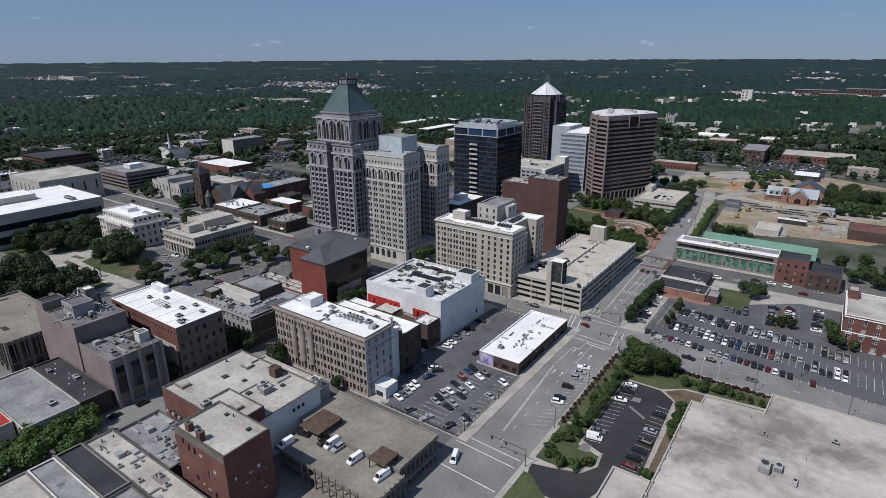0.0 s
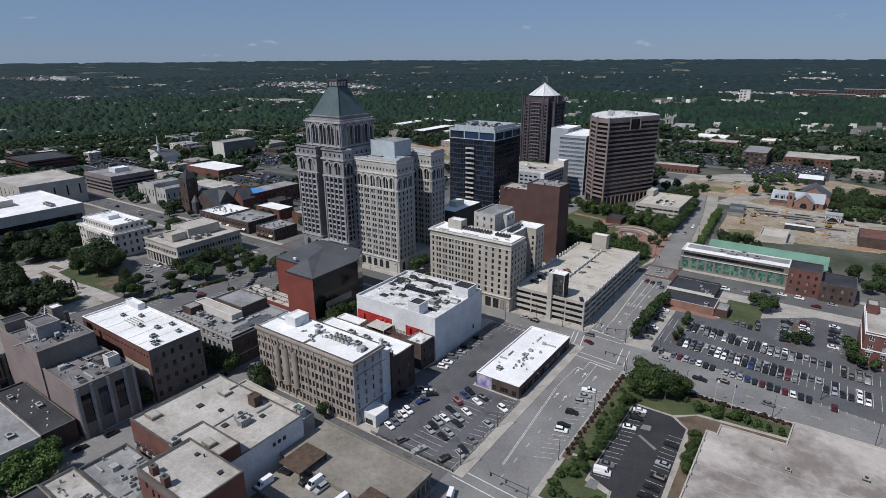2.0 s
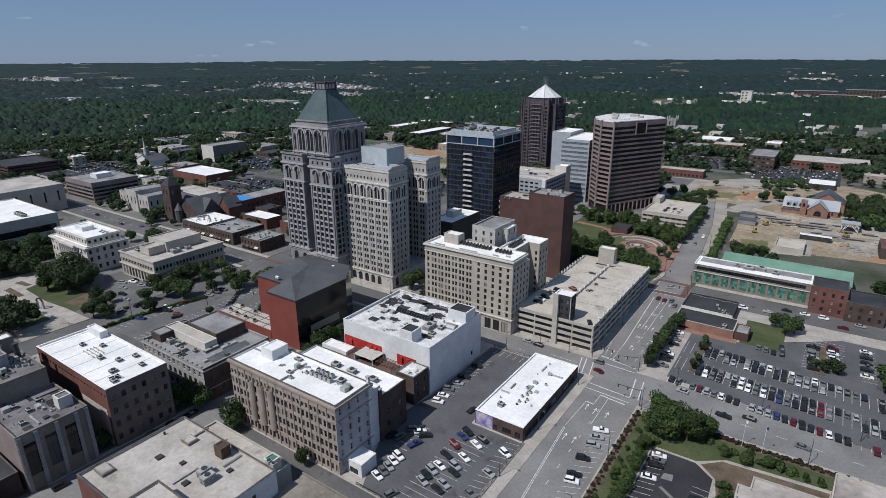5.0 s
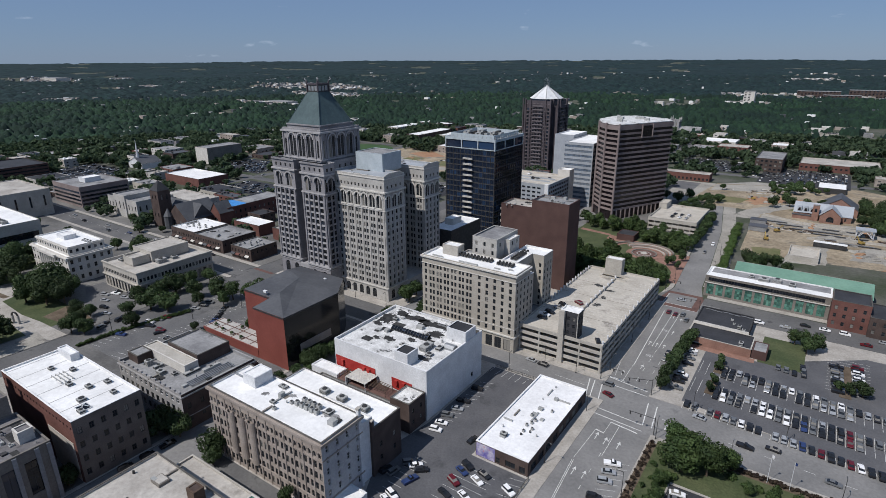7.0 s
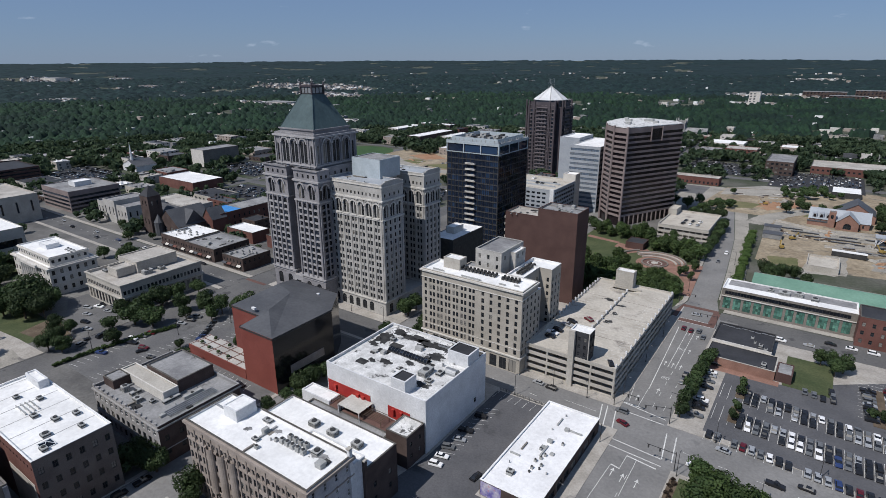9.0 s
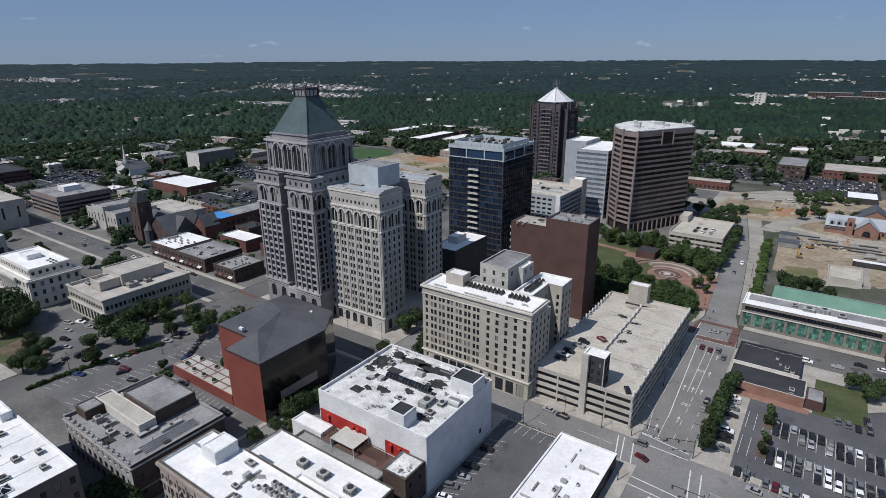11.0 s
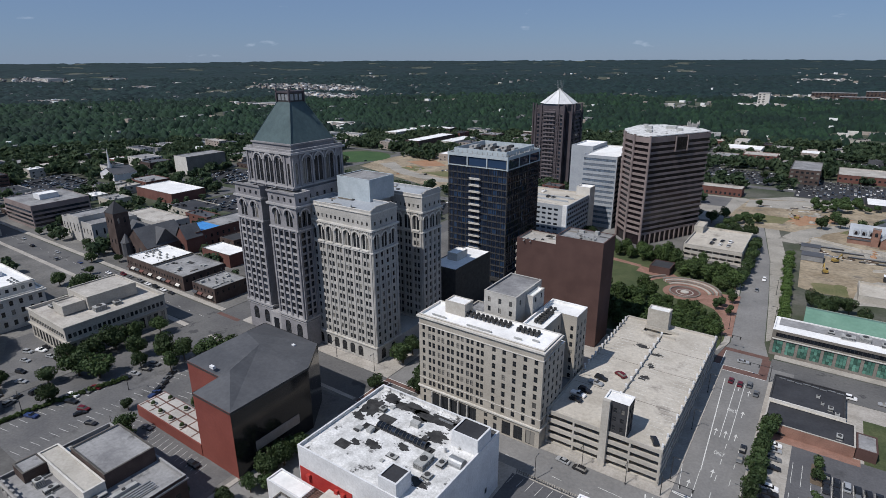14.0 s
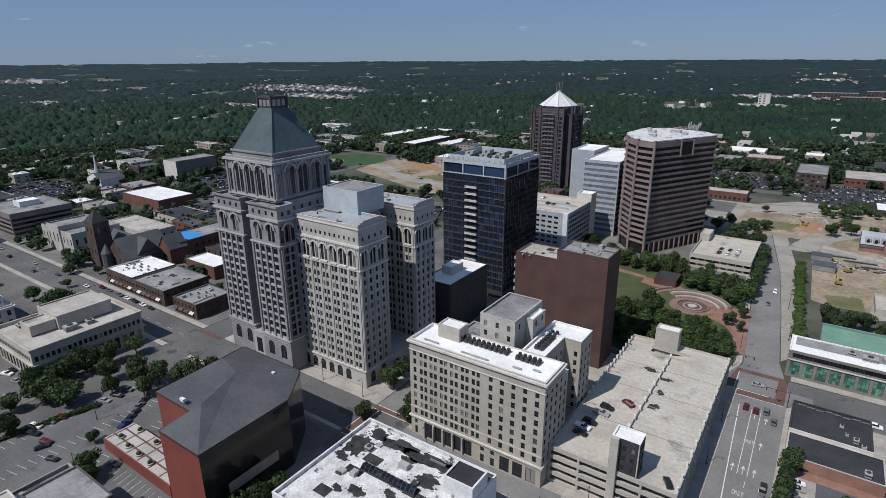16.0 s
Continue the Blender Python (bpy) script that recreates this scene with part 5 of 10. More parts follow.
for (xa, ya), (xb, yb) in (((-11.4, -16.0), (-3.4, -7.1)), ((13.5, -16.0), (4.7, -7.1)), ((13.5, 8.9), (4.7, 1.1)), ((-11.4, 8.9), (-3.4, 1.1))):
    bm = bmesh.new()
    beam(bm, (xa, ya, 91.1), (xb, yb, 107.5), 0.2)
    part("hip", bm, M["copper"], tw)

# dark glass tower
gs, ge = [], []
for v in levels(4.0, 3.72, 17):
    gs += rows_of(38.7, 13, 2.75, 3.1, [v], "plain:c", 0.4)
    ge += rows_of(39.2, 13, 2.75, 3.1, [v], "plain:c", 0.4)
gs += rows_of(38.7, 3, 11.6, 5.2, [67.6], "plain:c", 0.6)
ge += rows_of(39.2, 3, 11.6, 5.2, [67.6], "plain:c", 0.6)
glass_tower = block("glass_tower", "dark blue glass office tower with pale crown", "office tower", -157.1, -118.4, 117.5, 156.7, 74.0, M["dark_metal"], M["grey_roof"], gs, ge, par=1.2, coping=M["aqua_metal"], cornices=((67.0, 0.5, 0.2),))
for z in levels(8, 3.72, 15):
    bm = bmesh.new()
    cuboid(bm, -4.6, 2.6, -21.0, -19.62, z, z + 0.32)
    for y in (-21.0, -20.9):
        cuboid(bm, -4.6, 2.6, y, y + 0.06, z + 0.75, z + 1.2)
    for x in (-4.6, -1.05, 2.5):
        cuboid(bm, x, x + 0.1, -21.0, -20.9, z + 0.3, z + 1.25)
    part("balcony", bm, M["shop_white"], glass_tower, "white slab balcony with a rail")
bm = bmesh.new()
for k in range(27):
    u = -19.35 + 38.7 * k / 26
    if not -4.7 < u < 2.7:
        cuboid(bm, u - 0.06, u + 0.06, -19.68, -19.55, 3.5, 66.8)
    cuboid(bm, 19.3, 19.55, 19.6 * u / 19.35 - 0.05, 19.6 * u / 19.35 + 0.05, 3.5, 66.8)
part("mullion", bm, M["car_black"], glass_tower, "thin dark upright mullions")
bm = bmesh.new()
for z in levels(3.4, 3.72, 17):
    cuboid(bm, -19.35, -4.7, -19.72, -19.58, z, z + 0.22)
    cuboid(bm, 2.7, 19.35, -19.72, -19.58, z, z + 0.22)
    cuboid(bm, 19.33, 19.46, -19.6, 19.6, z, z + 0.22)
part("floor_edge", bm, M["slate"], glass_tower, "thin grey floor edges")
for k in range(13):
    u = -19.2 + 3.2 * k
    part("screen_post", one_box(u - 0.14, u + 0.14, -19.6, -19.35, 74.4, 76.0), M["unit"], glass_tower)
    part("screen_post", one_box(19.25, 19.5, u - 0.14, u + 0.14, 74.4, 76.0), M["unit"], glass_tower)
bm = bmesh.new()
frame_ring(bm, -17, 17, -17, 17, 74, 76.6, 0, 0.4)
part("screen", bm, M["aqua_metal"], glass_tower, "pale metal roof screen")
bm = bmesh.new()
frame_ring(bm, -19.35, 19.35, -19.6, 19.6, 72.6, 74.4, 0.35, 0.3)
part("crown", bm, M["aqua_metal"], glass_tower, "pale blue metal crown band")
for x in [-19.2 + 12.8 * k for k in range(4)]:
    part("crown_post", one_box(x - 0.35, x + 0.35, -19.95, -19.5, 66.8, 72.6), M["aqua_metal"], glass_tower)
    part("crown_post", one_box(19.2, 19.7, x - 0.35, x + 0.35, 66.8, 72.6), M["aqua_metal"], glass_tower)
for k in range(30):
    u, v = -14.5 + 3.1 * (k % 10), -13 + 8.2 * (k // 10)
    part("roof_plant", one_box(u, u + 1.9, v, v + 3.4 + 0.6 * (k % 3), 73, 75.0 + 0.7 * (k % 4)), M["dark_metal" if k % 3 == 0 else "unit"], glass_tower)

# brown brick slab
br = block("brown_slab", "windowless brown brick office slab with roof plant", "office building", -90, -49.5, 76, 91, 45.3, M["brown_brick"], M["tan_roof"], par=0.8)
block("", "", "", -70.5, -48.7, 75.7, 91.3, 49.8, M["brown_brick"], M["grey_roof"], par=0.8, root=br)
bm = bmesh.new()
for z in levels(4, 3.7, 11):
    cuboid(bm, -21.6, -20.3, -6, 2, z, z + 1.3)
part("balcony", bm, M["concrete"], br, "concrete balcony edges")

clutter(br, -68, -51, 77, 90, 49.0, 22, 16)
clutter(br, -88, -72, 77, 90, 44.5, 10, 17)
# granite tower with a white pyramid top and aerials
ren = thing("granite_tower", "purple-brown granite tower with white pyramid top", "office tower", -215, 405)
rs = []
for v in levels(4, 4.05, 17):
    rs += rows_of(30, 8, 2.4, 2.5, [v], "plain:d", 1.0)
block("", "", "", -236, -194, 390, 420, 74, M["purple_brick"], M["grey_roof"], [(a + 6, b + 6, c, d, s) for a, b, c, d, s in rs], rs, (), rs, root=ren)
block("", "", "", -230, -200, 384, 426, 79.2, M["purple_brick"], M["grey_roof"], rs, [(a + 6, b + 6, c, d, s) for a, b, c, d, s in rs], (), (), root=ren)
bm = bmesh.new()
ap = bm.verts.new((0, 0, 95))
pts = [bm.verts.new((19.0 * math.cos(math.pi / 8 + math.pi * k / 4), 19.0 * math.sin(math.pi / 8 + math.pi * k / 4), 80.8)) for k in range(8)]
for k in range(8):
    bm.faces.new((pts[k], pts[(k + 1) % 8], ap))
part("roof", bm, M["white_paint"], ren, "white metal pyramid roof")
for k in range(8):
    a = math.pi / 8 + math.pi * k / 4
    bm = bmesh.new()
    ox, oy = -0.35 * math.sin(a), 0.35 * math.cos(a)
    quad(bm, [(19.2 * math.cos(a) - ox, 19.2 * math.sin(a) - oy, 80.9), (19.2 * math.cos(a) + ox, 19.2 * math.sin(a) + oy, 80.9), (ox, oy, 95.3), (-ox, -oy, 95.3)])
    part("rib", bm, M["unit"], ren)
bm = bmesh.new()
prism(bm, [(18.4 * math.cos(math.pi / 8 + math.pi * k / 4), 18.4 * math.sin(math.pi / 8 + math.pi * k / 4)) for k in range(8)], 78, 80.8)
part("drum", bm, M["dark_glass"], ren, "dark glazed drum under the pyramid")
for k in range(7):
    u = -13.5 + 4.5 * k
    bm = bmesh.new()
    for z in levels(5.0, 4.05, 18):
        cuboid(bm, u - 1.4, u + 1.4, -21.3, -21.02, z + 1.6, z + 2.3)
        cuboid(bm, 21.02, 21.3, 0.7 * u - 1.1, 0.7 * u + 1.1, z + 1.6, z + 2.3) if z < 70 else None
    part("spandrel", bm, M["mauve_band"], ren)
for sx, sy, wx, wy in ((0, -21.5, 12, 1.4), (15.6, 0, 1.4, 12)):
    for z in levels(8, 4.05, 17):
        part("balcony", one_box(sx - wx / 2, sx + wx / 2, sy - wy / 2, sy + wy / 2, z, z + 1.1), M["mauve_band"], ren)
for x, y in ((-15, -21.2), (-9, -21.2), (9, -21.2), (15, -21.2), (15.2, -15), (21.2, -9), (21.2, 9), (-21, -15.2), (21, -15.2)):
    part("pier", one_box(x - 0.7, x + 0.7, y - 0.7, y + 0.7, 0, 81), M["purple_brick"], ren)
bm = bmesh.new()
for k in range(5):
    tube(bm, -3 + 1.5 * k, 0, 90, 103, 0.18, 0.12, 6)
part("aerial", bm, M["steel"], ren, "row of roof aerials")

GARAGE_CARS = []
# white striped office and white garage behind
block("striped_office", "white office block with dark window bands", "office building", -131.5, -105, 263, 318, 55, M["cool_white"], M["white_roof"],
      [(0.8, 25.7, v, v + 1.9, "wide:p") for v in levels(3, 4.0, 13)], [(0.8, 54, v, v + 1.9, "wide:p") for v in levels(3, 4.0, 13)])
block("white_tower_core", "plain white lift tower of the striped office", "office building", -150, -132, 285, 318, 58, M["cool_white"], M["white_roof"])
wgd = block("white_garage", "white concrete parking building with square openings", "garage", -163, -116, 199, 246, 29.8, M["cool_white"], M["deck"],
      [h for v in levels(2, 3.4, 8) for h in rows_of(43, 9, 2.9, 1.5, [v], "plain:d", 1.5)], [h for v in levels(2, 3.4, 8) for h in rows_of(47, 12, 2.8, 1.9, [v], "plain:d", 2.0)], par=1.1)
part("corner_pier", one_box(20.5, 23.7, -23.7, -21.5, 0, 30.2), M["white_paint"], wgd)
for u in (-8.0, 2.0):
    part("roof_wall", one_box(-23, 18, u, u + 0.4, 28.7, 29.9), M["cool_white"], wgd)
block("white_lift_tower", "white rendered lift tower on the white garage", "lift tower", -126, -115.5, 240, 250, 35, M["shop_white"], M["white_roof"])
for x, y, c in ((-140, 222, "car_black"), (-136, 222, "car_grey"), (-128, 228, "car_black"), (-150, 236, "car_white")):
    GARAGE_CARS.append((x, y, c))

# rounded tower of dark glass and concrete bands
OCT = [(-104, 268), (-97, 250), (-87, 238), (-75, 233), (-48, 286), (-56, 300), (-86, 312), (-102, 298)]
octo = thing("banded_tower", "brown banded round-cornered office tower with dark glass", "office tower", -77, 272)
o2 = [(x + 77, y - 272) for x, y in OCT]
inner = [(x * 0.975, y * 0.975) for x, y in o2]
bm = bmesh.new()
prism(bm, inner, 0, 75)
part("glazing", bm, M["ribbon_glass"], octo, "dark ribbon glazing")
for k, z in enumerate([7.5] + levels(11.2, 3.75, 17)):
    bm = bmesh.new()
    n = len(o2)
    hb = 1.55 if z < 71 else 3.4
    for i in range(n):
        (xa, ya), (xb, yb) = o2[i], o2[(i + 1) % n]
        (xc, yc), (xd, yd) = inner[i], inner[(i + 1) % n]
        quad(bm, [(xa, ya, z), (xb, yb, z), (xb, yb, z + hb), (xa, ya, z + hb)])
        quad(bm, [(xa, ya, z + hb), (xb, yb, z + hb), (xd, yd, z + hb), (xc, yc, z + hb)])
        quad(bm, [(xc, yc, z), (xd, yd, z), (xb, yb, z), (xa, ya, z)])
    part("band", bm, M["band"], octo)
for x, y in o2[1:4]:
    bm = bmesh.new()
    tube(bm, x, y, 0, 76, 0.9, 0.9, 8)
    part("pier", bm, M["band"], octo)
bm = bmesh.new()
prism(bm, [(x * 0.98, y * 0.98) for x, y in o2], 75, 75.6)
part("roof", bm, M["worn_roof"], octo)
# dark slot in the top of the long face, and clutter on the roof
(xa, ya), (xb, yb) = o2[3], o2[4]
bm = bmesh.new()
nx, ny = (yb - ya) / 59.5 * 0.35, -(xb - xa) / 59.5 * 0.35
prism(bm, [(xa + (xb - xa) * 0.42 + nx, ya + (yb - ya) * 0.42 + ny), (xa + (xb - xa) * 0.60 + nx, ya + (yb - ya) * 0.60 + ny), (xa + (xb - xa) * 0.60 - nx, ya + (yb - ya) * 0.60 - ny), (xa + (xb - xa) * 0.42 - nx, ya + (yb - ya) * 0.42 - ny)], 65.0, 73.4)
part("slot", bm, M["ribbon_glass"], octo, "dark glazed slot near the top")
for f in (0.41, 0.605):
    u, v = xa + (xb - xa) * f + nx, ya + (yb - ya) * f + ny
    bm = bmesh.new()
    tube(bm, u, v, 64.0, 74.4, 0.55, 0.55, 6)
    part("jamb", bm, M["band"], octo)
# small ground-floor piers along the long face
for k in range(1, 12):
    bm = bmesh.new()
    tube(bm, xa + (xb - xa) * k / 12, ya + (yb - ya) * k / 12, 0, 7.6, 0.6, 0.6, 6)
    part("ground_pier", bm, M["band"], octo)
for x, y, w in ((-12, 6, 5), (2, 14, 7), (-6, -14, 4), (10, 4, 4), (-18, 20, 3)):
    part("plant_box", one_box(x - w / 2, x + w / 2, y - w / 2.6, y + w / 2.6, 75.6, 77.2), M["unit"], octo)

# low dark building beside the glass tower
block("low_dark_building", "dark low building with pale flat roof", "building", -134, -118, 66, 100, 26, M["dark_metal"], M["white_roof"], par=0.4)
block("roof_hut", "pale plant room on a flat roof", "roof hut", -131, -125, 78, 88, 29.5, M["shop_white"], M["white_roof"], z0=25.5, par=0.2)

# ---- buildings west and south of the corner ----
# big brick department store with a lower and a tall part
cv = block("brick_store", "red brick store with tan gravel roof and skylights", "building", -86, -41.6, -169.5, -137.2, 15.8, {"all": M["red_brick"], "e": M["white_paint"], "n": M["shop_white"]}, M["tan_roof"],
           east=[(20, 21.2, 11.5, 13, "sash"), (22, 23.2, 11.5, 13, "sash"), (24, 25.2, 11.5, 13, "sash")], par=0.7)
c2s = [(3.5, 4.6, 19.5, 21.6, "sash"), (6.2, 7.3, 18, 20.5, "sash"), (9, 10.1, 18, 20.5, "sash"), (15, 16.1, 13, 15.5, "sash"), (8.5, 9.6, 9, 11, "sash"), (17, 18, 7, 9, "sash")]
block("", "", "", -50.5, -26.6, -184.5, -169.5, 24, M["red_brick"], M["tan_roof"], c2s, [(9, 10, 10, 12, "sash"), (3, 4, 6, 8, "sash")], par=0.6, root=cv)
block("", "", "", -60, -41.8, -169.4, -160, 20, M["red_brick"], M["tan_roof"], par=0.5, root=cv, z0=15)
for x, y, z, a, b in ((-82, -164, 15.1, 5, 3.4), (-74, -143, 15.1, 4, 3.2), (-49, -165, 19.5, 4, 2.6)):
    sk = thing("skylight", "raised dark-framed skylight on a flat roof", "skylight", x, y, z, 0, "roof skylights")
    part("kerb", one_box(-a / 2, a / 2, -b / 2, b / 2, 0, 0.9), M["dark_concrete"], sk)
    part("pane", one_box(-a / 2 + 0.3, a / 2 - 0.3, -b / 2 + 0.3, b / 2 - 0.3, 0.9, 1.05), M["tan_roof"], sk)
block("tank_house", "brown corrugated tank house on a roof", "roof hut", -62, -58.5, -142.5, -139.5, 18.6, M["wood"], M["dark_brick"], par=0.1, z0=15)
for x, y in ((-57, -149), (-54, -150)):
    roof_unit(x, y, 15.1, 2.2, 3.6, 2.4)
roof_unit(-52, -173, 23.4, 2.0, 2.6, 1.7)
for x, y, h in ((-45.5, -182.5, 25.8), (-38.8, -183.2, 26.2)):
    block("chimney", "square brick chimney on the roof edge", "chimney", x - 1, x + 1, y - 0.8, y + 0.8, h, M["red_brick"], M["dark_roof"], par=0.2, z0=23)
clutter(cv, -84, -44, -168, -139, 15.1, 14, 3)
clutter(cv, -49, -28, -183, -170.5, 23.4, 5, 4)
prng = random.Random(8)
for k in range(34):
    a, b = prng.uniform(0.15, 0.7), prng.uniform(0.12, 0.5)
    if k % 2:
        x, z = prng.uniform(-49.5, -28), prng.uniform(2, 19)
        bx = one_box(x + 63.8 - a, x + 63.8 + a, -31.19, -31.12, z, z + 2 * b)
    else:
        y, z = prng.uniform(-183.5, -171), prng.uniform(2, 20)
        bx = one_box(37.18, 37.25, y + 153.35 - a, y + 153.35 + a, z, z + 2 * b)
    part("wall_patch", bx, M[prng.choice(("white_paint", "concrete", "brown_wall", "dark_brick"))], cv)
part("weathered_band", one_box(13.4, 37.1, -31.2, -31.13, 21.6, 23.8), M["brown_wall"], cv, "weathered grey band under the parapet")
# low tan annex north of it
block("low_annex", "low annex with tan gravel roof along an alley", "building", -84, -47, -136.8, -128, 9.5, M["concrete"], M["tan_roof"], par=0.5)
block("roof_hut", "pale green roof hut on the low annex", "roof hut", -51.5, -48, -134, -130.5, 13, M["shop_white"], M["green_panel"], par=0.1, z0=9)
for x in (-46, -44):
    roof_unit(x, -136, 15.2, 1.4, 1.4, 1.2)
# low roofs further south
block("flat_shop", "low shop with pale grey flat roof", "building", -84.5, -53, -187, -172.5, 9.0, M["dark_brick"], M["grey_roof"], par=0.8)
for k in range(4):
    roof_unit(-70 + 2.4 * k, -181 + 1.4 * (k % 2), 8.2, 1.5, 1.2, 1.1)
for k in range(4):
    roof_unit(-80 + 3.4 * k, -171.2, 9.2, 1.2, 1.2, 1.1)
block("flat_shop", "low shop with stained tan flat roof", "building", -86, -30, -196.4, -187.3, 9.5, M["dark_brick"], M["tan_roof"], par=0.6)
for x, y in ((-79, -194), (-70, -190.5), (-62, -192), (-55, -194.5), (-47, -191), (-38, -194), (-66, -194.8), (-52, -190)):
    roof_unit(x, y, 8.9, 1.3, 1.1, 0.9)
block("flat_shop", "low shop with black bitumen roof", "building", -86, -56, -204.2, -196.7, 9.9, M["dark_concrete"], M["dark_roof"], par=0.6)
block("flat_shop", "low shop with smooth pale grey roof", "building", -86, -56, -211.6, -204.5, 9.6, M["shop_white"], M["grey_roof"], par=0.5)
block("flat_shop", "low shop with pale tan roof", "building", -86, -60, -221.9, -211.9, 9.7, M["dark_concrete"], M["tan_roof"], par=0.5)
block("flat_shop", "low shop with pale flat roof", "building", -86, -60, -245, -222.3, 9.8, M["dark_concrete"], M["grey_roof"], par=0.6)
block("flat_shop", "low shop with stained roof and vents", "building", -55.7, -28, -222, -196.7, 9.2, M["dark_brick"], M["grey_roof"], par=0.6)

for sh, q in (("a", (-84, -54, -186, -173.5, 8.2)), ("b", (-84, -32, -195.5, -188.5, 8.9))):
    base_thing = [o for o in bpy.data.objects if o.name.startswith("flat_shop") and o.type == "EMPTY"][0 if sh == "a" else 1]
    clutter(base_thing, *q, 16, 5)
# parking deck with vans on top
deck = thing("parking_deck", "weathered concrete parking deck on dark columns", "parking deck", -18, -150)
part("deck", one_box(-23.5, 21, 2.5, 22, 7.6, 8.2), M["dull_deck"], deck)
part("deck", one_box(-19, 23.2, -11, 2.3, 6.4, 7.0), M["dull_deck"], deck)
part("deck", one_box(-19, 22, -11, 22, 3.4, 3.8), M["dull_deck"], deck)
part("deck", one_box(-22, 22.5, -34, 22, 0.02, 0.2), M["dull_deck"], deck)
for z in (3.5, 6.9):
    for q in range(3):
        part("rail", one_box(23.0, 23.2, -11, 2.2, z + 0.35 * q, z + 0.12 + 0.35 * q), M["dark_concrete"], deck)
        part("rail", one_box(-7, 23, -11.2, -11, z + 0.35 * q, z + 0.12 + 0.35 * q), M["dark_concrete"], deck)
part("kerb_wall", one_box(-23.5, 21, 21.6, 22, 8.2, 8.9), M["dull_deck"], deck)
part("kerb_wall", one_box(20.6, 21, 2.5, 21.6, 8.2, 8.9), M["dull_deck"], deck)
part("kerb_wall", one_box(-18, 21, 2.2, 2.5, 7.0, 8.6), M["dark_concrete"], deck)
for k in range(7):
    part("column", one_box(22.6, 23.1, -10.8 + 2.1 * k, -10.4 + 2.1 * k, 0, 8.0), M["dark_concrete"], deck)
for k in range(9):
    part("column", one_box(20.5, 21.0, 3.0 + 2.2 * k, 3.4 + 2.2 * k, 0, 8.2), M["dark_concrete"], deck)
for k in range(11):
    part("column", one_box(-7 + 2.9 * k, -6.6 + 2.9 * k, -11.4, -11, 0, 8.0), M["dark_concrete"], deck)
part("rail", one_box(-19, -7, -11.3, -11, 6.9, 8.0), M["dull_deck"], deck)
# added dark block fills the middle under the upper decks
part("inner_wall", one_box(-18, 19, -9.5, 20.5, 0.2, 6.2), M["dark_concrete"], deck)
for x, y, a, b in ((-31.5, -146.5, 9, 11), (-3.5, -147.5, 6.5, 7)):
    ca = thing("ramp_cover", "flat brown metal cover over a ramp", "ramp cover", x, y, 7.0, 0, "ramp covers")
    part("cover", one_box(-a / 2, a / 2, -b / 2, b / 2, 3.3, 3.6), M["wood"], ca)
    for sx in (-1, 1):
        for sy in (-1, 1):
            part("post", one_box(sx * (a / 2 - 0.4) - 0.12, sx * (a / 2 - 0.4) + 0.12, sy * (b / 2 - 0.4) - 0.12, sy * (b / 2 - 0.4) + 0.12, 0, 3.3), M["dark_metal"], ca)
    part("side_wall", one_box(-a / 2, a / 2, b / 2 - 0.25, b / 2 - 0.05, 0, 3.3), M["dark_concrete"], ca)

# theatre with a stepped stage house
th_e = [(1.5 + 5.6 * k, 4.8 + 5.6 * k, 5.5, 16.5, "wide:d") for k in range(3)]
th = block("theatre", "dusty pink rendered theatre with stepped roofs", "building", -135, -111, -174.5, -154.5, 20, {"all": M["dark_concrete"], "s": M["band"]}, M["dim_roof"], east=th_e, par=0.8)
block("", "", "", -170, -135, -175, -155.5, 26.5, {"all": M["dark_concrete"], "s": M["band"]}, M["dim_roof"], par=0.7, root=th)
block("stage_house", "grey penthouse with pale walls on the theatre", "roof hut", -156, -146, -170, -162, 31, M["grey_stone"], M["dim_roof"], rows_of(10, 4, 0.8, 1.6, [28], "sash"), par=0.3, z0=25.5)
block("roof_hut", "small grey plant room on the theatre roof", "roof hut", -121, -117, -160, -156, 23, M["shop_white"], M["dim_roof"], par=0.2, z0=19)
block("roof_hut", "white flat-topped tank room on the theatre", "roof hut", -163, -158, -160, -156, 31.5, M["dark_concrete"], M["white_roof"], par=0.2, z0=25.5)
block("roof_hut", "dark block at the theatre roof corner", "roof hut", -169.5, -163, -174.5, -166, 29.5, M["dark_concrete"], M["dark_roof"], par=0.2, z0=25.5)
clutter(th, -168, -137, -173.5, -157, 25.8, 40, 1, True)
clutter(th, -134, -113, -173, -156, 19.2, 24, 2, True)
bm = bmesh.new()
for p, q in (((-5, -3, 0), (0, 0, 5.5)), ((5, -3, 0), (0, 0, 5.5)), ((-5, 3, 0), (0, 0, 5.5)), ((5, 3, 0), (0, 0, 5.5)), ((-5, -3, 0), (5, -3, 0)), ((-5, 3, 0), (5, 3, 0)), ((-2.5, -1.5, 2.7), (2.5, -1.5, 2.7)), ((-2.5, 1.5, 2.7), (2.5, 1.5, 2.7)), ((-2.5, -1.5, 2.7), (-2.5, 1.5, 2.7)), ((0, 0, 5.5), (5.5, 0, 4.6))):
    beam(bm, p, q, 0.16)
part("truss", bm, M["steel"], thing("sign_structure", "pale steel truss of an old sign on the theatre", "steel frame", -164.5, -160, 25.85))
st = thing("chimney", "dark round chimney on the theatre roof", "chimney", -152, -157.5, 25.8)
bm = bmesh.new()
tube(bm, 0, 0, 0, 5, 0.9, 0.85, 10)
tube(bm, 0, 0, 5, 5.4, 1.05, 1.05, 10)
part("stack", bm, M["dark_metal"], st)
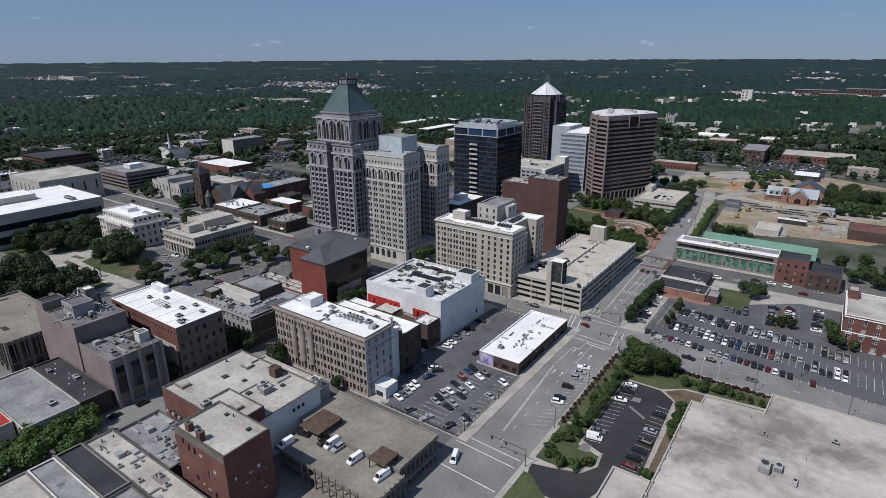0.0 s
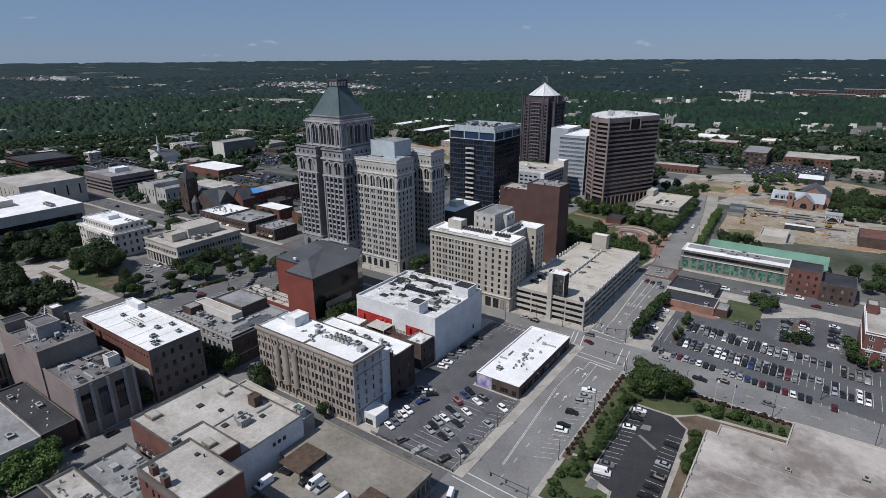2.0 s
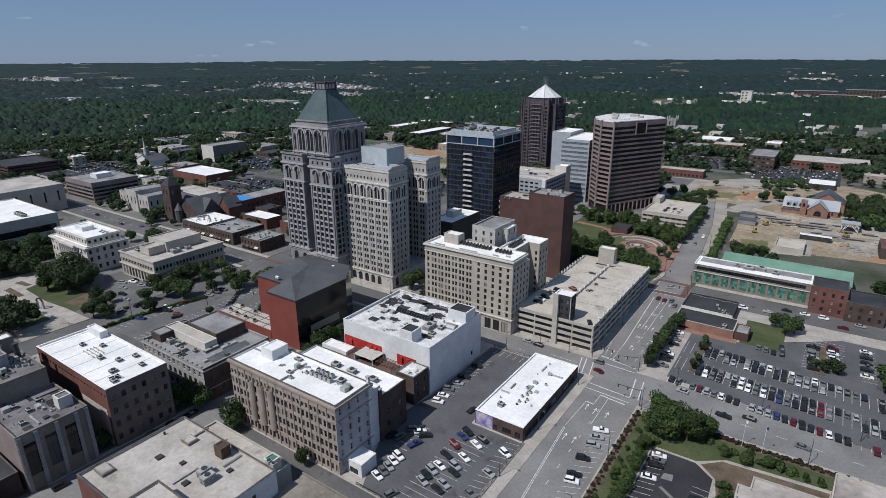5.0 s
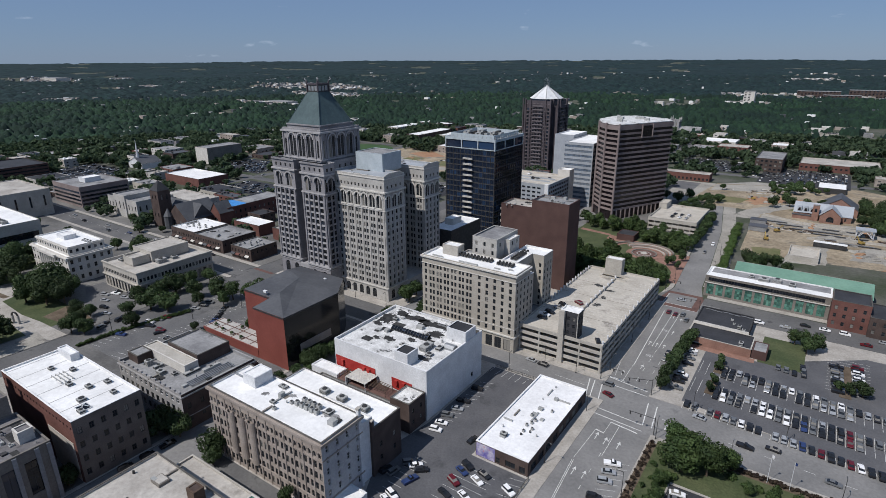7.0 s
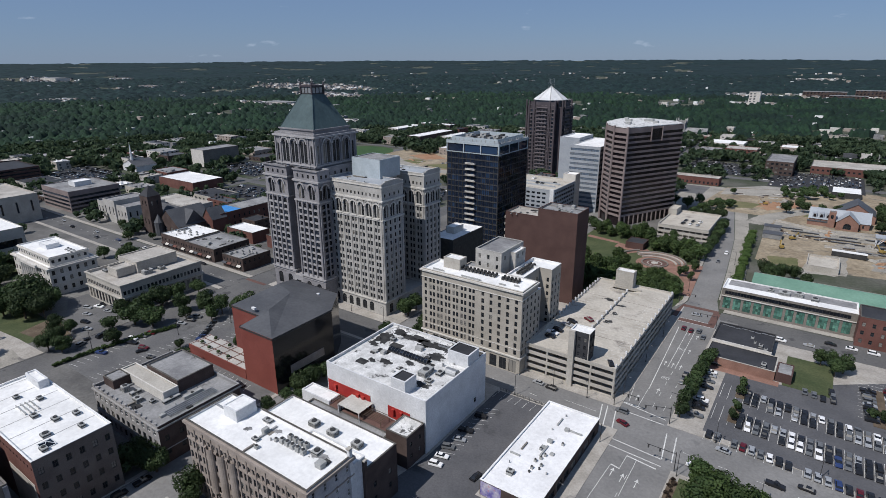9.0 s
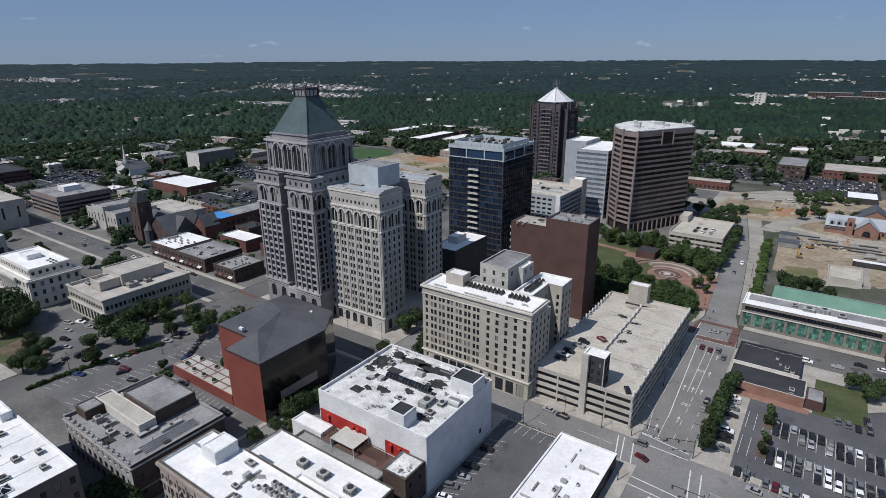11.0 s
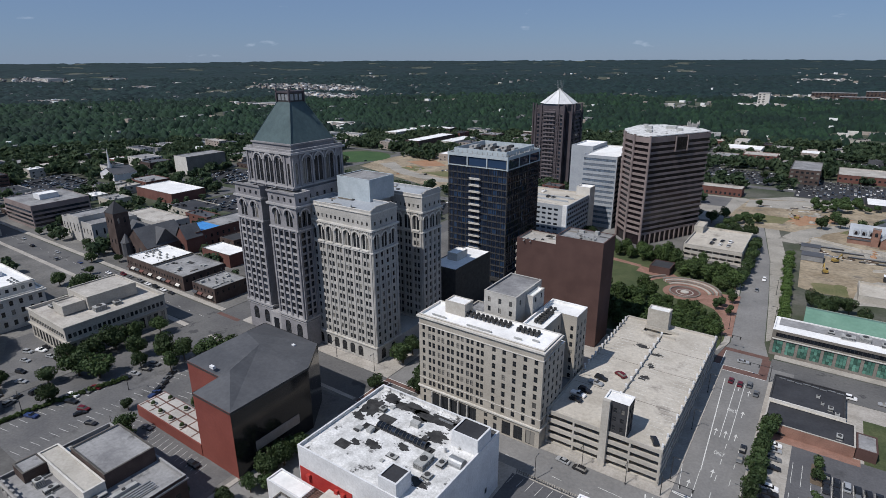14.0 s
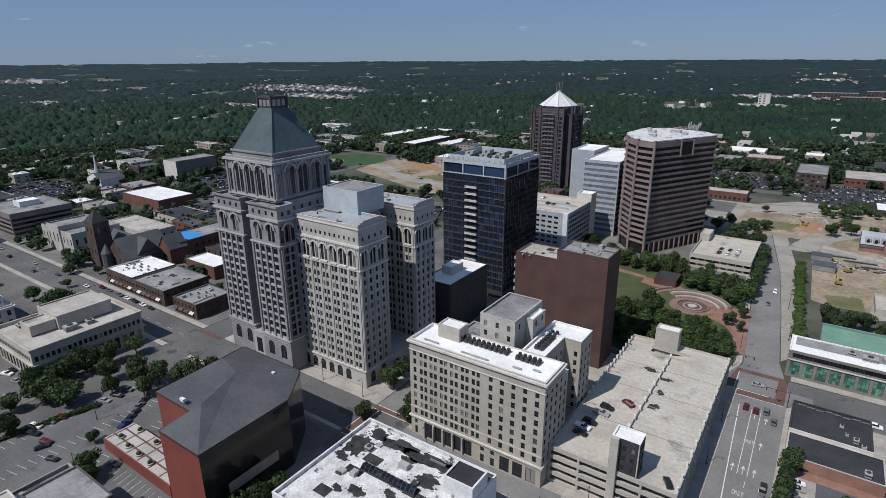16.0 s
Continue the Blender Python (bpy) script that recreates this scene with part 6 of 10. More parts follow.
pilasters(th, (12, -10), (0, 1), [0.7, 5.15, 10.75, 16.35, 19.4], 1.1, 0, 19.6, 0.35, M["grey_stone"])
bm = bmesh.new()
for k in range(9):
    a = math.pi * k / 8
    x, z = -4.2 * math.cos(a), 3.0 * math.sin(a)
    cuboid(bm, x - 0.12, x + 0.12, -3.4, 3.4, z, z + 0.25)
for y in (-3.4, 0, 3.3):
    cuboid(bm, -4.2, 4.2, y, y + 0.15, 0, 0.3)
fr = thing("sign_structure", "curved steel sign frame on the theatre roof", "steel frame", -160, -164, 25.8)
part("rib", bm, M["steel"], fr)
for x, y in ((-128, -162), (-124, -166), (-130, -168), (-118, -170)):
    roof_unit(x, y, 19.2, 1.8, 1.5, 1.2)
for k in range(10):
    roof_unit(-142 - 1.1 * k, -157.5 - 1.5 * (k % 3), 25.8, 1.1, 1.0, 0.8)
# low roofs next to it
block("flat_shop", "low building with black bitumen roof and vents", "building", -155, -112.5, -186, -175.6, 8.3, M["dark_brick"], M["dark_roof"], par=0.5)
for k in range(9):
    vt = thing("roof_vent", "small white roof vent pipe", "vent", -150 + 4.1 * k, -179 - 3.4 * ((k * 7) % 3) / 2, 7.8, 0, "roof vents")
    bm = bmesh.new()
    tube(bm, 0, 0, 0, 0.5, 0.28, 0.28, 8)
    part("pipe", bm, M["white_paint"], vt)
roof_unit(-132, -179, 7.8, 3.2, 1.6, 1.2)
roof_unit(-146, -183, 7.8, 2.6, 1.4, 1.2)
block("flat_shop", "low building with pale stained roof", "building", -155, -111.5, -204, -186.3, 8.6, M["concrete"], M["grey_roof"], par=0.5)
roof_unit(-120, -192, 8.1, 3.0, 2.0, 1.2)
block("gable_hall", "low building with dull red metal roof", "building", -160, -118, -225, -204.5, 9.2, M["concrete"], M["red_paint"], par=0.5)
# concrete garage further west
wg = block("concrete_garage", "dark concrete parking building with deep vertical fins", "garage", -232, -172, -188, -162, 14.5, M["dark_concrete"], M["dull_deck"],
           east=[(1.0 + 4.1 * k, 3.8 + 4.1 * k, z, z + h, "plain:d") for k in range(6) for z, h in ((0.3, 3.6), (4.6, 8.4))], south=[(2 + 5.8 * k, 5.6 + 5.8 * k, z, z + h, "plain:d") for k in range(10) for z, h in ((0.3, 3.6), (4.6, 8.4))], par=0.9)
for k in range(13):
    part("fin", one_box(30.0, 30.6, -12.5 + 2.0 * k, -12.1 + 2.0 * k, 3.9, 14.4), M["dark_concrete"], wg)
for k in range(20):
    part("fin", one_box(-29 + 3.0 * k, -28.6 + 3.0 * k, -13.6, -13.0, 3.9, 14.4), M["dark_concrete"], wg)
clutter(wg, -228, -176, -186, -165, 13.6, 8, 31)
block("hall", "large dark hall with pale roof edge", "building", -300, -234, -235, -195, 17, M["dark_concrete"], M["grey_roof"], par=0.6)

# white-roofed brick office by the street
wo = block("white_roof_office", "orange-brown brick four-storey office with white roof", "building", -163, -111, -148.5, -127.5, 22.5, {"all": M["red_brick"], "e": M["brown_wall"]}, M["white_roof"],
           rows_of(52, 22, 0.9, 1.1, [19.0], "sash"), rows_of(21, 6, 1.4, 2.2, levels(2.5, 5.0, 4), "pair"), par=0.5, coping=M["white_roof"])
part("lower_panel", one_box(6.5, 24, -10.62, -10.45, 0, 14.0), M["concrete"], wo, "pale rendered lower wall")
for x, y, a, b in ((-134, -139, 2.2, 1.6), (-127, -136, 2.4, 1.6), (-121, -141, 2.2, 2.2), (-117, -133, 2.0, 1.4), (-125, -131, 2.2, 1.5), (-143, -134, 2, 1.5), (-150, -138, 1.8, 1.5), (-114.5, -144, 2.4, 1.6)):
    roof_unit(x, y, 22, a, b, 1.1)
for k in range(4):
    pr = thing("pipe_run", "grey pipe run on low roof blocks", "pipe run", -141, -140 + 1.2 * k, 22.05, 0, "roof pipe runs")
    bm = bmesh.new()
    cuboid(bm, -4, 4, -0.12, 0.12, 0.25, 0.5)
    for u in (-3.5, 0, 3.5):
        cuboid(bm, u - 0.15, u + 0.15, -0.25, 0.25, 0, 0.26)
    part("pipe", bm, M["unit"], pr)
for k in range(6):
    part("roof_seam", one_box(-24 + 8.2 * k, -23.7 + 8.2 * k, -9.8, 9.8, 22.004, 22.03), M["unit"], wo)
sk = thing("skylight", "dark square hip skylight with white bars on the roof", "skylight", -116.5, -142.5, 22.0, 0, "roof skylights")
bm = bmesh.new()
ap = bm.verts.new((0, 0, 1.1))
q = [bm.verts.new(p) for p in ((-1.9, -1.6, 0.3), (1.9, -1.6, 0.3), (1.9, 1.6, 0.3), (-1.9, 1.6, 0.3))]
for k in range(4):
    bm.faces.new((q[k], q[(k + 1) % 4], ap))
part("pane", bm, M["dark_glass"], sk)
part("kerb", one_box(-2.1, 2.1, -1.8, 1.8, 0, 0.3), M["white_paint"], sk)
bm = bmesh.new()
for x, y in ((-1.9, -1.6), (1.9, -1.6), (1.9, 1.6), (-1.9, 1.6)):
    beam(bm, (x, y, 0.34), (0, 0, 1.14), 0.07)
part("bar", bm, M["white_paint"], sk)
block("plant_screen", "white slatted plant enclosure on the office roof", "roof hut", -160, -150, -131.5, -128.5, 24.6, M["white_paint"], M["white_roof"], par=0.3, z0=21.8)

# ornate grey stone block with a cluttered roof
gs2 = rows_of(41.5, 12, 1.9, 2.6, [1.2, 6.0], "wide") + rows_of(41.5, 12, 1.7, 2.2, [10.3], "sash:w")
go = block("ornate_stone_block", "grey stone commercial block with battlements and cluttered roof", "building", -151.5, -109, -115.8, -85.3, 14.6, {"all": M["grey_stone"], "e": M["dark_brick"]}, M["grey_roof"],
           gs2, rows_of(30, 6, 1.4, 2.2, [3, 8], "sash"), par=1.1, cornices=((13.2, 0.5, 0.45), (5.0, 0.3, 0.2)), coping=M["grey_stone"])
for k in range(14):
    bm = bmesh.new()
    cuboid(bm, -20.8 + 3.1 * k, -19.6 + 3.1 * k, -15.35, -14.8, 14.7, 15.5)
    part("merlon", bm, M["grey_stone"], go)
block("roof_house", "brick rooftop house with smooth grey roof", "roof house", -143, -123, -100, -86, 18.2, M["dark_brick"], M["grey_roof"], par=0.4, z0=13.5)
block("roof_house", "long pale green rooftop gallery", "roof house", -150, -122, -106, -100.5, 17.0, M["shop_white"], M["concrete"], par=0.3, z0=13.5)
block("roof_house", "brick rooftop stair house", "roof house", -151, -144, -112, -106, 16.8, M["dark_brick"], M["grey_roof"], par=0.2, z0=13.5)
for x, y, a, b, h in ((-140, -110, 2.4, 2.2, 2.2), (-135, -109, 1.6, 3.6, 1.4), (-130, -111, 3.0, 2.0, 1.6), (-125, -108.5, 1.6, 1.6, 1.2), (-145, -89, 2.4, 2.0, 1.3), (-146, -92.5, 2.4, 2.0, 1.3), (-146, -96, 2, 2, 1.3), (-121, -104, 1.6, 6, 1.2), (-118, -98, 1.4, 7, 1.0)):
    roof_unit(x, y, 13.5, a, b, h)
for k in range(4):
    pr = thing("pipe_run", "long silver duct along the roof", "pipe run", -115.5 + 1.0 * k, -101, 13.55, 0, "roof pipe runs")
    bm = bmesh.new()
    cuboid(bm, -0.2, 0.2, -9, 9, 0.4, 0.8)
    for v in (-8, -3, 3, 8):
        cuboid(bm, -0.25, 0.25, v - 0.15, v + 0.15, 0, 0.4)
    part("pipe", bm, M["steel"], pr)

clutter(go, -150, -111, -114, -86.5, 13.5, 26, 9, True)
# red granite museum with a folded slate roof
mu = thing("museum", "red granite and black glass museum with folded slate roof", "museum", -130, -45)
mp = [(-110.5, -68.4), (-110.8, -37.0), (-121, -23), (-151.2, -23), (-150, -57.8), (-129.8, -57.8), (-129.8, -68.4)]
mq = [(x + 130, y + 45) for x, y in mp]
for i, nm in enumerate(("black_glass", "black_glass", "black_glass", "granite_red", "granite_red", "granite_red", "granite_red")):
    (xa, ya), (xb, yb) = mq[i], mq[(i + 1) % 7]
    bm = bmesh.new()
    ln = math.hypot(xb - xa, yb - ya)
    wall_cells(bm, (xa, ya), ((xb - xa) / ln, (yb - ya) / ln), ln, 0, 24.5, [])
    part("wall", bm, M[nm], mu)
bm = bmesh.new()
ev = [bm.verts.new((x, y, 24.5)) for x, y in mq]
p1, p2, p3 = bm.verts.new((3.6, -11.5, 28.0)), bm.verts.new((-3.5, 6.0, 27.6)), bm.verts.new((-14.5, 8.5, 28.4))
for f in ((ev[6], ev[0], p1), (ev[0], ev[1], p2, p1), (ev[1], ev[2], p2), (ev[2], ev[3], p3, p2), (ev[3], ev[4], p3), (ev[4], ev[5], p2, p3), (ev[5], ev[6], p1), (ev[5], p1, p2)):
    bm.faces.new(f)
part("roof", bm, M["slate"], mu, "folded slate-grey roof")
bm = bmesh.new()
for i in range(7):
    (xa, ya), (xb, yb) = mq[i], mq[(i + 1) % 7]
    ln = math.hypot(xb - xa, yb - ya)
    nx, ny = (yb - ya) / ln * 0.25, -(xb - xa) / ln * 0.25
    quad(bm, [(xa + nx, ya + ny, 23.9), (xb + nx, yb + ny, 23.9), (xb + nx, yb + ny, 24.6), (xa + nx, ya + ny, 24.6)])
part("gutter", bm, M["dark_metal"], mu)
part("glass_gallery", one_box(19.2, 19.55, -16, 2, 6.0, 9.5), M["tan_brick"], mu, "recessed tan gallery strip")
part("roof_hatch", one_box(-6.5, -4.5, -12.6, -11.6, 26.0, 26.9), M["white_paint"], mu, "small white roof hatch")
part("roof_hatch", one_box(4, 5.2, 14, 15, 25.6, 26.2), M["white_paint"], mu, "small white roof hatch")
terr = thing("terrace", "paved raised terrace with red granite edge", "terrace", -150, -62)
part("base", one_box(-20, 20.2, -6.6, 4.2, 0, 4.6), M["granite_red"], terr)
part("paving", one_box(-19.6, 19.9, -6.2, 3.9, 4.6, 4.75), M["cream_stone"], terr)
for k in range(6):
    part("paving_band", one_box(-19 + 6.5 * k, -18.4 + 6.5 * k, -6.1, 3.8, 4.75, 4.78), M["paving_red"], terr)
for k in range(2):
    part("paving_band", one_box(-19.4, 19.5, -3.5 + 3.6 * k, -2.9 + 3.6 * k, 4.785, 4.81), M["paving_red"], terr)
for x, y in ((-165, -65), (-158, -66.2), (-151, -66.4), (-144, -66.5), (-163, -59.5), (-152, -60)):
    pl = thing("planter", "round stone planter with a clipped shrub", "planter", x, y, 4.8, 0, "terrace planters")
    bm = bmesh.new()
    tube(bm, 0, 0, 0, 0.5, 1.0, 1.2, 12)
    part("bowl", bm, M["concrete"], pl)
    bm = bmesh.new()
    bmesh.ops.create_icosphere(bm, subdivisions=2, radius=0.8, matrix=Matrix.Translation((0, 0, 0.8)))
    for v in bm.verts:
        v.co += 0.18 * noise.noise_vector(v.co * 2.1 + Vector((x, y, 0)))
    part("shrub", bm, M["leaf"], pl)

# low patio buildings between the workshop and the white-walled store
block("patio_bar", "low flat-roofed bar with grey roof and skylights", "building", -88, -52, -81.8, -70, 8.0, M["tan_brick"], M["grey_roof"], par=0.5)
block("patio_bar", "low white-roofed shed beside the bar", "building", -94, -80, -70, -64.5, 9.5, M["white_paint"], M["white_roof"], par=0.3)
block("brick_corner_shop", "dark brick corner building with patchy white roof", "building", -51, -42.5, -73, -63.6, 12.0, M["dark_brick"], M["worn_roof"], east=rows_of(9, 2, 1.2, 1.8, [3, 7.5], "sash"), par=0.5)
sh = thing("canopy_roof", "white corrugated canopy over a bar patio", "canopy", -69.5, -67.5, 8.6)
part("sheet", one_box(-5, 5, -3.6, 3.6, 2.6, 2.75), M["shop_white"], sh)
for k in range(20):
    part("rib", one_box(-4.9 + 0.5 * k, -4.8 + 0.5 * k, -3.6, 3.6, 2.75, 2.83), M["shop_white"], sh)
for sx in (-4.8, 4.8):
    for sy in (-3.4, 3.4):
        part("post", one_box(sx - 0.1, sx + 0.1, sy - 0.1, sy + 0.1, -1, 2.6), M["white_paint"], sh)
part("side", one_box(-5, -4.9, -3.6, 3.6, -0.6, 2.6), M["white_paint"], sh)
sheet("patio_floor", "worn red deck floor of a bar patio", "patio", [(-80, -52, -70, -63.8)], 8.2, M["paving_red"], 8.1)
for x0, x1 in ((-79, -74), (-64, -56)):
    pg_ = thing("pergola", "dark wooden pergola over patio tables", "pergola", (x0 + x1) / 2, -67.5, 8.2, 0, "patio pergolas")
    w = (x1 - x0) / 2
    for k in range(7):
        part("slat", one_box(-w, w, -2.2 + 0.7 * k, -2.1 + 0.7 * k, 2.3, 2.5), M["wood"], pg_)
    for sx in (-w, w - 0.15):
        for sy in (-2.2, 2.1):
            part("post", one_box(sx, sx + 0.15, sy - 0.08, sy + 0.08, 0, 2.3), M["wood"], pg_)
red = thing("red_wall_paint", "red painted lower wall with vents", "painted wall", -64.5, -63.45)
part("panel", one_box(-22, -1.5, -0.16, 0.0, 8.5, 13.5), M["red_paint"], red)
part("panel", one_box(6.5, 16, -0.16, 0.0, 8.5, 13.0), M["red_paint"], red)
for x in (-18, -7, -4.5, 9, 12.5):
    part("vent", one_box(x - 0.6, x + 0.6, -1.0, -0.16, 10.5, 12.5), M["red_paint"], red)

# roof of the white-walled store
block("roof_hut", "white stair hut with dark top on the speckled roof", "roof hut", -56.5, -50.5, -63.2, -57, 24.2, M["white_paint"], M["dark_roof"], par=0.25, z0=19)
block("roof_hut", "white lift hut with blackened flat top", "roof hut", -51, -42.2, -37.5, -30, 24.4, M["white_paint"], M["dark_roof"], par=0.25, z0=19)
bm = bmesh.new()
for k in range(13):
    x0 = -9 + 18 * k / 13
    for s in range(6):
        a, b = math.pi * s / 6, math.pi * (s + 1) / 6
        quad(bm, [(x0 + 0.06, -1.3 * math.cos(a), 1.1 * math.sin(a) + 0.3), (x0 + 1.3, -1.3 * math.cos(a), 1.1 * math.sin(a) + 0.3),
                  (x0 + 1.3, -1.3 * math.cos(b), 1.1 * math.sin(b) + 0.3), (x0 + 0.06, -1.3 * math.cos(b), 1.1 * math.sin(b) + 0.3)])
sl = thing("barrel_skylight", "long barrel skylight with ribs on the roof", "skylight", -65.5, -42, 19.3)
part("glazing", bm, M["dark_glass"], sl)
part("kerb", one_box(-9.3, 9.3, -1.5, 1.5, 0, 0.3), M["dark_metal"], sl)
bm = bmesh.new()
for k in range(14):
    x0 = -9 + 18 * k / 13
    for s in range(6):
        a, b = math.pi * s / 6, math.pi * (s + 1) / 6
        quad(bm, [(x0 - 0.08, -1.42 * math.cos(a), 1.22 * math.sin(a) + 0.3), (x0 + 0.14, -1.42 * math.cos(a), 1.22 * math.sin(a) + 0.3),
                  (x0 + 0.14, -1.42 * math.cos(b), 1.22 * math.sin(b) + 0.3), (x0 - 0.08, -1.42 * math.cos(b), 1.22 * math.sin(b) + 0.3)])
part("rib", bm, M["dark_metal"], sl)
roof_unit(-52.8, -48.5, 19.3, 3.2, 5.5, 2.0)
roof_unit(-48.5, -46, 19.3, 2.0, 3.0, 1.2)
roof_unit(-49, -52, 19.3, 2.4, 2.2, 1.0)
roof_unit(-78, -36, 19.3, 2.2, 1.8, 1.4)
roof_unit(-62, -51, 19.3, 3.4, 1.8, 0.5)
bm = bmesh.new()
for s in range(8):
    a, b = math.pi * s / 8, math.pi * (s + 1) / 8
    quad(bm, [(-2.2, -1.8 * math.cos(a), 1.8 * math.sin(a)), (2.2, -1.8 * math.cos(a), 1.8 * math.sin(a)), (2.2, -1.8 * math.cos(b), 1.8 * math.sin(b)), (-2.2, -1.8 * math.cos(b), 1.8 * math.sin(b))])
    for x in (-2.2, 2.2):
        bm.faces.new([bm.verts.new(p) for p in ((x, 0, 0), (x, -1.8 * math.cos(a), 1.8 * math.sin(a)), (x, -1.8 * math.cos(b), 1.8 * math.sin(b)))])
part("vault", bm, M["steel"], thing("vaulted_vent", "grey curved metal vent hood on the roof", "vent hood", -45.5, -43, 19.3))
# hotel and warehouse roofs
for k in range(9):
    roof_unit(-59 + 2.1 * (k % 5) + 0.8 * (k // 5), -106.5 + 2.3 * (k // 5), 24.8, 1.3, 1.3, 1.5)
for x, y, a, b in ((-66, -110, 2.0, 1.2), (-61, -107, 1.0, 1.0), (-70, -102.5, 3, 1.6), (-48, -104, 2.4, 2.4), (-63, -112, 1.2, 1.0)):
    roof_unit(x, y, 24.8, a, b, 0.9)
for x in (-66, -58, -48):
    roof_unit(x, -89, 16.9, 3.0, 2.4, 1.8)
for x, y in ((-39.4, -100.6), (-39.2, -95.5)):
    ch = thing("chimney", "tall thin brick flue on the wall", "chimney", x, y, 0, 0, "wall flues")
    part("shaft", one_box(-0.5, 0.5, -0.5, 0.5, 0, 27.5 if y < -98 else 20.5), M["white_paint"] if y < -98 else M["dark_brick"], ch)
    part("cap", one_box(-0.65, 0.65, -0.65, 0.65, 27.5 if y < -98 else 20.5, 28.0 if y < -98 else 20.9), M["concrete"], ch)
# store roof
for x, y in ((-8, -52), (-7, -50), (-5.5, -53), (-6.5, -48), (-9, -46), (-4, -40), (-7.5, -55.5)):
    roof_unit(x, y, 5.1, 0.8, 0.8, 0.9)
roof_unit(-12, -61, 5.1, 2.2, 1.4, 1.4, 0, "rusty brick-red roof box", "rooftop units")
for x, y, a, b, sd in ((-60, -30, 9.5, 2.6, 1), (-72, -29.5, 6, 2.2, 2), (-50.5, -28.5, 4.5, 1.8, 3), (-82, -36, 3.2, 5.0, 4), (-80, -29, 3.5, 2.0, 5), (-57, -37, 4.0, 2.2, 6), (-70, -50, 2.4, 1.8, 7), (-66, -33, 2.2, 1.4, 8), (-75, -52, 1.6, 1.2, 9), (-62, -46, 2.2, 1.2, 10), (-50, -55, 2.8, 1.4, 11), (-83, -42, 2.4, 1.6, 12)):
    stain(x, y, 19.325, a, b, sd, M["tar"])
for x, y, a, b, sd in ((-47, -104.5, 2.6, 1.5, 21), (-64, -104, 1.4, 0.8, 22), (-72, -108, 1.2, 0.9, 23)):
    stain(x, y, 24.82, a, b, sd, M["grey_roof"], "grey worn patch on a white roof")
for x, y, a, b, sd in ((-18.6, 62, 2.0, 1.2, 31), (-18.2, 42, 1.6, 2.0, 32), (-25.7, 66, 2.6, 1.4, 33), (-18.4, 52, 1.3, 1.6, 34)):
    stain(x, y, 12.36, a, b, sd, M["tar"], "dark oil patch on the garage roof")
# worn yard west of the white-roofed office
sheet("yard", "grey worn paved yard behind the office", "yard", [(-205.8, -164, -152, -119)], Z1 + 0.016, M["alley"])
wl = thing("yard_wall", "low grey brick wall round a yard", "wall", -205, -119.5, Z1)
part("wall", one_box(0, 40, -0.2, 0.2, 0, 1.6), M["brown_wall"], wl)
part("coping", one_box(-0.1, 40.1, -0.3, 0.3, 1.6, 1.75), M["concrete"], wl)

# ---- buildings of the middle distance, west ----
ofs = [(1 + 1.75 * k, 2.2 + 1.75 * k, 9.2, 11.4, "plain") for k in range(20)] + [(1.5 + 3.4 * k, 3.6 + 3.4 * k, 1.0, 6.4, "wide") for k in range(11)]
ofe = [(1 + 2.1 * k, 2.4 + 2.1 * k, 9.2, 11.4, "plain") for k in range(21)] + [(1.5 + 3.4 * k, 3.6 + 3.4 * k, 1.0, 6.4, "wide") for k in range(13)]
of = block("modern_office", "pale concrete two-storey office on brick piers", "office building", -274, -236.5, -63.5, -18, 15.0, M["concrete"], M["tan_roof"], ofs, ofe, par=1.4, cornices=((7.4, 0.6, 0.8), (14.4, 0.7, 0.5)))
block("", "", "", -270, -250, -47, -24, 20.0, M["concrete"], M["tan_roof"], par=0.5, root=of, z0=14)
block("", "", "", -262, -252, -57, -47.2, 18.5, M["concrete"], M["tan_roof"], par=0.5, root=of, z0=14)
roof_unit(-246, -44, 13.6, 3.4, 5, 2.4)
roof_unit(-246, -36, 13.6, 3.0, 3, 1.8)
roof_unit(-268, -55, 13.6, 4, 3, 1.4)
ocs = rows_of(48, 11, 1.6, 2.6, [2.2, 7.5, 12.2], "sash")
oce = rows_of(25, 6, 1.6, 2.6, [2.2, 7.5, 12.2], "sash")
oc = block("old_courthouse", "white stone classical courthouse with flat white roof", "courthouse", -338, -290, -75, -50, 17.0, M["shop_white"], M["white_roof"], ocs, oce, par=0.7, cornices=((15.6, 0.9, 1.0), (6.4, 0.4, 0.3)))
block("", "", "", -335, -293, -72.6, -52.4, 21.6, M["shop_white"], M["white_roof"], rows_of(42, 12, 1.5, 1.8, [18.0], "sash"), rows_of(20.2, 6, 1.5, 1.8, [18.0], "sash"), par=0.6, root=oc, z0=16, cornices=((20.7, 0.5, 0.5),))
part("portico", one_box(-12, 12, -14.6, -12.6, 15.0, 16.6), M["shop_white"], oc, "white stone portico beam over columns")
part("portico_base", one_box(-13, 13, -15.2, -12.55, 0, 6.2), M["shop_white"], oc)
for k in range(8):
    bm = bmesh.new()
    tube(bm, -10.2 + 2.9 * k, -13.6, 6.2, 15.0, 0.6, 0.5, 8)
    part("column", bm, M["shop_white"], oc)
block("roof_hut", "white plant hut on the courthouse roof", "roof hut", -322, -312, -66, -59, 23.6, M["white_paint"], M["white_roof"], par=0.2, z0=20.4)
for k in range(6):
    roof_unit(-304 + 1.8 * k, -58 - 2 * (k % 2), 20.5, 1.2, 1.2, 1.0)
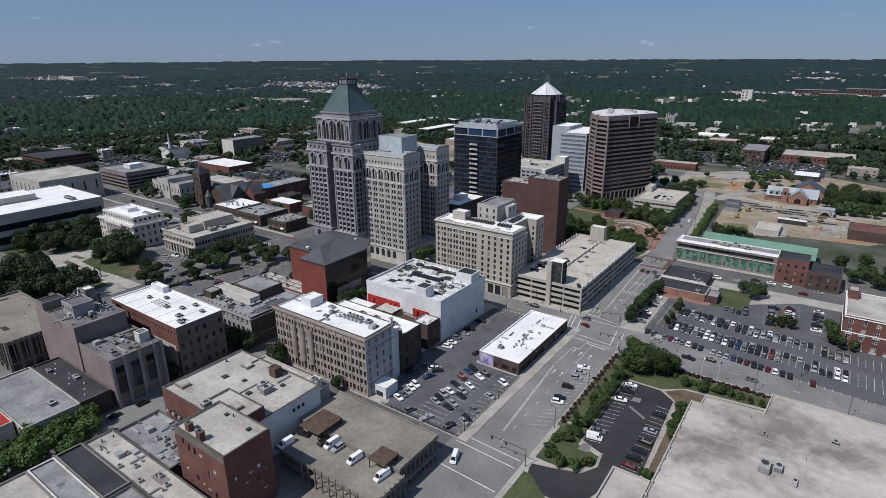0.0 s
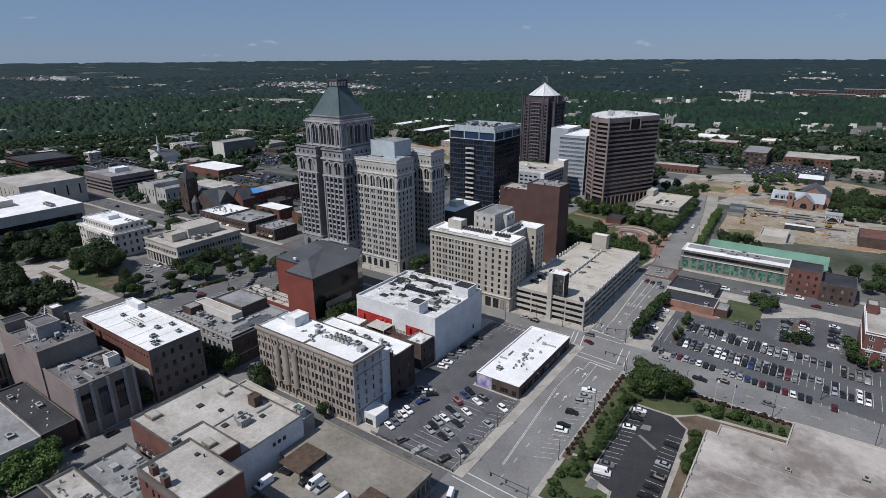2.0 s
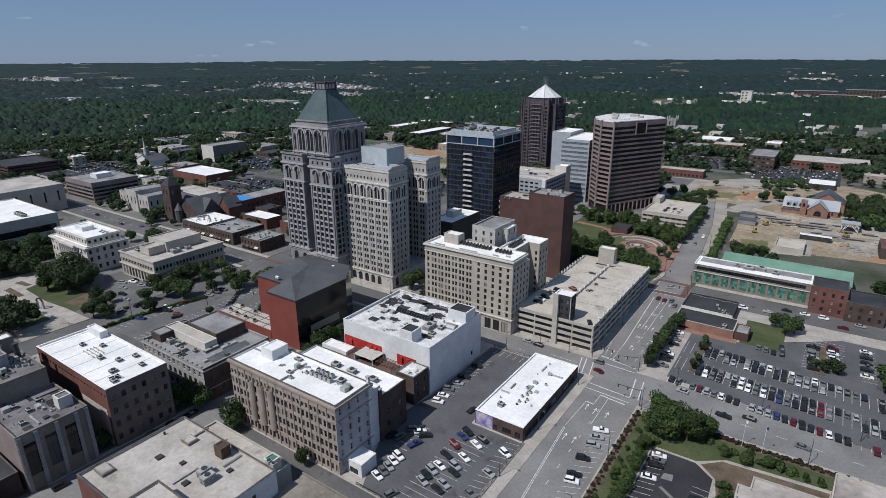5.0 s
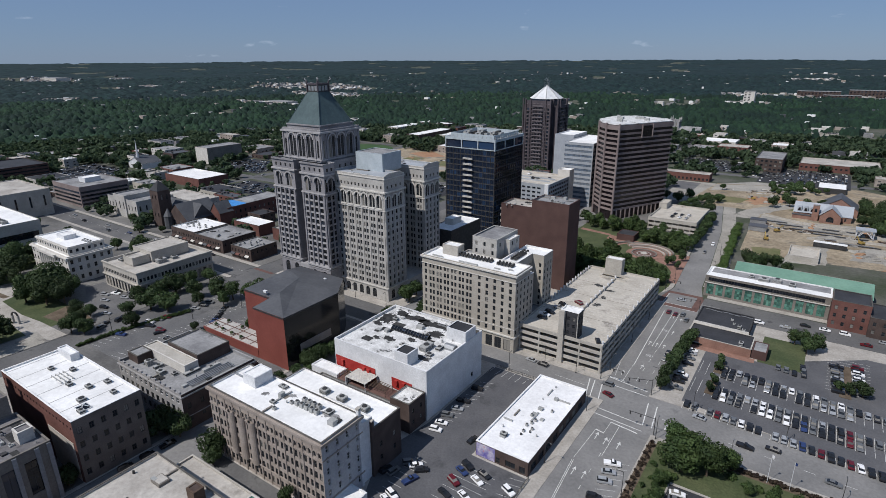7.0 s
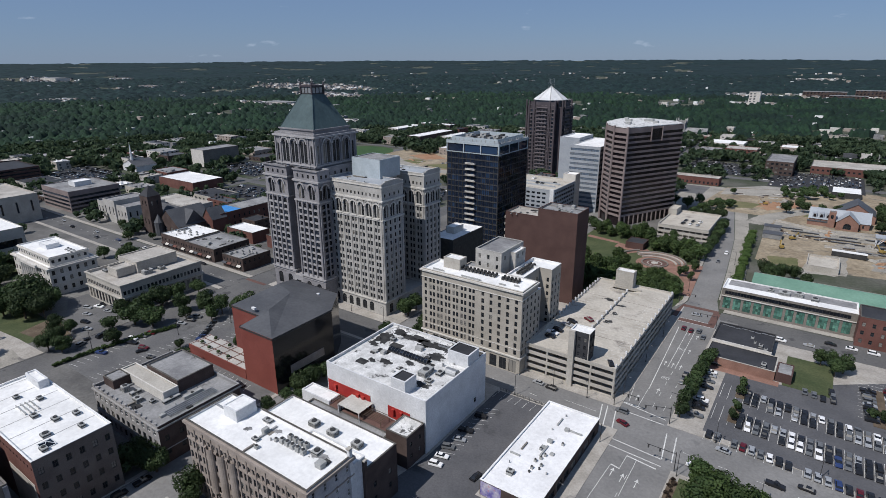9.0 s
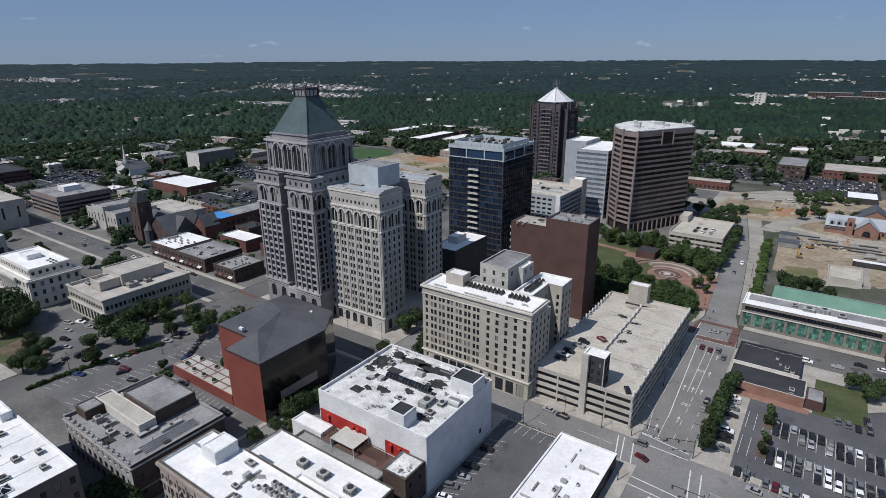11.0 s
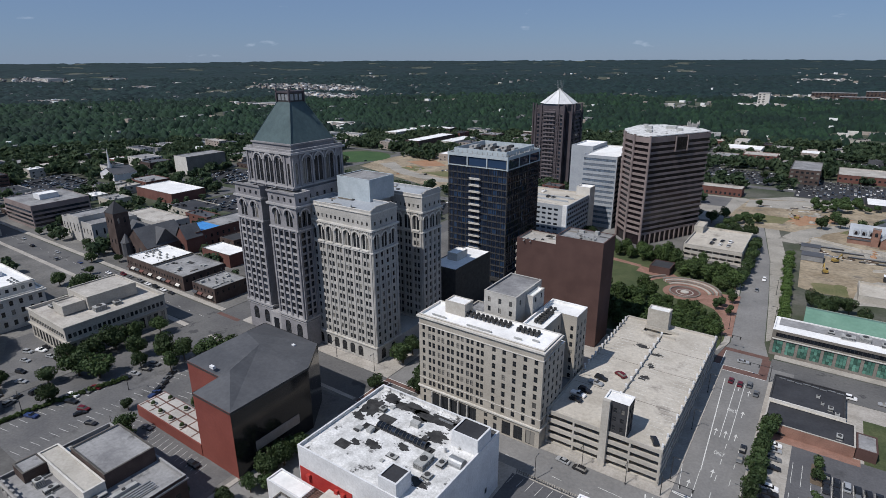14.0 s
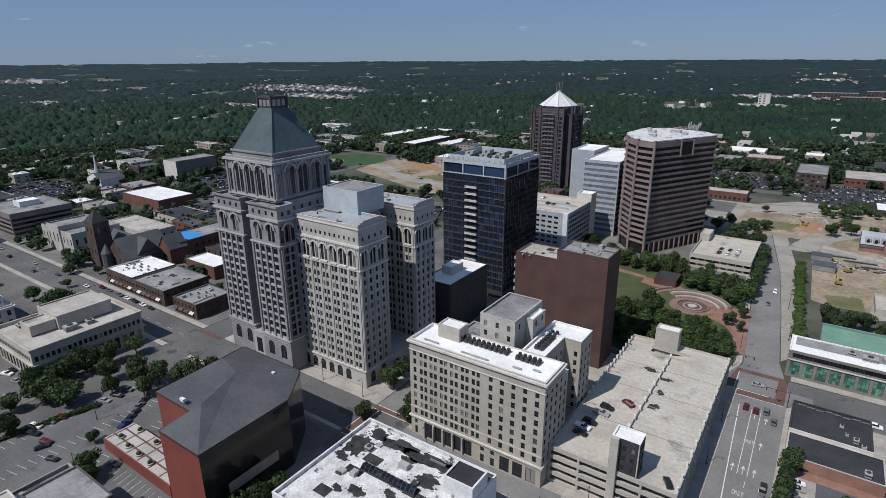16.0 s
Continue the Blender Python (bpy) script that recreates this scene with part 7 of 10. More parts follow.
lb = block("government_hall", "long dark-banded concrete hall with white roof", "building", -440, -366, -140, -58, 24, M["concrete"], M["white_roof"],
           [(2, 71, 3, 8.5, "plain:d"), (2, 71, 12.5, 17, "plain:d")], [(2, 80, 3, 8.5, "plain:d"), (2, 80, 12.5, 17, "plain:d")], par=0.6)
block("", "", "", -425, -400, -125, -90, 28, M["concrete"], M["white_roof"], par=0.4, root=lb, z0=23)
for k in range(4):
    roof_unit(-385 + 3.5 * k, -75, 23.4, 2.4, 3.4, 2.0)
block("court_annex", "grey concrete block with tan gravel roof", "building", -545, -478, -60, -8, 22, M["concrete"], M["tan_roof"], par=0.7, south=rows_of(67, 7, 1.4, 9, [8], "plain:d"), east=rows_of(52, 5, 1.4, 9, [8], "plain:d"))
block("banded_office", "brown and cream banded five-storey office", "office building", -528, -475.5, 13.5, 56, 18.5, M["band"], M["grey_roof"],
      [(0.8, 51.5, v, v + 1.9, "plain:d") for v in levels(2, 3.5, 4)], [(0.8, 41.5, v, v + 1.9, "plain:d") for v in levels(2, 3.5, 4)], par=0.6)
block("roof_hut", "white plant room on the banded office", "roof hut", -508, -496, 28, 42, 22, M["white_paint"], M["white_roof"], par=0.2, z0=17.9)
ch_s = rows_of(46, 9, 1.3, 4.2, [7], "plain") + rows_of(46, 9, 1.3, 2.2, [2.2], "sash")
block("stone_hall", "pale stone civic hall with tall windows", "civic building", -440, -394, 20, 52, 15.5, M["cream_stone"], M["grey_roof"], ch_s, rows_of(32, 6, 1.3, 4.2, [7], "plain"), par=0.8)
block("stone_hall", "taller middle part of the stone hall", "civic building", -428, -410, 19, 45, 18.5, M["cream_stone"], M["grey_roof"], rows_of(18, 3, 1.3, 6, [7], "plain"), par=0.8)
block("stone_wing", "pale stone wing with tan roof behind the church", "civic building", -420, -365, 54, 76, 12.5, M["cream_stone"], M["tan_roof"], rows_of(55, 9, 1.4, 3, [6], "plain"), rows_of(22, 4, 1.4, 3, [6], "plain"), par=0.6)
# brick church with a tower
cht = block("church_tower", "dark brick church tower with pyramid roof", "church tower", -368, -357, 19, 29, 29, M["dark_brick"], M["dark_roof"], rows_of(11, 2, 1.2, 3.6, [8, 22], "arch", 1), rows_of(10, 2, 1.2, 3.6, [8, 22], "arch", 1), par=0.2)
bm = bmesh.new()
ap = bm.verts.new((0, 0, 36.5))
q = [bm.verts.new(p) for p in ((-5.7, -5.2, 29), (5.7, -5.2, 29), (5.7, 5.2, 29), (-5.7, 5.2, 29))]
for k in range(4):
    bm.faces.new((q[k], q[(k + 1) % 4], ap))
part("spire_roof", bm, M["dark_roof"], cht)


def gable(name, label, category, x0, x1, y0, y1, h, ridge, wall, roof, along="x", root=None, holes=()):
    """A gabled hall: walls, two roof slopes with eaves, gable ends."""
    cx, cy = (x0 + x1) / 2, (y0 + y1) / 2
    r = root or thing(name, label, category, cx, cy)
    FOOT.append((x0, x1, y0, y1))
    a, b = (x1 - x0) / 2, (y1 - y0) / 2
    ox, oy = cx - r.location.x, cy - r.location.y
    facade(r, (ox - a, oy - b), (1, 0), 2 * a, 0, h, list(holes), wall)
    facade(r, (ox + a, oy - b), (0, 1), 2 * b, 0, h, [], wall)
    facade(r, (ox + a, oy + b), (-1, 0), 2 * a, 0, h, [], wall)
    facade(r, (ox - a, oy + b), (0, -1), 2 * b, 0, h, [], wall)
    e = 0.5
    bm = bmesh.new()
    if along == "x":
        for s in (-1, 1):
            quad(bm, [(ox - a - e, oy + s * (b + e), h - 0.3), (ox + a + e, oy + s * (b + e), h - 0.3), (ox + a + e, oy, ridge), (ox - a - e, oy, ridge)])
            bm.faces.new([bm.verts.new(p) for p in ((ox + s * a, oy - b, h), (ox + s * a, oy + b, h), (ox + s * a, oy, ridge - 0.2))])
    else:
        for s in (-1, 1):
            quad(bm, [(ox + s * (a + e), oy - b - e, h - 0.3), (ox + s * (a + e), oy + b + e, h - 0.3), (ox, oy + b + e, ridge), (ox, oy - b - e, ridge)])
            f = bm.faces.new([bm.verts.new(p) for p in ((ox - a, oy + s * b, h), (ox + a, oy + s * b, h), (ox, oy + s * b, ridge - 0.2))])
            f.material_index = 1
    part("roof", bm, [roof, wall], r)
    return r


gable("church", "dark brick church with steep grey slate roofs", "church", -357, -330, 24, 52, 9, 20, M["dark_brick"], M["slate"], "y", holes=rows_of(27, 2, 4, 6, [1.5], "arch", 5))
gable("church_aisle", "grey slate cross roof of the brick church", "church", -372, -331, 30, 46, 9, 19, M["dark_brick"], M["slate"], "x")
bm = bmesh.new()
tube(bm, 0, 0, 0, 10, 3.4, 3.4, 10)
tube(bm, 0, 0, 10, 16, 3.7, 0.1, 10)
part("turret", bm, M["slate"], thing("church_turret", "round slate-capped church turret", "turret", -352, 22))
rt = block("brick_school", "red brick hall with blue tarpaulin on part of its roof", "building", -345, -322, 54, 110, 13.5, M["red_brick"], M["grey_roof"],
           (), rows_of(56, 12, 1.5, 2.4, [2.5, 7.5], "sash"), par=0.7)
part("tarpaulin", one_box(-11, 11, -27.5, -8, 12.95, 13.1), M["blue_tarp"], rt, "bright blue tarpaulin")
gable("brick_gable", "red brick gabled front of the hall", "building", -333, -321, 46, 58, 11, 19, M["red_brick"], M["slate"], "y", holes=[(3.5, 8.5, 1, 7, "arch")])
sh_s = rows_of(51, 16, 1.8, 2.4, [0.6], "wide") + rows_of(51, 18, 1.2, 1.9, [5.0], "sash")
shop = block("shop_row", "dark brick row of shops with mixed white and grey roofs", "shops", -325, -296, 8, 35, 9.6, M["dark_brick"], M["white_roof"], [h for h in sh_s if h[1] < 28.5], par=0.7)
clutter(shop, -323, -298, 10, 33, 8.9, 12, 41, True)
shop = block("shop_row", "dark brick shops with grey flat roof", "shops", -295.8, -264, 8, 35, 9.0, M["dark_brick"], M["grey_roof"], [h for h in sh_s if h[1] < 31], rows_of(27, 6, 1.2, 1.9, [5.0], "sash"), par=0.7)
clutter(shop, -294, -266, 10, 33, 8.3, 12, 42, True)
shop = block("corner_shop", "small dark brick corner shop with grey roof", "shops", -255, -234.5, 8, 29, 8.4, M["dark_brick"], M["grey_roof"], rows_of(20, 5, 2.2, 2.4, [0.6], "wide") + rows_of(20, 6, 1.2, 1.8, [4.8], "sash"), rows_of(21, 6, 1.2, 1.8, [4.8], "sash"), par=0.6)
clutter(shop, -253, -236, 10, 27, 7.8, 8, 43, True)
for x0, x1 in ((-325, -296), (-295.8, -264), (-255, -234.5)):
    n = int((x1 - x0) / 4.8)
    for k in range(n):
        aw = thing("shop_awning", "sloping cloth awning over a shop window", "awning", x0 + 2.4 + 4.8 * k, 7.9, 3.1, 0, "shop awnings")
        bm = bmesh.new()
        quad(bm, [(-1.9, 0, 0.8), (-1.9, -1.3, 0), (1.9, -1.3, 0), (1.9, 0, 0.8)])
        quad(bm, [(-1.9, -1.3, 0), (-1.9, -1.3, -0.3), (1.9, -1.3, -0.3), (1.9, -1.3, 0)])
        part("cloth", bm, M[("dark_brick", "shop_white", "slate", "red_brick")[(k + int(x1)) % 4]], aw)
block("red_shop", "square red brick shop with pale roof", "shops", -304, -275, 46, 61, 8.4, M["red_brick"], M["white_roof"], par=0.6)
block("red_shop", "red brick shop behind the tower", "shops", -262, -232, 48, 70, 9.0, M["red_brick"], M["tan_roof"], par=0.6)
for k in range(9):
    roof_unit(-320 + 2.6 * k, 18 + 3 * (k % 3), 8.9, 1.2, 1.2, 0.9)
for k in range(6):
    roof_unit(-250 + 2.4 * k, 15 + 3 * (k % 3), 7.8, 1.2, 1.2, 0.9)
block("flat_store", "wide low brick store with white roof", "building", -522, -461, 118, 152, 9.2, M["red_brick"], M["white_roof"], par=0.6)
block("blank_block", "beige windowless block with pale end wall", "building", -600, -575, 205, 255, 20, {"all": M["dark_concrete"], "s": M["shop_white"]}, M["grey_roof"], par=0.5)
sp = gable("white_chapel", "white chapel with slate roof and thin spire", "chapel", -640, -610, 140, 165, 7, 13, M["white_paint"], M["slate"], "y")
bm = bmesh.new()
tube(bm, 0, -8, 7, 16, 2.0, 1.8, 6)
tube(bm, 0, -8, 16, 34, 1.5, 0.08, 6)
part("spire", bm, M["white_paint"], sp, "thin white spire")
block("dark_office", "dark brown office with flat roof", "office building", -720, -655, 10, 60, 16, M["brown_brick"], M["dark_roof"], [(1, 64, v, v + 1.6, "plain:d") for v in levels(2, 3.6, 4)], [(1, 49, v, v + 1.6, "plain:d") for v in levels(2, 3.6, 4)])

# ---- buildings east of the street ----
cms = [(1.2 + 4.65 * k, 4.7 + 4.65 * k, 1.2, 7.2, "none") for k in range(12)] + [(1.5, 55, 8.8, 10.8, "wide:d")]
cm = block("museum_hall", "brick hall with green glazed panels and white roof", "museum", 17, 74.5, 114.5, 130, 12, M["dark_concrete"], M["white_roof"], cms, par=0.4, coping=M["white_roof"])
for k in range(12):
    for i in range(3):
        for j in range(4):
            part("panel", one_box(-28.75 + 1.25 + 4.65 * k + 1.14 * i, -28.75 + 2.33 + 4.65 * k + 1.14 * i, -7.72, -7.6, 1.25 + 1.48 * j, 2.68 + 1.48 * j), M["green_panel"], cm)
part("awning", one_box(-28.5, 28.6, -8.2, -7.8, 7.7, 8.1), M["shop_white"], cm)
part("roof_field", one_box(-27, 28, -0.5, 7.2, 11.62, 11.7), M["grey_roof"], cm, "grey rear roof field")
roof_unit(44, 122, 11.7, 5, 3, 1.6)
roof_unit(50, 124, 11.6, 4, 3, 2.0)
roof_unit(57, 122, 11.6, 3, 3, 1.4)
roof_unit(38, 124, 11.6, 2.4, 2.4, 1.2)
gable("green_roof_hall", "long hall with low green metal roof", "hall", 28, 92, 136, 162, 7.5, 11.5, M["concrete"], M["green_metal"], "x")
gable("green_roof_porch", "green metal roofed wing", "hall", 75, 100, 118, 134, 6.5, 9.0, M["concrete"], M["green_metal"], "x")
block("brick_wing", "red brick three-storey wing beside the museum hall", "building", 74.6, 90, 106, 122, 14.5, M["red_brick"], M["dark_roof"], rows_of(15, 4, 1.3, 2.0, [2, 6, 10], "sash"), rows_of(16, 4, 1.3, 2.0, [2, 6, 10], "sash"), par=0.5)
block("brick_wing", "red brick two-storey wing with dark roof", "building", 90, 106, 104, 124, 10, M["dark_brick"], M["dark_roof"], rows_of(16, 4, 1.3, 2.0, [2, 6], "sash"), rows_of(20, 5, 1.3, 2.0, [2, 6], "sash"), par=0.4)
rst = block("restaurant", "low salmon brick building with black flat roof", "building", 21.5, 48, 51.6, 66, 4.2, M["salmon_brick"], M["dark_roof"], par=0.35, coping=M["concrete"])
block("restaurant", "low brick rear building with stained black roof", "building", 21.5, 45, 66.6, 87.5, 4.6, M["dark_brick"], M["dark_roof"], par=0.35, coping=M["dark_metal"])
part("party_wall", one_box(-13.3, 10.4, 7.25, 7.75, 3.8, 5.4), M["shop_white"], rst, "white party wall between two roofs")
for x, y, a, b, h in ((40.5, 71.5, 1.6, 2.2, 1.1), (42.6, 69.0, 1.4, 1.6, 0.9), (38.0, 74.0, 1.0, 1.0, 0.8), (43.5, 55.0, 1.8, 2.6, 1.2), (36.5, 78.5, 1.2, 1.2, 0.8)):
    roof_unit(x, y, 3.85 if y < 66 else 4.25, a, b, h)
for k in range(8):
    pr = thing("pipe_run", "thin grey pipes along the rear roof edge", "pipe run", 23.2 + 2.7 * k, 85.4 - 0.4 * (k % 3), 4.25, 0, "roof pipe runs")
    part("pipe", one_box(0, 2.4, 0, 0.25, 0.2, 0.5), M["steel"], pr)
block("brick_shed", "small brown brick shed at the lot edge", "shed", 48.3, 54.0, 52.0, 62.0, 4.0, M["brown_brick"], M["grey_roof"], par=0.2)
sheet("pavement", "salmon brick footway before the restaurant", "pavement", [(21.5, 50, 47.6, 51.6)], KERB + 0.02, M["salmon_brick"])
rbl = block("brick_apartments", "red brick four-storey building with white parapet", "building", 107.5, 152, 34, 66, 16.2, M["red_brick"], M["tan_roof"],
            rows_of(44.5, 9, 1.7, 2.1, levels(1.4, 3.7, 4), "pair:w"), rows_of(32, 7, 1.7, 2.1, levels(1.4, 3.7, 4), "pair:w"), west=rows_of(32, 7, 1.7, 2.1, levels(1.4, 3.7, 4), "pair:w"), cornices=((8.2, 0.4, 0.25), (15.2, 0.4, 0.3)), par=0.8, coping=M["white_roof"])
for k in range(9):
    part("stone_bay", one_box(-22.25 + 4.94 * k + 1.2, -22.25 + 4.94 * k + 3.8, -16.3, -16.05, 0.3, 1.3), M["cream_stone"], rbl)
    part("lintel", one_box(-22.25 + 4.94 * k + 1.2, -22.25 + 4.94 * k + 3.8, -16.25, -16.05, 7.3, 7.9), M["cream_stone"], rbl)
block("roof_hut", "red brick stair tower on the apartment roof", "roof hut", 107.7, 112, 58, 65, 19.5, M["red_brick"], M["tan_roof"], par=0.4, z0=15.4)
# big hall with the stained pale roof
bh = polyblock("flat_hall", "large low hall with stained pale concrete roof", "building", [(65.2, -190), (215, -190), (215, -37.5), (88.5, -38.5), (87.5, -52.8), (68.6, -53.8), (68.4, -59.6), (65.2, -59.6)], 7.6, M["concrete"], M["pale_roof"], par=0.4)
block("ramp_block", "pale concrete ramp house beside the hall", "building", 54, 64.9, -190, -109.5, 8.2, M["concrete"], M["pale_roof"], par=0.6)
for k in range(9):
    part("edge_post", one_box(65.0 - bh.location.x, 65.6 - bh.location.x, -66 - 6.2 * k - bh.location.y, -65.2 - 6.2 * k - bh.location.y, 7.0, 8.3), M["concrete"], bh)
for k in range(12):
    part("roof_joint", one_box(65.6 - bh.location.x, 214 - bh.location.x, -68 - 9.5 * k - bh.location.y, -67.85 - 9.5 * k - bh.location.y, 7.2, 7.215), M["concrete"], bh)
roof_unit(91, -84, 7.1, 3.0, 4.6, 2.6, 0, "white boxy cooling unit on a stained roof", "rooftop units")
roof_unit(94.5, -82, 7.1, 2.0, 3.4, 2.0)
roof_unit(99, -86, 7.1, 1.2, 3.0, 1.6)
roof_unit(108, -58, 7.1, 1.8, 1.4, 1.2)
roof_unit(122, -62, 7.1, 2.2, 2.6, 1.4)
roof_unit(124, -59, 7.1, 1.2, 1.4, 1.6)
roof_unit(98, -97, 7.1, 3.4, 1.4, 1.0)
roof_unit(89, -66, 7.1, 1.6, 1.2, 0.8)
for x, y in ((84, -58), (101, -72), (131, -88), (112, -100), (140, -70), (88, -104)):
    vt = thing("roof_vent", "thin grey vent pipe on the hall roof", "vent", x, y, 7.1, 0, "roof vents")
    bm = bmesh.new()
    tube(bm, 0, 0, 0, 1.1, 0.12, 0.12, 6)
    part("pipe", bm, M["steel"], vt)
# park garage
pgb = [(0.8 + 4.3 * k, 4.6 + 4.3 * k, v, v + 1.5, "none") for k in range(8) for v in (1.6, 5.0)]
pgar = block("park_garage", "pale concrete three-deck garage by the park", "garage", -45, -10.5, 228, 277, 9.0, M["concrete"], M["deck"], pgb, [(0.8 + 4.8 * k, 4.9 + 4.8 * k, v, v + 1.5, "none") for k in range(10) for v in (1.6, 5.0)], par=1.0)
# dark block added inside, seen through the open wall cells
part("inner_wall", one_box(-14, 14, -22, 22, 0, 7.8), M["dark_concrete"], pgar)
block("stair_tower", "pale concrete stair block on the park garage", "stair tower", -46, -40, 262, 277, 12.5, M["concrete"], M["deck"], par=0.3)
# far right buildings
block("brick_school_block", "brown brick three-storey block with blue banner", "building", -8, 19, 526, 585, 15, M["dark_brick"], M["grey_roof"], rows_of(27, 6, 2.6, 2.2, [2, 6.5, 11], "plain"), rows_of(59, 12, 2.6, 2.2, [2, 6.5, 11], "plain"))
block("low_school", "long low brick building with pale band", "building", 34, 110, 560, 610, 8, M["red_brick"], M["tan_roof"], rows_of(76, 16, 2.2, 2.0, [3], "plain"))
block("brick_terrace", "row of low red brick units with white roof edge", "building", -86, -38, 430, 446, 7.5, M["red_brick"], M["tan_roof"], rows_of(48, 12, 1.8, 2.4, [1], "plain"), rows_of(16, 4, 1.8, 2.4, [1], "plain"))
block("white_office_low", "low white stepped office", "building", -96, -52, 690, 728, 9, M["shop_white"], M["white_roof"], rows_of(44, 10, 2, 1.6, [2, 5.5], "plain"))
rch = gable("red_church", "red brick church with pale slate roofs and arched dormers", "church", 45, 84, 325, 345, 5, 11.5, M["salmon_brick"], M["cool_white"], "x", holes=rows_of(39, 9, 1.2, 2.6, [1.2], "arch", 2))
gable("", "", "", 63, 77, 317, 331, 6, 12.5, M["salmon_brick"], M["cool_white"], "y", root=rch, holes=[(4.5, 9.5, 1, 5.4, "arch")])
gable("", "", "", 62, 88, 347, 372, 6, 14.5, M["salmon_brick"], M["slate"], "y", root=rch)
block("", "", "", 57.5, 62, 320.5, 325.4, 12, M["salmon_brick"], M["grey_roof"], [(1.4, 3.1, 7, 10, "arch")], [(1.4, 3.1, 7, 10, "arch")], par=0.5, root=rch)
for x in (-16, -11.6, -7.2):
    dm = part("dormer", one_box(x - 1.5, x + 1.5, -9.4, -4.0, 5.4, 9.0), M["cool_white"], rch, "pale arched roof dormer")
    bm = bmesh.new()
    prism(bm, [(x - 0.9, -9.5), (x + 0.9, -9.5), (x + 0.9, -9.38), (x - 0.9, -9.38)], 5.9, 7.6)
    prism(bm, [(x - 0.55, -9.5), (x + 0.55, -9.5), (x + 0.55, -9.38), (x - 0.55, -9.38)], 7.6, 8.3)
    part("pane", bm, M["ribbon_glass"], dm, "dark arched window")
part("lean_to_roof", one_box(-20.5, -3.5, -13.2, -9.9, 3.0, 3.5), M["slate"], rch)
part("lean_to_wall", one_box(-20.2, -3.8, -12.9, -10.05, 0, 3.0), M["salmon_brick"], rch)
block("white_canopy_station", "white flat-roofed pavilion with dark glazed sides", "building", 57, 80, 438, 466, 5, M["dark_metal"], M["white_roof"], par=0.2)
block("brick_house", "dark red brick building with red roof", "building", 108, 140, 225, 250, 7, M["dark_brick"], M["red_brick"], par=0.3)
block("concrete_shell", "unfinished pale concrete walls on the site", "building", 50, 67, 205, 229, 3.6, M["concrete"], M["deck"], par=1.0)
for x, y, a, b, h in ((72, 247, 19, 4, 3.4), (26, 268, 12, 10, 3.5), (24, 288, 11, 8, 3.5)):
    tr = thing("site_cabin", "dark site cabin with flat pale roof", "site cabin", x, y, 0.05, 0, "site cabins")
    part("body", one_box(-a / 2, a / 2, -b / 2, b / 2, 0.3, h), M["dark_metal"] if a > 15 else M["steel"], tr)
    part("roof", one_box(-a / 2 - 0.2, a / 2 + 0.2, -b / 2 - 0.2, b / 2 + 0.2, h, h + 0.2), M["white_roof"] if a > 15 else M["slate"], tr)
pav = thing("open_pavilion", "white steel pavilion frame with flat roof", "pavilion", 92, 288, 0.05)
part("roof", one_box(-6, 6, -5, 5, 6, 6.5), M["cool_white"], pav)
for sx in (-5, 5):
    for sy in (-4, 4):
        bm = bmesh.new()
        tube(bm, sx, sy, 0, 6, 0.25, 0.25, 6)
        part("post", bm, M["white_paint"], pav)
for sy in (-4, 4):
    for xa, xb in ((-5, 0), (5, 0), (-5, -2), (5, 2)):
        bm = bmesh.new()
        beam(bm, (xa, sy, 0.2), (xb, sy, 5.9), 0.18)
        part("brace", bm, M["white_paint"], pav)
for x, y, w in ((30, 300, 26), (62, 286, 34), (66, 279, 30), (80, 296, 28), (98, 281, 22), (46, 294, 20), (88, 262, 26)):
    pr = thing("pipe_row", "dark row of trenched pipes on the building site", "pipes", x, y, 0.03, 3, "site pipes")
    for k in range(3):
        bm = bmesh.new()
        beam(bm, (-w / 2 + k, 0.9 * k - 0.9, 0.4), (w / 2 - 2 * k, 0.9 * k - 0.9, 0.4), 0.38)
        part("pipe", bm, M[("dark_metal", "steel", "dark_concrete")[k]], pr)
for x, y, r in ((38.5, 270, 40), (34, 244, 100), (10, 372, 200), (90, 268, 130)):
    ex = thing("excavator", "yellow excavator at work on bare earth", "excavator", x, y, 0.03, r, "site machines")
    part("track", one_box(-1.8, 1.8, -1.5, -0.8, 0, 0.9), M["dark_metal"], ex)
    part("track", one_box(-1.8, 1.8, 0.8, 1.5, 0, 0.9), M["dark_metal"], ex)
    part("body", one_box(-1.8, 1.4, -1.3, 1.3, 0.9, 2.2), M["yellow_paint"], ex)
    part("cab", one_box(0.2, 1.4, -1.3, -0.1, 2.2, 3.2), M["glass"], ex)
    bm = bmesh.new()
    quad(bm, [(1.2, 0.3, 1.5), (4.2, 0.3, 4.6), (4.2, 0.8, 4.6), (1.2, 0.8, 1.5)])
    quad(bm, [(1.2, 0.3, 2.0), (1.2, 0.8, 2.0), (4.2, 0.8, 5.2), (4.2, 0.3, 5.2)])
    quad(bm, [(1.2, 0.3, 1.5), (1.2, 0.3, 2.0), (4.2, 0.3, 5.2), (4.2, 0.3, 4.6)])
    quad(bm, [(4.2, 0.3, 5.2), (4.2, 0.8, 5.2), (6.2, 0.7, 1.4), (6.2, 0.4, 1.4)])
    quad(bm, [(4.0, 0.8, 4.7), (4.0, 0.3, 4.7), (5.9, 0.4, 1.2), (5.9, 0.7, 1.2)])
    part("arm", bm, M["yellow_paint"], ex)
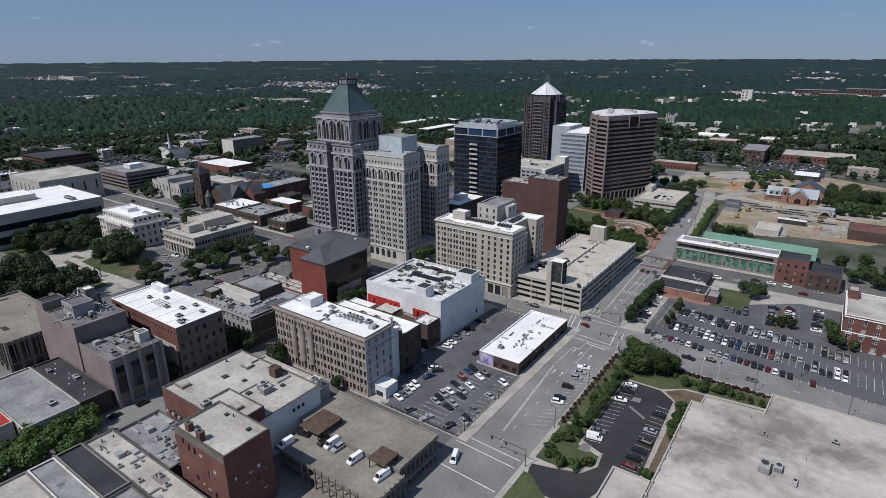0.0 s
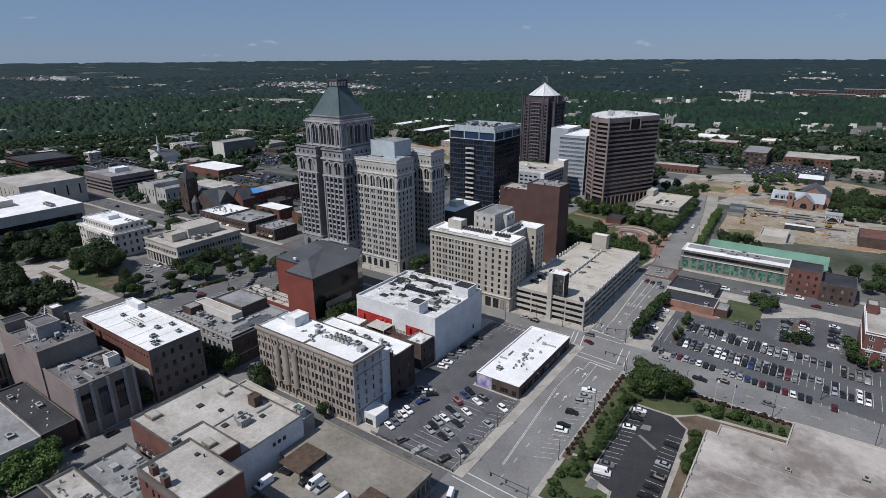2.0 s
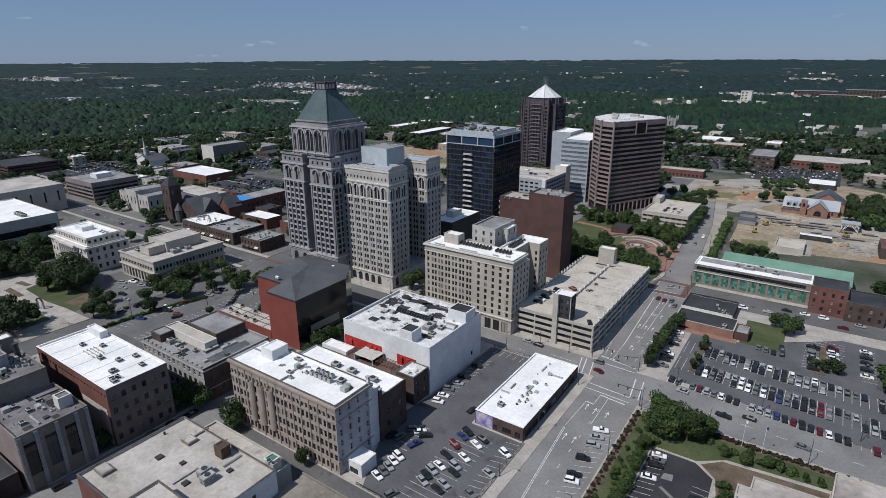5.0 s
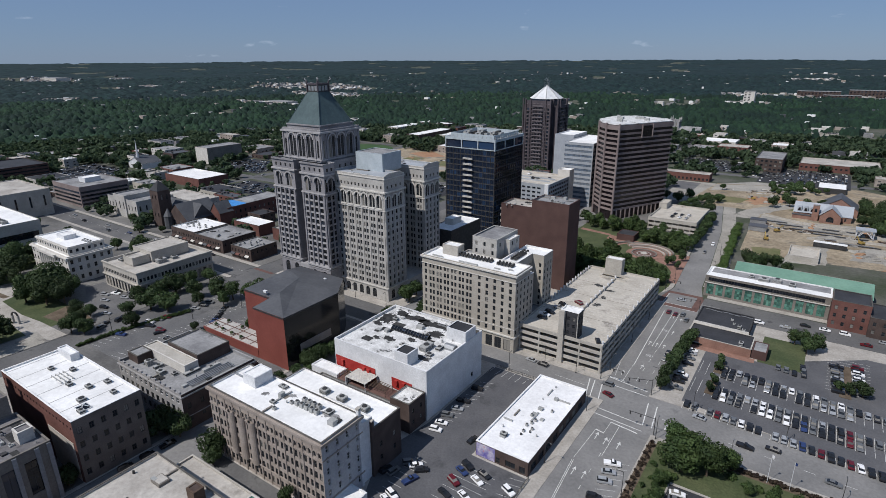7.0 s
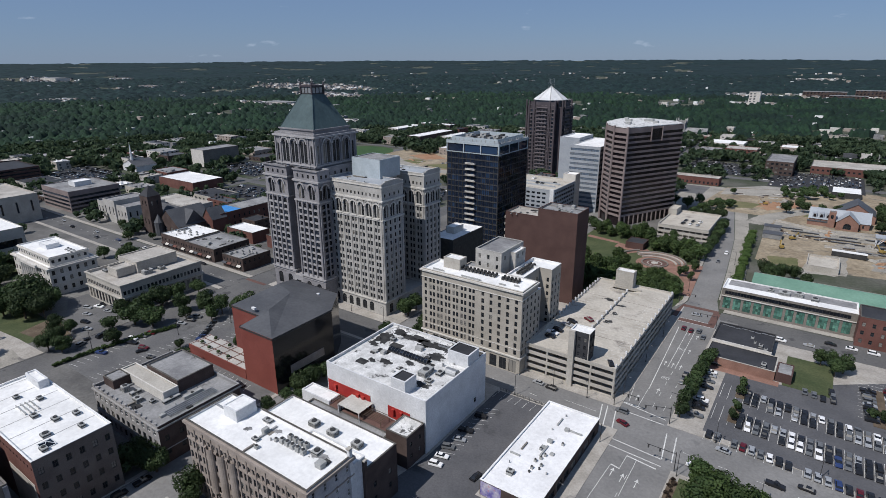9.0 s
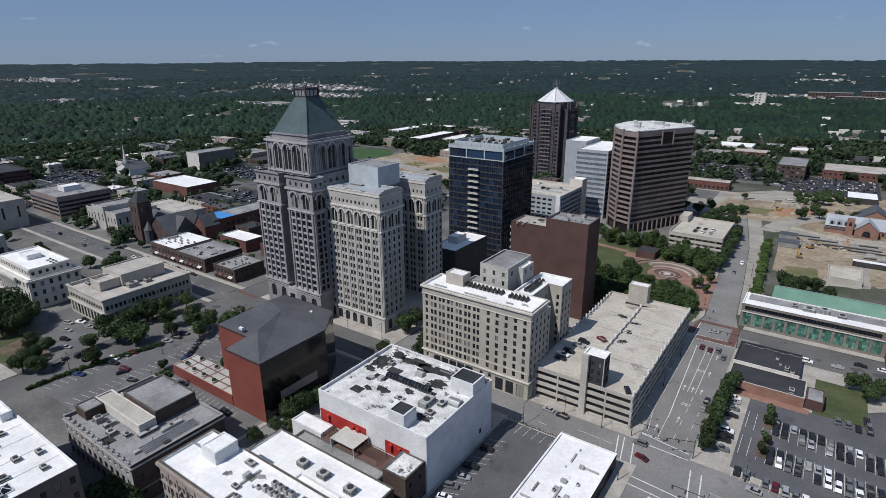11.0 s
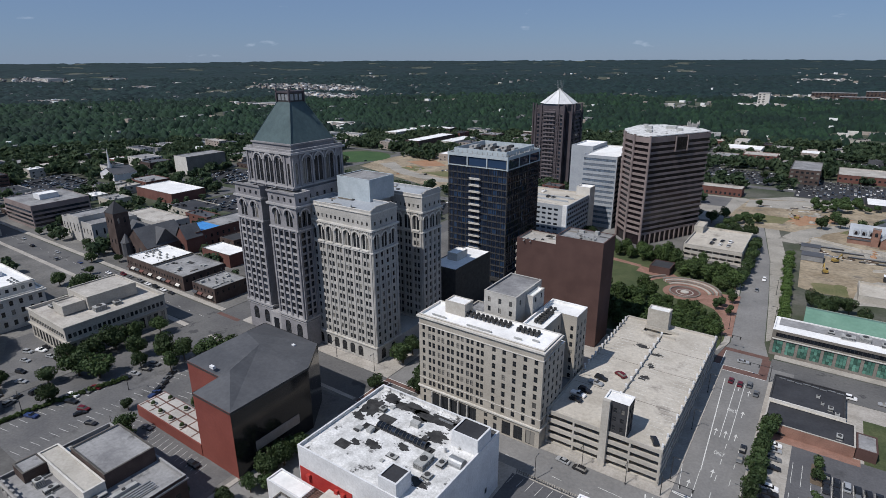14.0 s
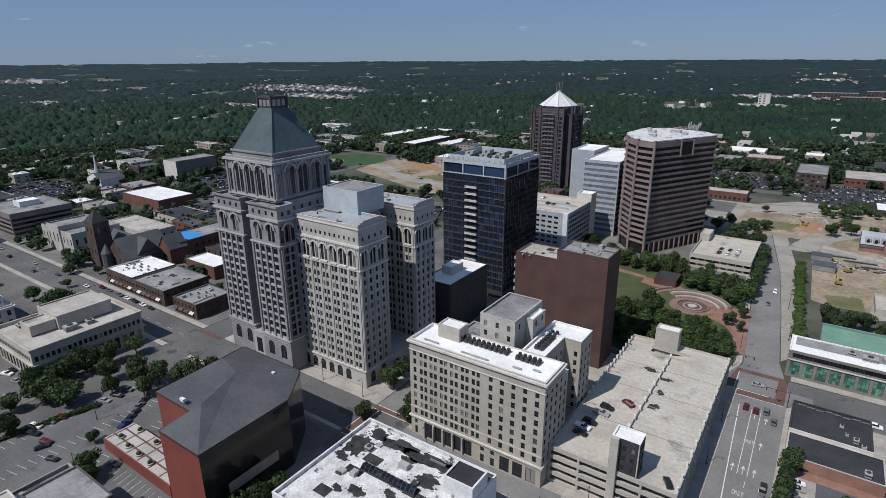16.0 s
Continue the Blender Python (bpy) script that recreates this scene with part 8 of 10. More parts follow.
# piles, stacks and pipes of the site
srng = random.Random(21)
for k in range(70):
    x, y = srng.choice(((srng.uniform(-400, -262), srng.uniform(325, 400)), (srng.uniform(62, 118), srng.uniform(258, 286)), (srng.uniform(84, 120), srng.uniform(226, 250)), (srng.uniform(50, 100), srng.uniform(292, 312)), (srng.uniform(5, 40), srng.uniform(355, 396))))
    pl = thing("earth_pile", "low uneven heap of earth and rubble", "earth pile", x, y, 0.03, srng.uniform(0, 180), "earth piles")
    bm = bmesh.new()
    bmesh.ops.create_icosphere(bm, subdivisions=2, radius=1.0)
    rx, ry, rz = srng.uniform(1.2, 4.5), srng.uniform(1.0, 2.4), srng.uniform(0.6, 1.7)
    for v in bm.verts:
        n = 1 + 0.45 * noise.noise(v.co * 1.7 + Vector((k, 0, 0)))
        v.co = Vector((v.co.x * rx * n, v.co.y * ry * n, max(-0.05, v.co.z * rz * n)))
    part("mound", bm, M[srng.choice(("rubble", "dirt", "red_earth", "gravel"))], pl)
for k in range(22):
    x, y = srng.choice(((srng.uniform(28, 60), srng.uniform(276, 290)), (srng.uniform(60, 110), srng.uniform(266, 284)), (srng.uniform(-20, 40), srng.uniform(398, 424))))
    pl = thing("timber_stack", "stacked pale building boards on the ground", "stack", x, y, 0.03, srng.uniform(-20, 20), "building stacks")
    for i in range(srng.randint(2, 4)):
        part("board", one_box(-srng.uniform(1.5, 4), srng.uniform(1.5, 4), -0.8 + 0.1 * i, 0.8, 0.36 * i, 0.36 * i + 0.33), M[srng.choice(("shop_white", "steel", "concrete", "wood"))], pl)
for x0, y0, x1, y1 in ((24, 318, 60, 301), (60, 301, 122, 302), (58, 262, 78, 270), (78, 270, 112, 274), (52, 304, 96, 314)):
    wl = thing("site_wall", "low pale concrete retaining wall on the site", "wall", x0, y0, 0.03, math.degrees(math.atan2(y1 - y0, x1 - x0)), "site walls")
    ln = math.hypot(x1 - x0, y1 - y0)
    part("wall", one_box(0, ln, -0.25, 0.25, 0, 1.5), M["concrete"], wl)
    part("footing", one_box(0, ln, -0.7, 0.7, 0, 0.25), M["concrete"], wl)
# park: brick circle, curved seats, paths and lawns
def arc_ring(r0, r1, a0, a1, z, mat, label, n=32):
    bm = bmesh.new()
    for k in range(n):
        a, b = radians(a0 + (a1 - a0) * k / n), radians(a0 + (a1 - a0) * (k + 1) / n)
        p = [(r0 * math.cos(a), r0 * math.sin(a)), (r1 * math.cos(a), r1 * math.sin(a)), (r1 * math.cos(b), r1 * math.sin(b)), (r0 * math.cos(b), r0 * math.sin(b))]
        prism(bm, [(x - 29.5, y + 165) for x, y in (p if r0 else p[1:3] + [(0.0, 0.0)])], KERB, KERB + z)
    tagged(part("park_ring", bm, M[mat], None), label, "paving", kind="structure")


for r0, r1, z, mat in ((0, 2.2, 0.5, "concrete"), (2.2, 4.0, 0.12, "paving_red"), (4.0, 4.7, 0.16, "pavement"), (4.7, 7.4, 0.12, "paving_red"), (7.4, 8.2, 0.7, "dark_concrete"), (8.2, 11.5, 0.1, "salmon_brick")):
    arc_ring(r0, r1, 0, 360, z, mat, "round brick and stone circle in the park", 40)
for k, (r0, mat) in enumerate(((12.2, "concrete"), (14.0, "dark_concrete"), (15.8, "concrete"), (17.6, "dark_concrete"))):
    arc_ring(r0, r0 + 1.2, 18, 142, 0.6 + 0.45 * k, mat, "curved stone seat wall of the park circle")
    arc_ring(r0 - 0.6, r0, 18, 142, 0.2 + 0.45 * k, "salmon_brick", "curved brick step of the park circle")
arc_ring(24.0, 25.2, 128, 186, 1.0, "dark_concrete", "long curved stone park wall")
arc_ring(21.5, 23.8, 128, 186, 0.1, "salmon_brick", "curved brick walk beside the park wall")
sheet("path", "red brick park path", "path", [[(-20.5, 156), (-18, 168), (-12, 174), (-2.6, 176), (-1.2, 150), (1.0, 122), (-3.4, 122), (-6, 140), (-11.5, 150)], [(-62, 184), (-62, 194), (-41, 190), (-34, 183.5), (-40, 180.5), (-50, 181)], [(-86, 196), (-86, 201), (-62, 196), (-62, 192)]], KERB + 0.03, M["salmon_brick"])
block("park_pavilion", "dark timber park pavilion with flat roof", "pavilion", -55, -43, 186, 199, 4.5, M["brown_brick"], M["dark_roof"], par=0.2)

pt = block("stone_church_tower", "pale stone church tower with four pinnacles", "church tower", -170, -156, 808, 822, 24, M["grey_stone"], M["grey_roof"], rows_of(14, 2, 2.0, 6, [14], "arch", 2), rows_of(14, 2, 2.0, 6, [14], "arch", 2), par=1.5)
for x, y in ((-7, -7), (7, -7), (7, 7), (-7, 7), (0, -7), (7, 0)):
    bm = bmesh.new()
    tube(bm, x, y, 21, 25, 1.1, 1.0, 6)
    tube(bm, x, y, 25, 30 if x * y else 27.5, 1.2, 0.1, 6)
    part("pinnacle", bm, M["cream_stone"], pt)
gable("stone_church", "pale stone church nave with grey roof", "church", -156, -122, 808, 822, 8, 14, M["grey_stone"], M["grey_roof"], "x")

gw = thing("gateway", "pale stone arch with a dark metal gate on a plaza", "gateway", -258.4, -114.6, Z1, 20)
for sx in (-2.2, 1.4):
    part("pier", one_box(sx, sx + 0.8, -0.5, 0.5, 0, 4.2), M["cream_stone"], gw)
bm = bmesh.new()
for k in range(9):
    a, b = math.pi * k / 9, math.pi * (k + 1) / 9
    beam(bm, (1.85 * math.cos(a), 0, 4.2 + 1.85 * math.sin(a)), (1.85 * math.cos(b), 0, 4.2 + 1.85 * math.sin(b)), 0.3)
part("arch_ring", bm, M["dark_metal"], gw)

# ---- trees and shrubs ----
def mesh_of(name, verts, faces, material):
    me = bpy.data.meshes.new(name)
    verts = np.asarray(verts, np.float32).reshape(-1, 3)
    faces = np.asarray(faces, np.int32)
    k = faces.shape[1]
    me.vertices.add(len(verts))
    me.vertices.foreach_set("co", verts.ravel())
    me.loops.add(faces.size)
    me.loops.foreach_set("vertex_index", faces.ravel())
    me.polygons.add(len(faces))
    me.polygons.foreach_set("loop_start", np.arange(0, faces.size, k, dtype=np.int32))
    me.polygons.foreach_set("loop_total", np.full(len(faces), k, np.int32))
    me.update(calc_edges=True)
    me.materials.append(material)
    return me


def leaf_crown(rng, r, zc, hz, n, size, lumps):
    """Many small leaf clumps on uneven lobes."""
    centres = rng.normal(size=(lumps, 3))
    centres /= np.linalg.norm(centres, axis=1)[:, None]
    centres *= rng.uniform(0.35, 0.62, (lumps, 1))
    rad = rng.uniform(0.38, 0.58, lumps)
    which = rng.integers(0, lumps, n)
    d = rng.normal(size=(n, 3))
    d /= np.linalg.norm(d, axis=1)[:, None]
    p = centres[which] + d * (rad[which] * rng.uniform(0.75, 1.05, n))[:, None]
    p = p * (r, r, hz) + (0, 0, zc)
    t = rng.normal(size=(n, 3))
    nrm = d + 0.38 * t
    nrm /= np.linalg.norm(nrm, axis=1)[:, None]
    u = np.cross(nrm, rng.normal(size=(n, 3)))
    u /= np.linalg.norm(u, axis=1)[:, None]
    v = np.cross(nrm, u)
    s = size * rng.uniform(0.6, 1.3, (n, 1))
    bend = nrm * s * 0.25
    q = np.stack([p - u * s - bend, p - v * s * 0.8, p + u * s - bend, p + v * s * 0.8], 1)
    return q.reshape(-1, 3), np.arange(4 * n).reshape(-1, 4)


def leaf_field(name, label, pts, radius, height, n, size, rng, mat="town_leaf", category="trees"):
    """Tree crowns of many leaf clumps, one crown for each point."""
    bases = [leaf_crown(rng, radius, height * 0.56, height * 0.46, n, size, 7)[0] for _ in range(7)]
    which = rng.integers(0, 7, len(pts))
    s = rng.uniform(0.6, 1.35, (len(pts), 1, 1))
    v = np.stack(bases)[which] * s
    a = rng.uniform(0, 2 * math.pi, (len(pts), 1))
    c, k = np.cos(a), np.sin(a)
    z = np.array([ground_z(px, py) for px, py in pts])[:, None]
    out = np.stack([v[:, :, 0] * c - v[:, :, 1] * k + pts[:, :1], v[:, :, 0] * k + v[:, :, 1] * c + pts[:, 1:], v[:, :, 2] + z], -1)
    return tagged(link_mesh(name, mesh_of(name, out.reshape(-1, 3), np.arange(out.shape[0] * out.shape[1]).reshape(-1, 4), M[mat])), label, category, kind="stuff")


def tree_kind(name, label, seed, r, h, n, size, mat, trunk=True, lumps=9):
    """A tree with a tapered trunk, limbs and a crown; the master stands far under the ground sheet's edge until copied."""
    rng = np.random.default_rng(seed)
    hz = h * 0.42 if trunk else h * 0.55
    zc = h - hz if trunk else h * 0.48
    vs, fs = leaf_crown(rng, r, zc, hz, n, size, lumps)
    if not trunk:
        return tagged(link_mesh(name, mesh_of(name, vs, fs, mat)), label, "shrub")
    root = thing(name, label, "tree")
    link_mesh("crown", mesh_of("crown", vs, fs, mat), root)
    if trunk:
        bm = bmesh.new()
        tube(bm, 0, 0, 0, zc, 0.05 * r + 0.08, 0.03 * r + 0.03, 7)
        for k in range(5):
            a = 2 * math.pi * k / 5 + rng.uniform(-0.4, 0.4)
            z = zc * rng.uniform(0.55, 0.9)
            e = Vector((0.55 * r * math.cos(a), 0.55 * r * math.sin(a), z + 0.35 * h))
            s = Vector((0, 0, z))
            w = 0.02 * r + 0.04
            side = Vector((-math.sin(a), math.cos(a), 0)) * w
            up = Vector((0, 0, w))
            for A, B in ((side, up), (up, -side), (-side, -up), (-up, side)):
                quad(bm, [s + A, s + B, e + B * 0.3, e + A * 0.3])
        part("trunk", bm, M["bark"], root)
    return root


KINDS = {
    "big": [tree_kind("tree", "broad dark green street tree in full leaf", 10 + k, 6.4, 12.5, 4600, 0.38, M["leaf"], lumps=13) for k in range(3)],
    "mid": [tree_kind("tree", "round green tree in full leaf", 20 + k, 4.4, 8.8, 2000, 0.33, M["leaf"]) for k in range(3)],
    "small": [tree_kind("tree", "small dark green street tree", 30 + k, 2.8, 6.2, 1100, 0.32, M["leaf"]) for k in range(3)],
    "bright": [tree_kind("tree", "bright light green tree in full leaf", 60 + k, 4.4, 8.5, 2600, 0.32, M["bright_leaf"], lumps=12) for k in range(2)],
    "corner": [tree_kind("tree", "wide rounded green tree at the street corner", 80 + k, 4.6, 9.0, 4600, 0.27, M["leaf_light"], lumps=16) for k in range(2)],
    "park": [tree_kind("tree", "feathery light green park tree in full leaf", 90 + k, 3.9, 8.2, 1150, 0.40, M["leaf_light"], lumps=11) for k in range(3)],
    "shrub": [tree_kind("shrub", "low rounded green shrub", 40 + k, 1.6, 1.9, 320, 0.3, M["leaf_light"], False, 6) for k in range(2)],
    "hedge": [tree_kind("shrub", "low dark red shrub beside the street", 50 + k, 1.1, 1.4, 220, 0.26, M["hedge"], False, 5) for k in range(2)],
}
USED = set()
trng = random.Random(7)


def plant(kind, x, y, s=1.0, z=KERB, group=""):
    src = trng.choice(KINDS[kind])
    m = pose(x, y, z, 0, 0, trng.uniform(0, 360)) @ Matrix.Diagonal((s * trng.uniform(0.9, 1.1), s * trng.uniform(0.9, 1.1), s * trng.uniform(0.88, 1.12), 1))
    if src in USED:
        ob = copy_thing(src, m)
    else:
        USED.add(src)
        src.matrix_basis = m
        ob = src
    ob["group"] = group or {"big": "trees", "mid": "trees", "bright": "trees", "corner": "trees", "park": "park trees", "small": "street trees", "shrub": "shrubs", "hedge": "dark shrubs"}[kind]
    return ob


# park and streets in the west
def inside(x, y, poly):
    c = False
    for (xa, ya), (xb, yb) in zip(poly, poly[1:] + poly[:1]):
        if (ya > y) != (yb > y) and x < (xb - xa) * (y - ya) / (yb - ya) + xa:
            c = not c
    return c


def grove(label, polys, gap, size):
    """Trees close together, their crowns touching."""
    put = []
    for poly in polys:
        xs, ys = [p[0] for p in poly], [p[1] for p in poly]
        for _ in range(900):
            x, y = trng.uniform(min(xs), max(xs)), trng.uniform(min(ys), max(ys))
            if inside(x, y, poly) and all(math.hypot(x - u, y - v) > gap for u, v in put) and not any(p - 3 < x < q + 3 and r - 3 < y < s + 3 for p, q, r, s in FOOT):
                put.append((x, y))
    return leaf_field("grove", label, np.array(put), 7.0 * size, 13.5 * size, 1200, 0.6, np.random.default_rng(len(put)), "leaf", "trees")


grove("dense dark green park trees with touching crowns", [
    [(-392, -108), (-352, -80), (-322, -86), (-318, -92), (-326, -112), (-345, -124)],
    [(-312, -142), (-296, -127), (-272, -128), (-250, -121), (-236, -124), (-232, -141), (-240, -156), (-262, -164)]], 7.5, 1.0)
# trees round the red church and behind the site
for x, y, q in ((98, 310, 1.0), (106, 318, 1.1), (91, 322, 0.8), (104, 334, 1.1), (112, 346, 1.2), (97, 346, 0.9), (94, 360, 1.0), (108, 362, 1.1), (93, 384, 0.8), (120, 330, 1.2), (118, 352, 1.1), (128, 342, 1.1), (100, 300, 0.7)):
    plant("big", x, y, q, 0.03)
for x, y, s in ((-279, -90, 1.25), (-271, -96, 1.1), (-288, -95, 1.05), (-272, -84, 1.0), (-264, -90, 0.85), (-284, -101, 0.9), (-283, -83, 0.95), (-224, -104, 0.6), (-218, -101, 0.55), (-236, -90, 0.5), (-244, -93, 0.5), (-232, -96, 0.45)):
    plant("big", x, y, 1.18 * s)
for x, y, s in ((-345, -60, 0.8), (-352, -70, 0.9), (-348, -82, 1.0), (-295, -30, 0.95), (-288, -40, 0.7), (-310, -22, 0.6), (-333, -28, 0.6)):
    plant("big", x, y, 1.18 * s)
for x, y, s in ((-233, -66, 1.0), (-229, -57, 1.0), (-228, -48, 1.0), (-227, -38, 1.0), (-226, -28, 0.95), (-218, -68, 1.15), (-209, -64, 1.05), (-222, -78, 0.8), (-206, -84, 0.75),
                (-212, -46, 0.8), (-200, -40, 1.0), (-193, -36, 1.0), (-186, -30, 1.0), (-178, -28, 1.0), (-170, -27, 1.0), (-163, -26, 0.9), (-203, -50, 0.7), (-180, -20, 0.7), (-168, -34, 0.8), (-190, -44, 0.7),
                (-176.8, -69, 0.5), (-161, -77, 0.75), (-157, -80, 0.6), (-154, -53, 0.7), (-112, -100, 0.8), (-118, -119.5, 0.75), (-113, -121, 0.7), (-108, -119, 0.8), (-114, -152, 0.6), (-116, -126, 0.9), (-89, -119, 0.8), (-86, -121, 0.6), (-52, -119, 0.5),
                (-105, -62, 0.75), (-104, -56, 0.8), (-105, -49, 0.7), (-103, -70, 0.6), (-104, -78, 0.6), (-100, -66, 0.5), (-117, -83, 0.4), (-109, -5.5, 0.6), (-112, 16, 0.9), (-113, 24, 0.8), (-93, 1, 0.8), (-94, 8, 0.9), (-93, 16, 0.8),
                (-360, 2, 0.7), (-372, 12, 0.6), (-345, 12, 0.6), (-392, 14, 0.7), (-338, -9, 0.5), (-300, 40, 0.6)):
    plant("mid", x, y, 1.18 * s)
for x, y, s in ((-100, -190, 1.1), (-104, -198, 1.2), (-98, -206, 1.2), (-106, -210, 1.1), (-100, -216, 1.2), (-108, -186, 0.9), (-112, -202, 1.0), (-96, -224, 1.2), (-104, -232, 1.1), (-114, -218, 1.0), (-107, -194, 1.0), (-94, -198, 1.0)):
    plant("bright", x, y, s)
for k in range(30):
    plant("shrub", -207.6 + (1.6 * k / 12 if k < 12 else 1.6 + 7.6 * (k - 12) / 18), -108 + 1.68 * k, 1.0)
# corner by the small lot
for x, y, s in ((42, -33, 1.0), (36, -30, 0.9), (47, -37, 0.9), (40, -39, 0.95), (51, -33, 0.7)):
    plant("corner", x, y, 1.3 * s)
for x, y in ((37, -48), (36.5, -54), (36, -60), (35.5, -66), (36.5, -71), (36, -77), (35.5, -82), (34, -88), (33, -93), (31.5, -98), (31, -103), (33, -107), (37, -108.5), (41, -107.5), (44, -104), (35, -96), (38, -44),
             (54, -34), (58, -35), (62, -35), (66, -34), (70, -36), (74, -35), (78, -36), (82, -36), (86, -36), (61.5, -54), (61.5, -62), (62, -66), (62.5, -70), (60, -102), (61, -106), (58, -108), (62, -99), (48, -30), (44, -29)):
    plant("shrub", x, y, trng.uniform(1.0, 1.8))
for x, y, s in ((35.9, -49.5, 0.5), (36.4, -55, 0.42), (36.5, -61, 0.45), (36.8, -67, 0.4), (36.9, -73, 0.42), (36.7, -79, 0.38), (36.6, -84.5, 0.42), (36.2, -92.7, 0.4), (59, -38.4, 0.42), (65.3, -38.6, 0.4), (71.7, -36.2, 0.38), (62.9, -60, 0.4), (62.5, -65, 0.36), (62.4, -70, 0.38), (62.8, -75, 0.4)):
    plant("corner", x, y, s)
for k in range(26):
    plant("shrub", trng.uniform(30.6, 35.4), -32 - 2.3 * k, trng.uniform(0.5, 1.0))
for k in range(34):
    plant("hedge", 28.4 + 0.9 * (k % 2), -30 - 1.75 * k, trng.uniform(0.7, 1.2))
for k in range(36):
    plant("hedge", 52 + 1.35 * k, -28.6 - 0.6 * (k % 2), trng.uniform(0.8, 1.3))
# along the large lot and the street north
for x, y in ((22.4, 5), (22.9, 10), (22.5, 15), (22.8, 20), (22.5, 25), (22.8, 30), (22.6, 35), (22.9, 40), (23.2, 46), (23.6, 51)):
    plant("small", x, y, 1.15)
for x, y, s in ((38.6, 14, 0.7), (38.9, 20.5, 0.75), (38.6, 33, 0.7), (38.8, 38.5, 0.7), (88, 42, 1.0), (84, 41, 0.8), (80, 43, 0.7), (104.5, 46, 1.2), (105, 40, 1.1), (108, 31.5, 1.0), (113, 31.5, 0.8), (105.5, 35, 1.0)):
    plant("small", x, y, s)
for x, y, s in ((68, 69, 0.85), (71, 74, 0.8), (63, 76, 0.7), (66, 80, 0.6)):
    plant("mid", x, y, s)
# the park
def cluster(kind, poly, gap, lo, hi):
    put = []
    xs, ys = [p[0] for p in poly], [p[1] for p in poly]
    for _ in range(500):
        x, y = trng.uniform(min(xs), max(xs)), trng.uniform(min(ys), max(ys))
        if inside(x, y, poly) and all(math.hypot(x - u, y - v) > gap for u, v in put):
            put.append((x, y))
            plant(kind, x, y, trng.uniform(lo, hi))


for poly in ([(-40, 196), (-31, 214), (-10, 204), (-6, 180), (-12, 178), (-24, 187), (-38, 189)], [(-64, 100), (-64, 128), (-56, 146), (-45, 150), (-34, 139), (-24, 141), (-13, 136), (-6, 122), (-6, 100)],
             [(-86, 178), (-78, 158), (-60, 136), (-66, 122), (-86, 130)], [(-84, 206), (-62, 222), (-46, 224), (-42, 204), (-62, 203)], [(-86, 100), (-64, 98), (-66, 120), (-86, 128)]):
    cluster("park", poly, 4.4, 0.8, 1.2)
grove("mixed green trees along the edges of the building site", [[(22, 402), (60, 424), (75, 440), (50, 450), (20, 425)], [(96, 290), (130, 300), (135, 350), (100, 345)], [(-30, 330), (-12, 338), (-6, 350), (-26, 352)]], 7.5, 0.62)
for x, y in [(-5.6 - 0.1 * k, 196 + 7 * k) for k in range(12)]:
    plant("mid", x, y, trng.uniform(0.7, 0.95))
for x, y in [(19.8 - 0.055 * k * 5, 146 + 5 * k) for k in range(24)]:
    plant("bright", x + trng.uniform(-0.5, 0.5), y, trng.uniform(0.5, 0.68))
for x, y in ((-9, 156), (-5, 163), (-4, 146), (-11, 150), (-7, 170)):
    plant("small", x, y, trng.uniform(0.7, 0.9))
for x, y in ((-14, 296), (-24, 300), (-30, 284), (-20, 288)):
    plant("mid", x, y, trng.uniform(0.9, 1.25))
for x, y, s in ((40, 176, 1.0), (46, 180, 0.9), (34, 172, 0.9), (30, 180, 1.0), (52, 172, 0.8), (100, 112, 1), (112, 128, 1), (118, 136, 1.1), (124, 124, 1), (106, 146, 1), (130, 145, 1.1), (140, 130, 1), (118, 160, 1), (135, 170, 1.1), (28, 350, 1), (40, 360, 1.1), (52, 352, 1), (64, 364, 1), (36, 372, 1), (92, 350, 1.1), (100, 338, 1), (108, 350, 1.1), (104, 365, 1), (96, 322, 0.9), (112, 320, 1), (118, 300, 1),
                (-30, 316, 1), (-44, 322, 1), (-56, 330, 0.9), (-18, 326, 0.8), (-38, 340, 1), (-20, 400, .7), (-10, 540, 1), (-20, 560, 1), (-30, 530, 1), (-100, 215, 1), (-106, 224, 1), (-112, 235, .9), (-118, 246, .9), (-86, 214, .9), (-92, 222, 1)):
    plant("mid", x, y, s)
for ks in KINDS.values():
    for src in ks:
        if src not in USED:
            for o in (*src.children_recursive, src):
                bpy.data.objects.remove(o)

